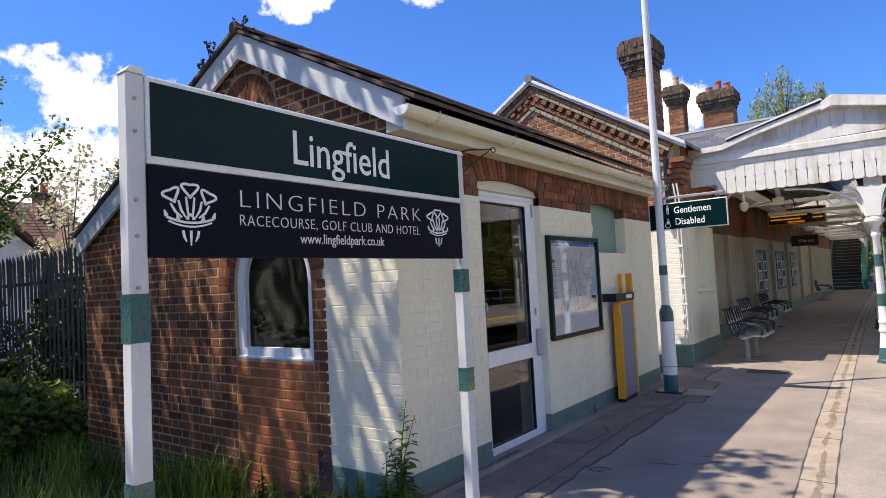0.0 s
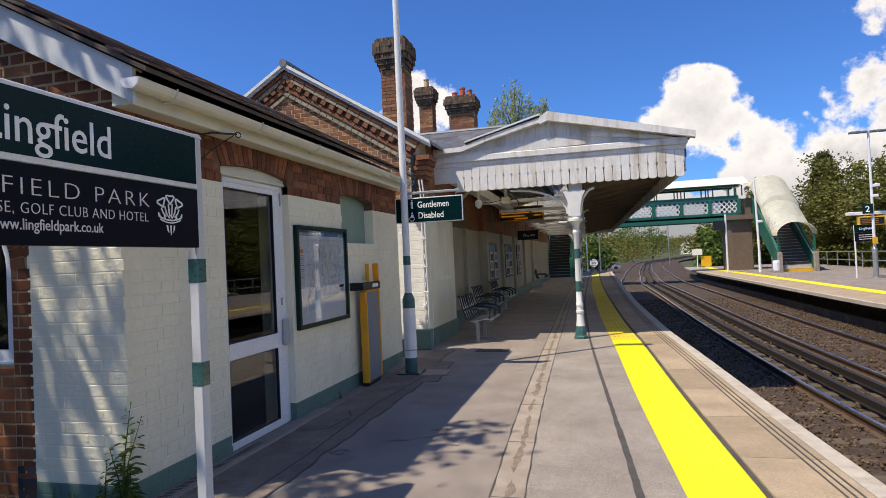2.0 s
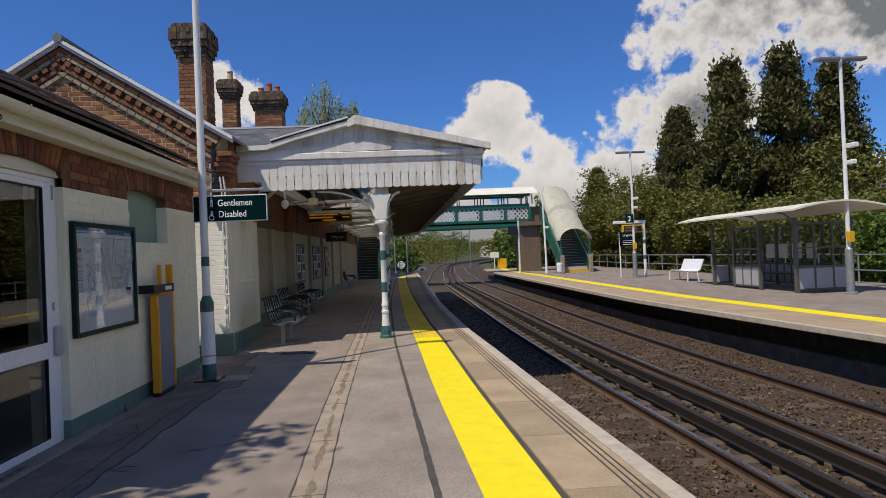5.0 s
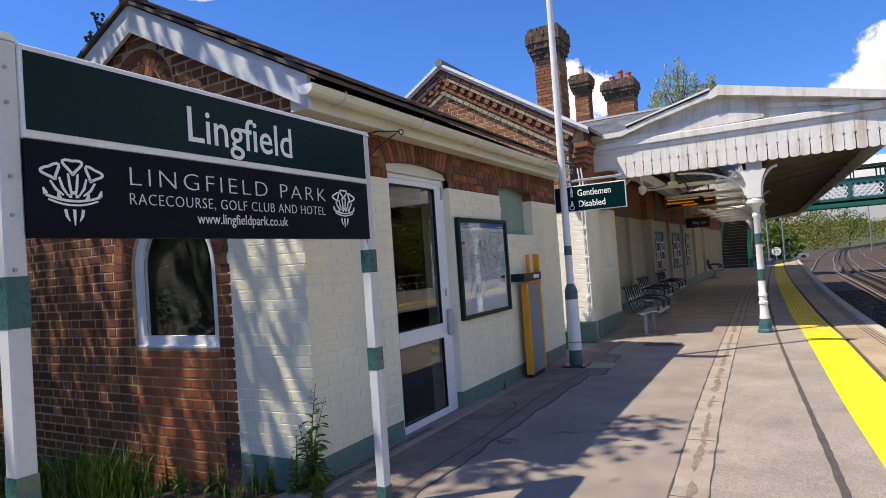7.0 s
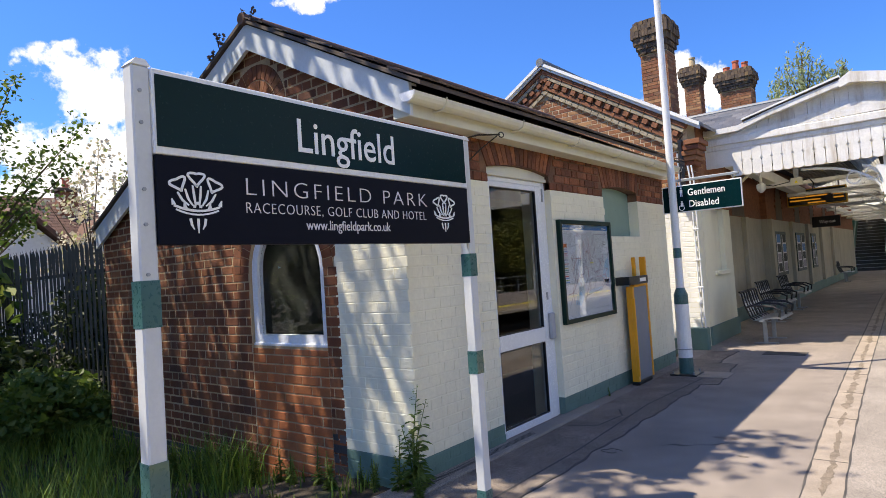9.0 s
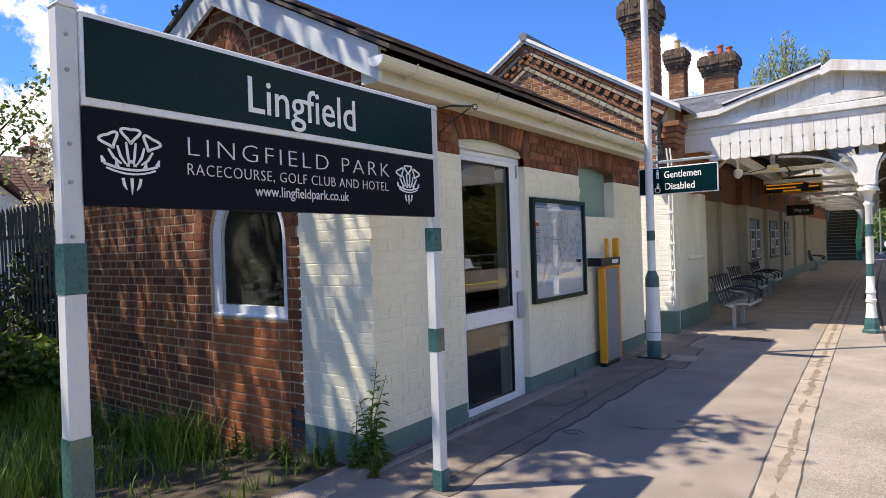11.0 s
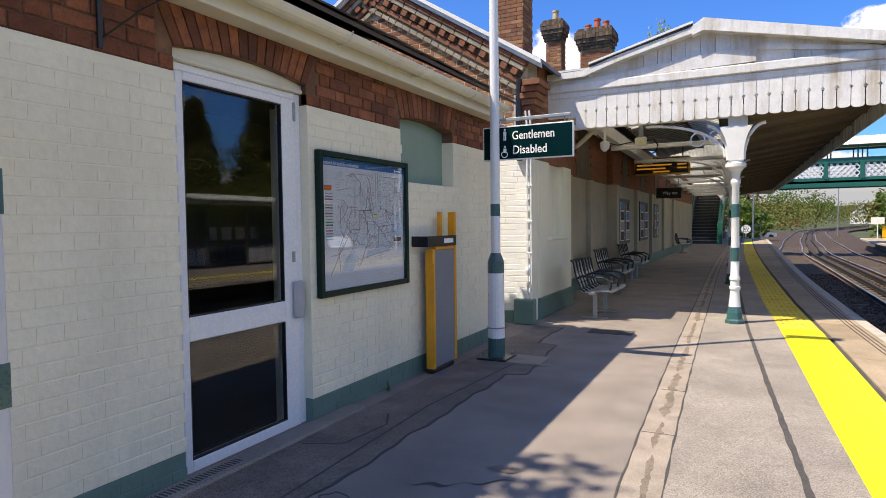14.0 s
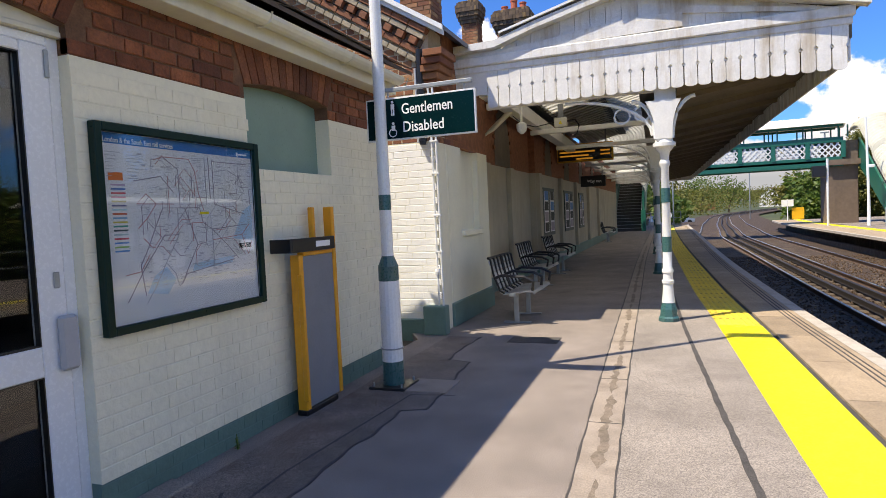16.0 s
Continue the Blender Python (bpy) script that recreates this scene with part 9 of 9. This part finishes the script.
gb = courses(2.12, 4.2, gable_spans, "flemish", 12)
lay(wall_gable, gb, SOUTH(GY), "gable_one", "gable", 300, near=lambda q: -q[0])
lay(wall_gable, courses(2.12, 3.0, lambda a, b: [(GY, 10.3)], "flemish", 13), FRONT(MX), "gable_one", "gable", 120)
rake = math.atan2(GZ - EV, 0.2 - GX)
LEN = (0.2 - GX) / math.cos(rake)
M["string"] = material("weathered_stone_string", (0.34, 0.29, 0.21), 0.9, vary=0.2, bump=0.4, fine=40, stain=(0.12, 0.10, 0.07), stain_scale=4, stain_amount=0.7, island=True)
for side in (1, -1):
    base = Matrix.Translation((GX, GY, GZ)) @ (Matrix.Identity(4) if side > 0 else Matrix.Scale(-1, 4, (1, 0, 0))) @ Matrix.Rotation(rake, 4, "Y")
    for off, h, d, name, mat, pitch, gap in ((-0.12, 0.06, 0.085, "corbel_brick", "gable", 0.225, 0.008), (-0.185, 0.06, 0.07, "corbel_brick", "string", 0.225, 0.008), (-0.27, 0.075, 0.075, "dentil", "gable", 0.17, 0.08), (-0.275, 0.085, 0.02, "dentil_back", "old_brick", 0.225, 0.01), (-0.345, 0.06, 0.05, "corbel_brick", "gable", 0.225, 0.008), (-0.43, 0.055, 0.04, "string_stone", "string", 0.13, 0.008)):
        bm = box(B(), 0, pitch - gap, -d, 0.02, 0, h, 0.004)
        me = mesh_of(bm, name, mat)
        u = 0.04
        while u + pitch < LEN + 0.02 and (side > 0 or u < 1.6):
            part(name, me, None, wall_gable, at=base @ Matrix.Translation((u, 0.004 * (side < 0), off)))
            u += pitch
for k in range(5):
    part("kneeler", box(B(), MX - 0.14 + 0.03 * k, MX + 0.08 + 0.03 * k, GY - 0.03 - 0.03 * k, GY + 0.3, 2.70 + 0.075 * k, 2.77 + 0.075 * k, 0.004), "gable_one", wall_gable)

# sunlit white brick of the end wall beside the gap
lay(wall_gable, courses(0.16, 2.10, lambda a, b: [(-2.0, MX)], "flemish", 14), SOUTH(GY), "white_bricks", "white_bricks", 200, near=lambda q: -q[0], proud=0.0005)

# coping stones and nosing of the near platform
cb = bpy.data.objects["platform_coping_bed"]
y = -6.0
k = 0
while y < END1 - 1:
    ln = 1.05
    b = y + ln - 0.008
    bm = B()
    ring = [(YEL(y) + 0.47, y), (EDGE(y) - 0.134, y), (EDGE(b) - 0.134, b), (YEL(b) + 0.47, b)]
    prism(bm, ring, "z", -0.08, 0.002 + 0.002 * rng.random())
    part("coping_stone", bm, "coping", cb)
    y += ln
    k += 1
gr = B()
for o_ in (0.19, 0.235, 0.28):
    strip(gr, lambda y: EDGE(y) - o_ - 0.006, lambda y: EDGE(y) - o_ + 0.006, -6, 44, 0.0062, -0.02, 0.8)
part("groove", gr, "asphalt_patch", cb, "dark non-slip grooves along the edge")

# tactile paving under the canopy
tp = structure("tactile_paving", strip(B(), YEL, lambda y: YEL(y) + 0.42, 10.2, END1, 0.002, -0.2), "yellow_tile", "worn yellow tactile paving along the platform edge", "paving")
vs, fs = [], []
y = 10.2
n = 0
while y < 24:
    for c in range(6):
        put_box(vs, fs, Matrix.Translation((YEL(y) + 0.04 + c * 0.068, y + 0.033, 0.004)) @ Matrix.Rotation(0.0, 4, "Z"), 0.019, 0.026, 0.003)
    y += 0.066
me = bpy.data.meshes.new("tactile_studs")
me.from_pydata(vs, [], fs)
me.materials.append(M["yellow_tile"])
o = new("tactile_studs", me)
o.parent = tp
tagged(o, "raised studs of the tactile paving", kind="stuff")
for y in steps(10.2, 30, 0.42):
    part("tile_joint", box(B(), YEL(y), YEL(y) + 0.42, y - 0.004, y + 0.004, 0.0, 0.0045), "asphalt_patch", tp)
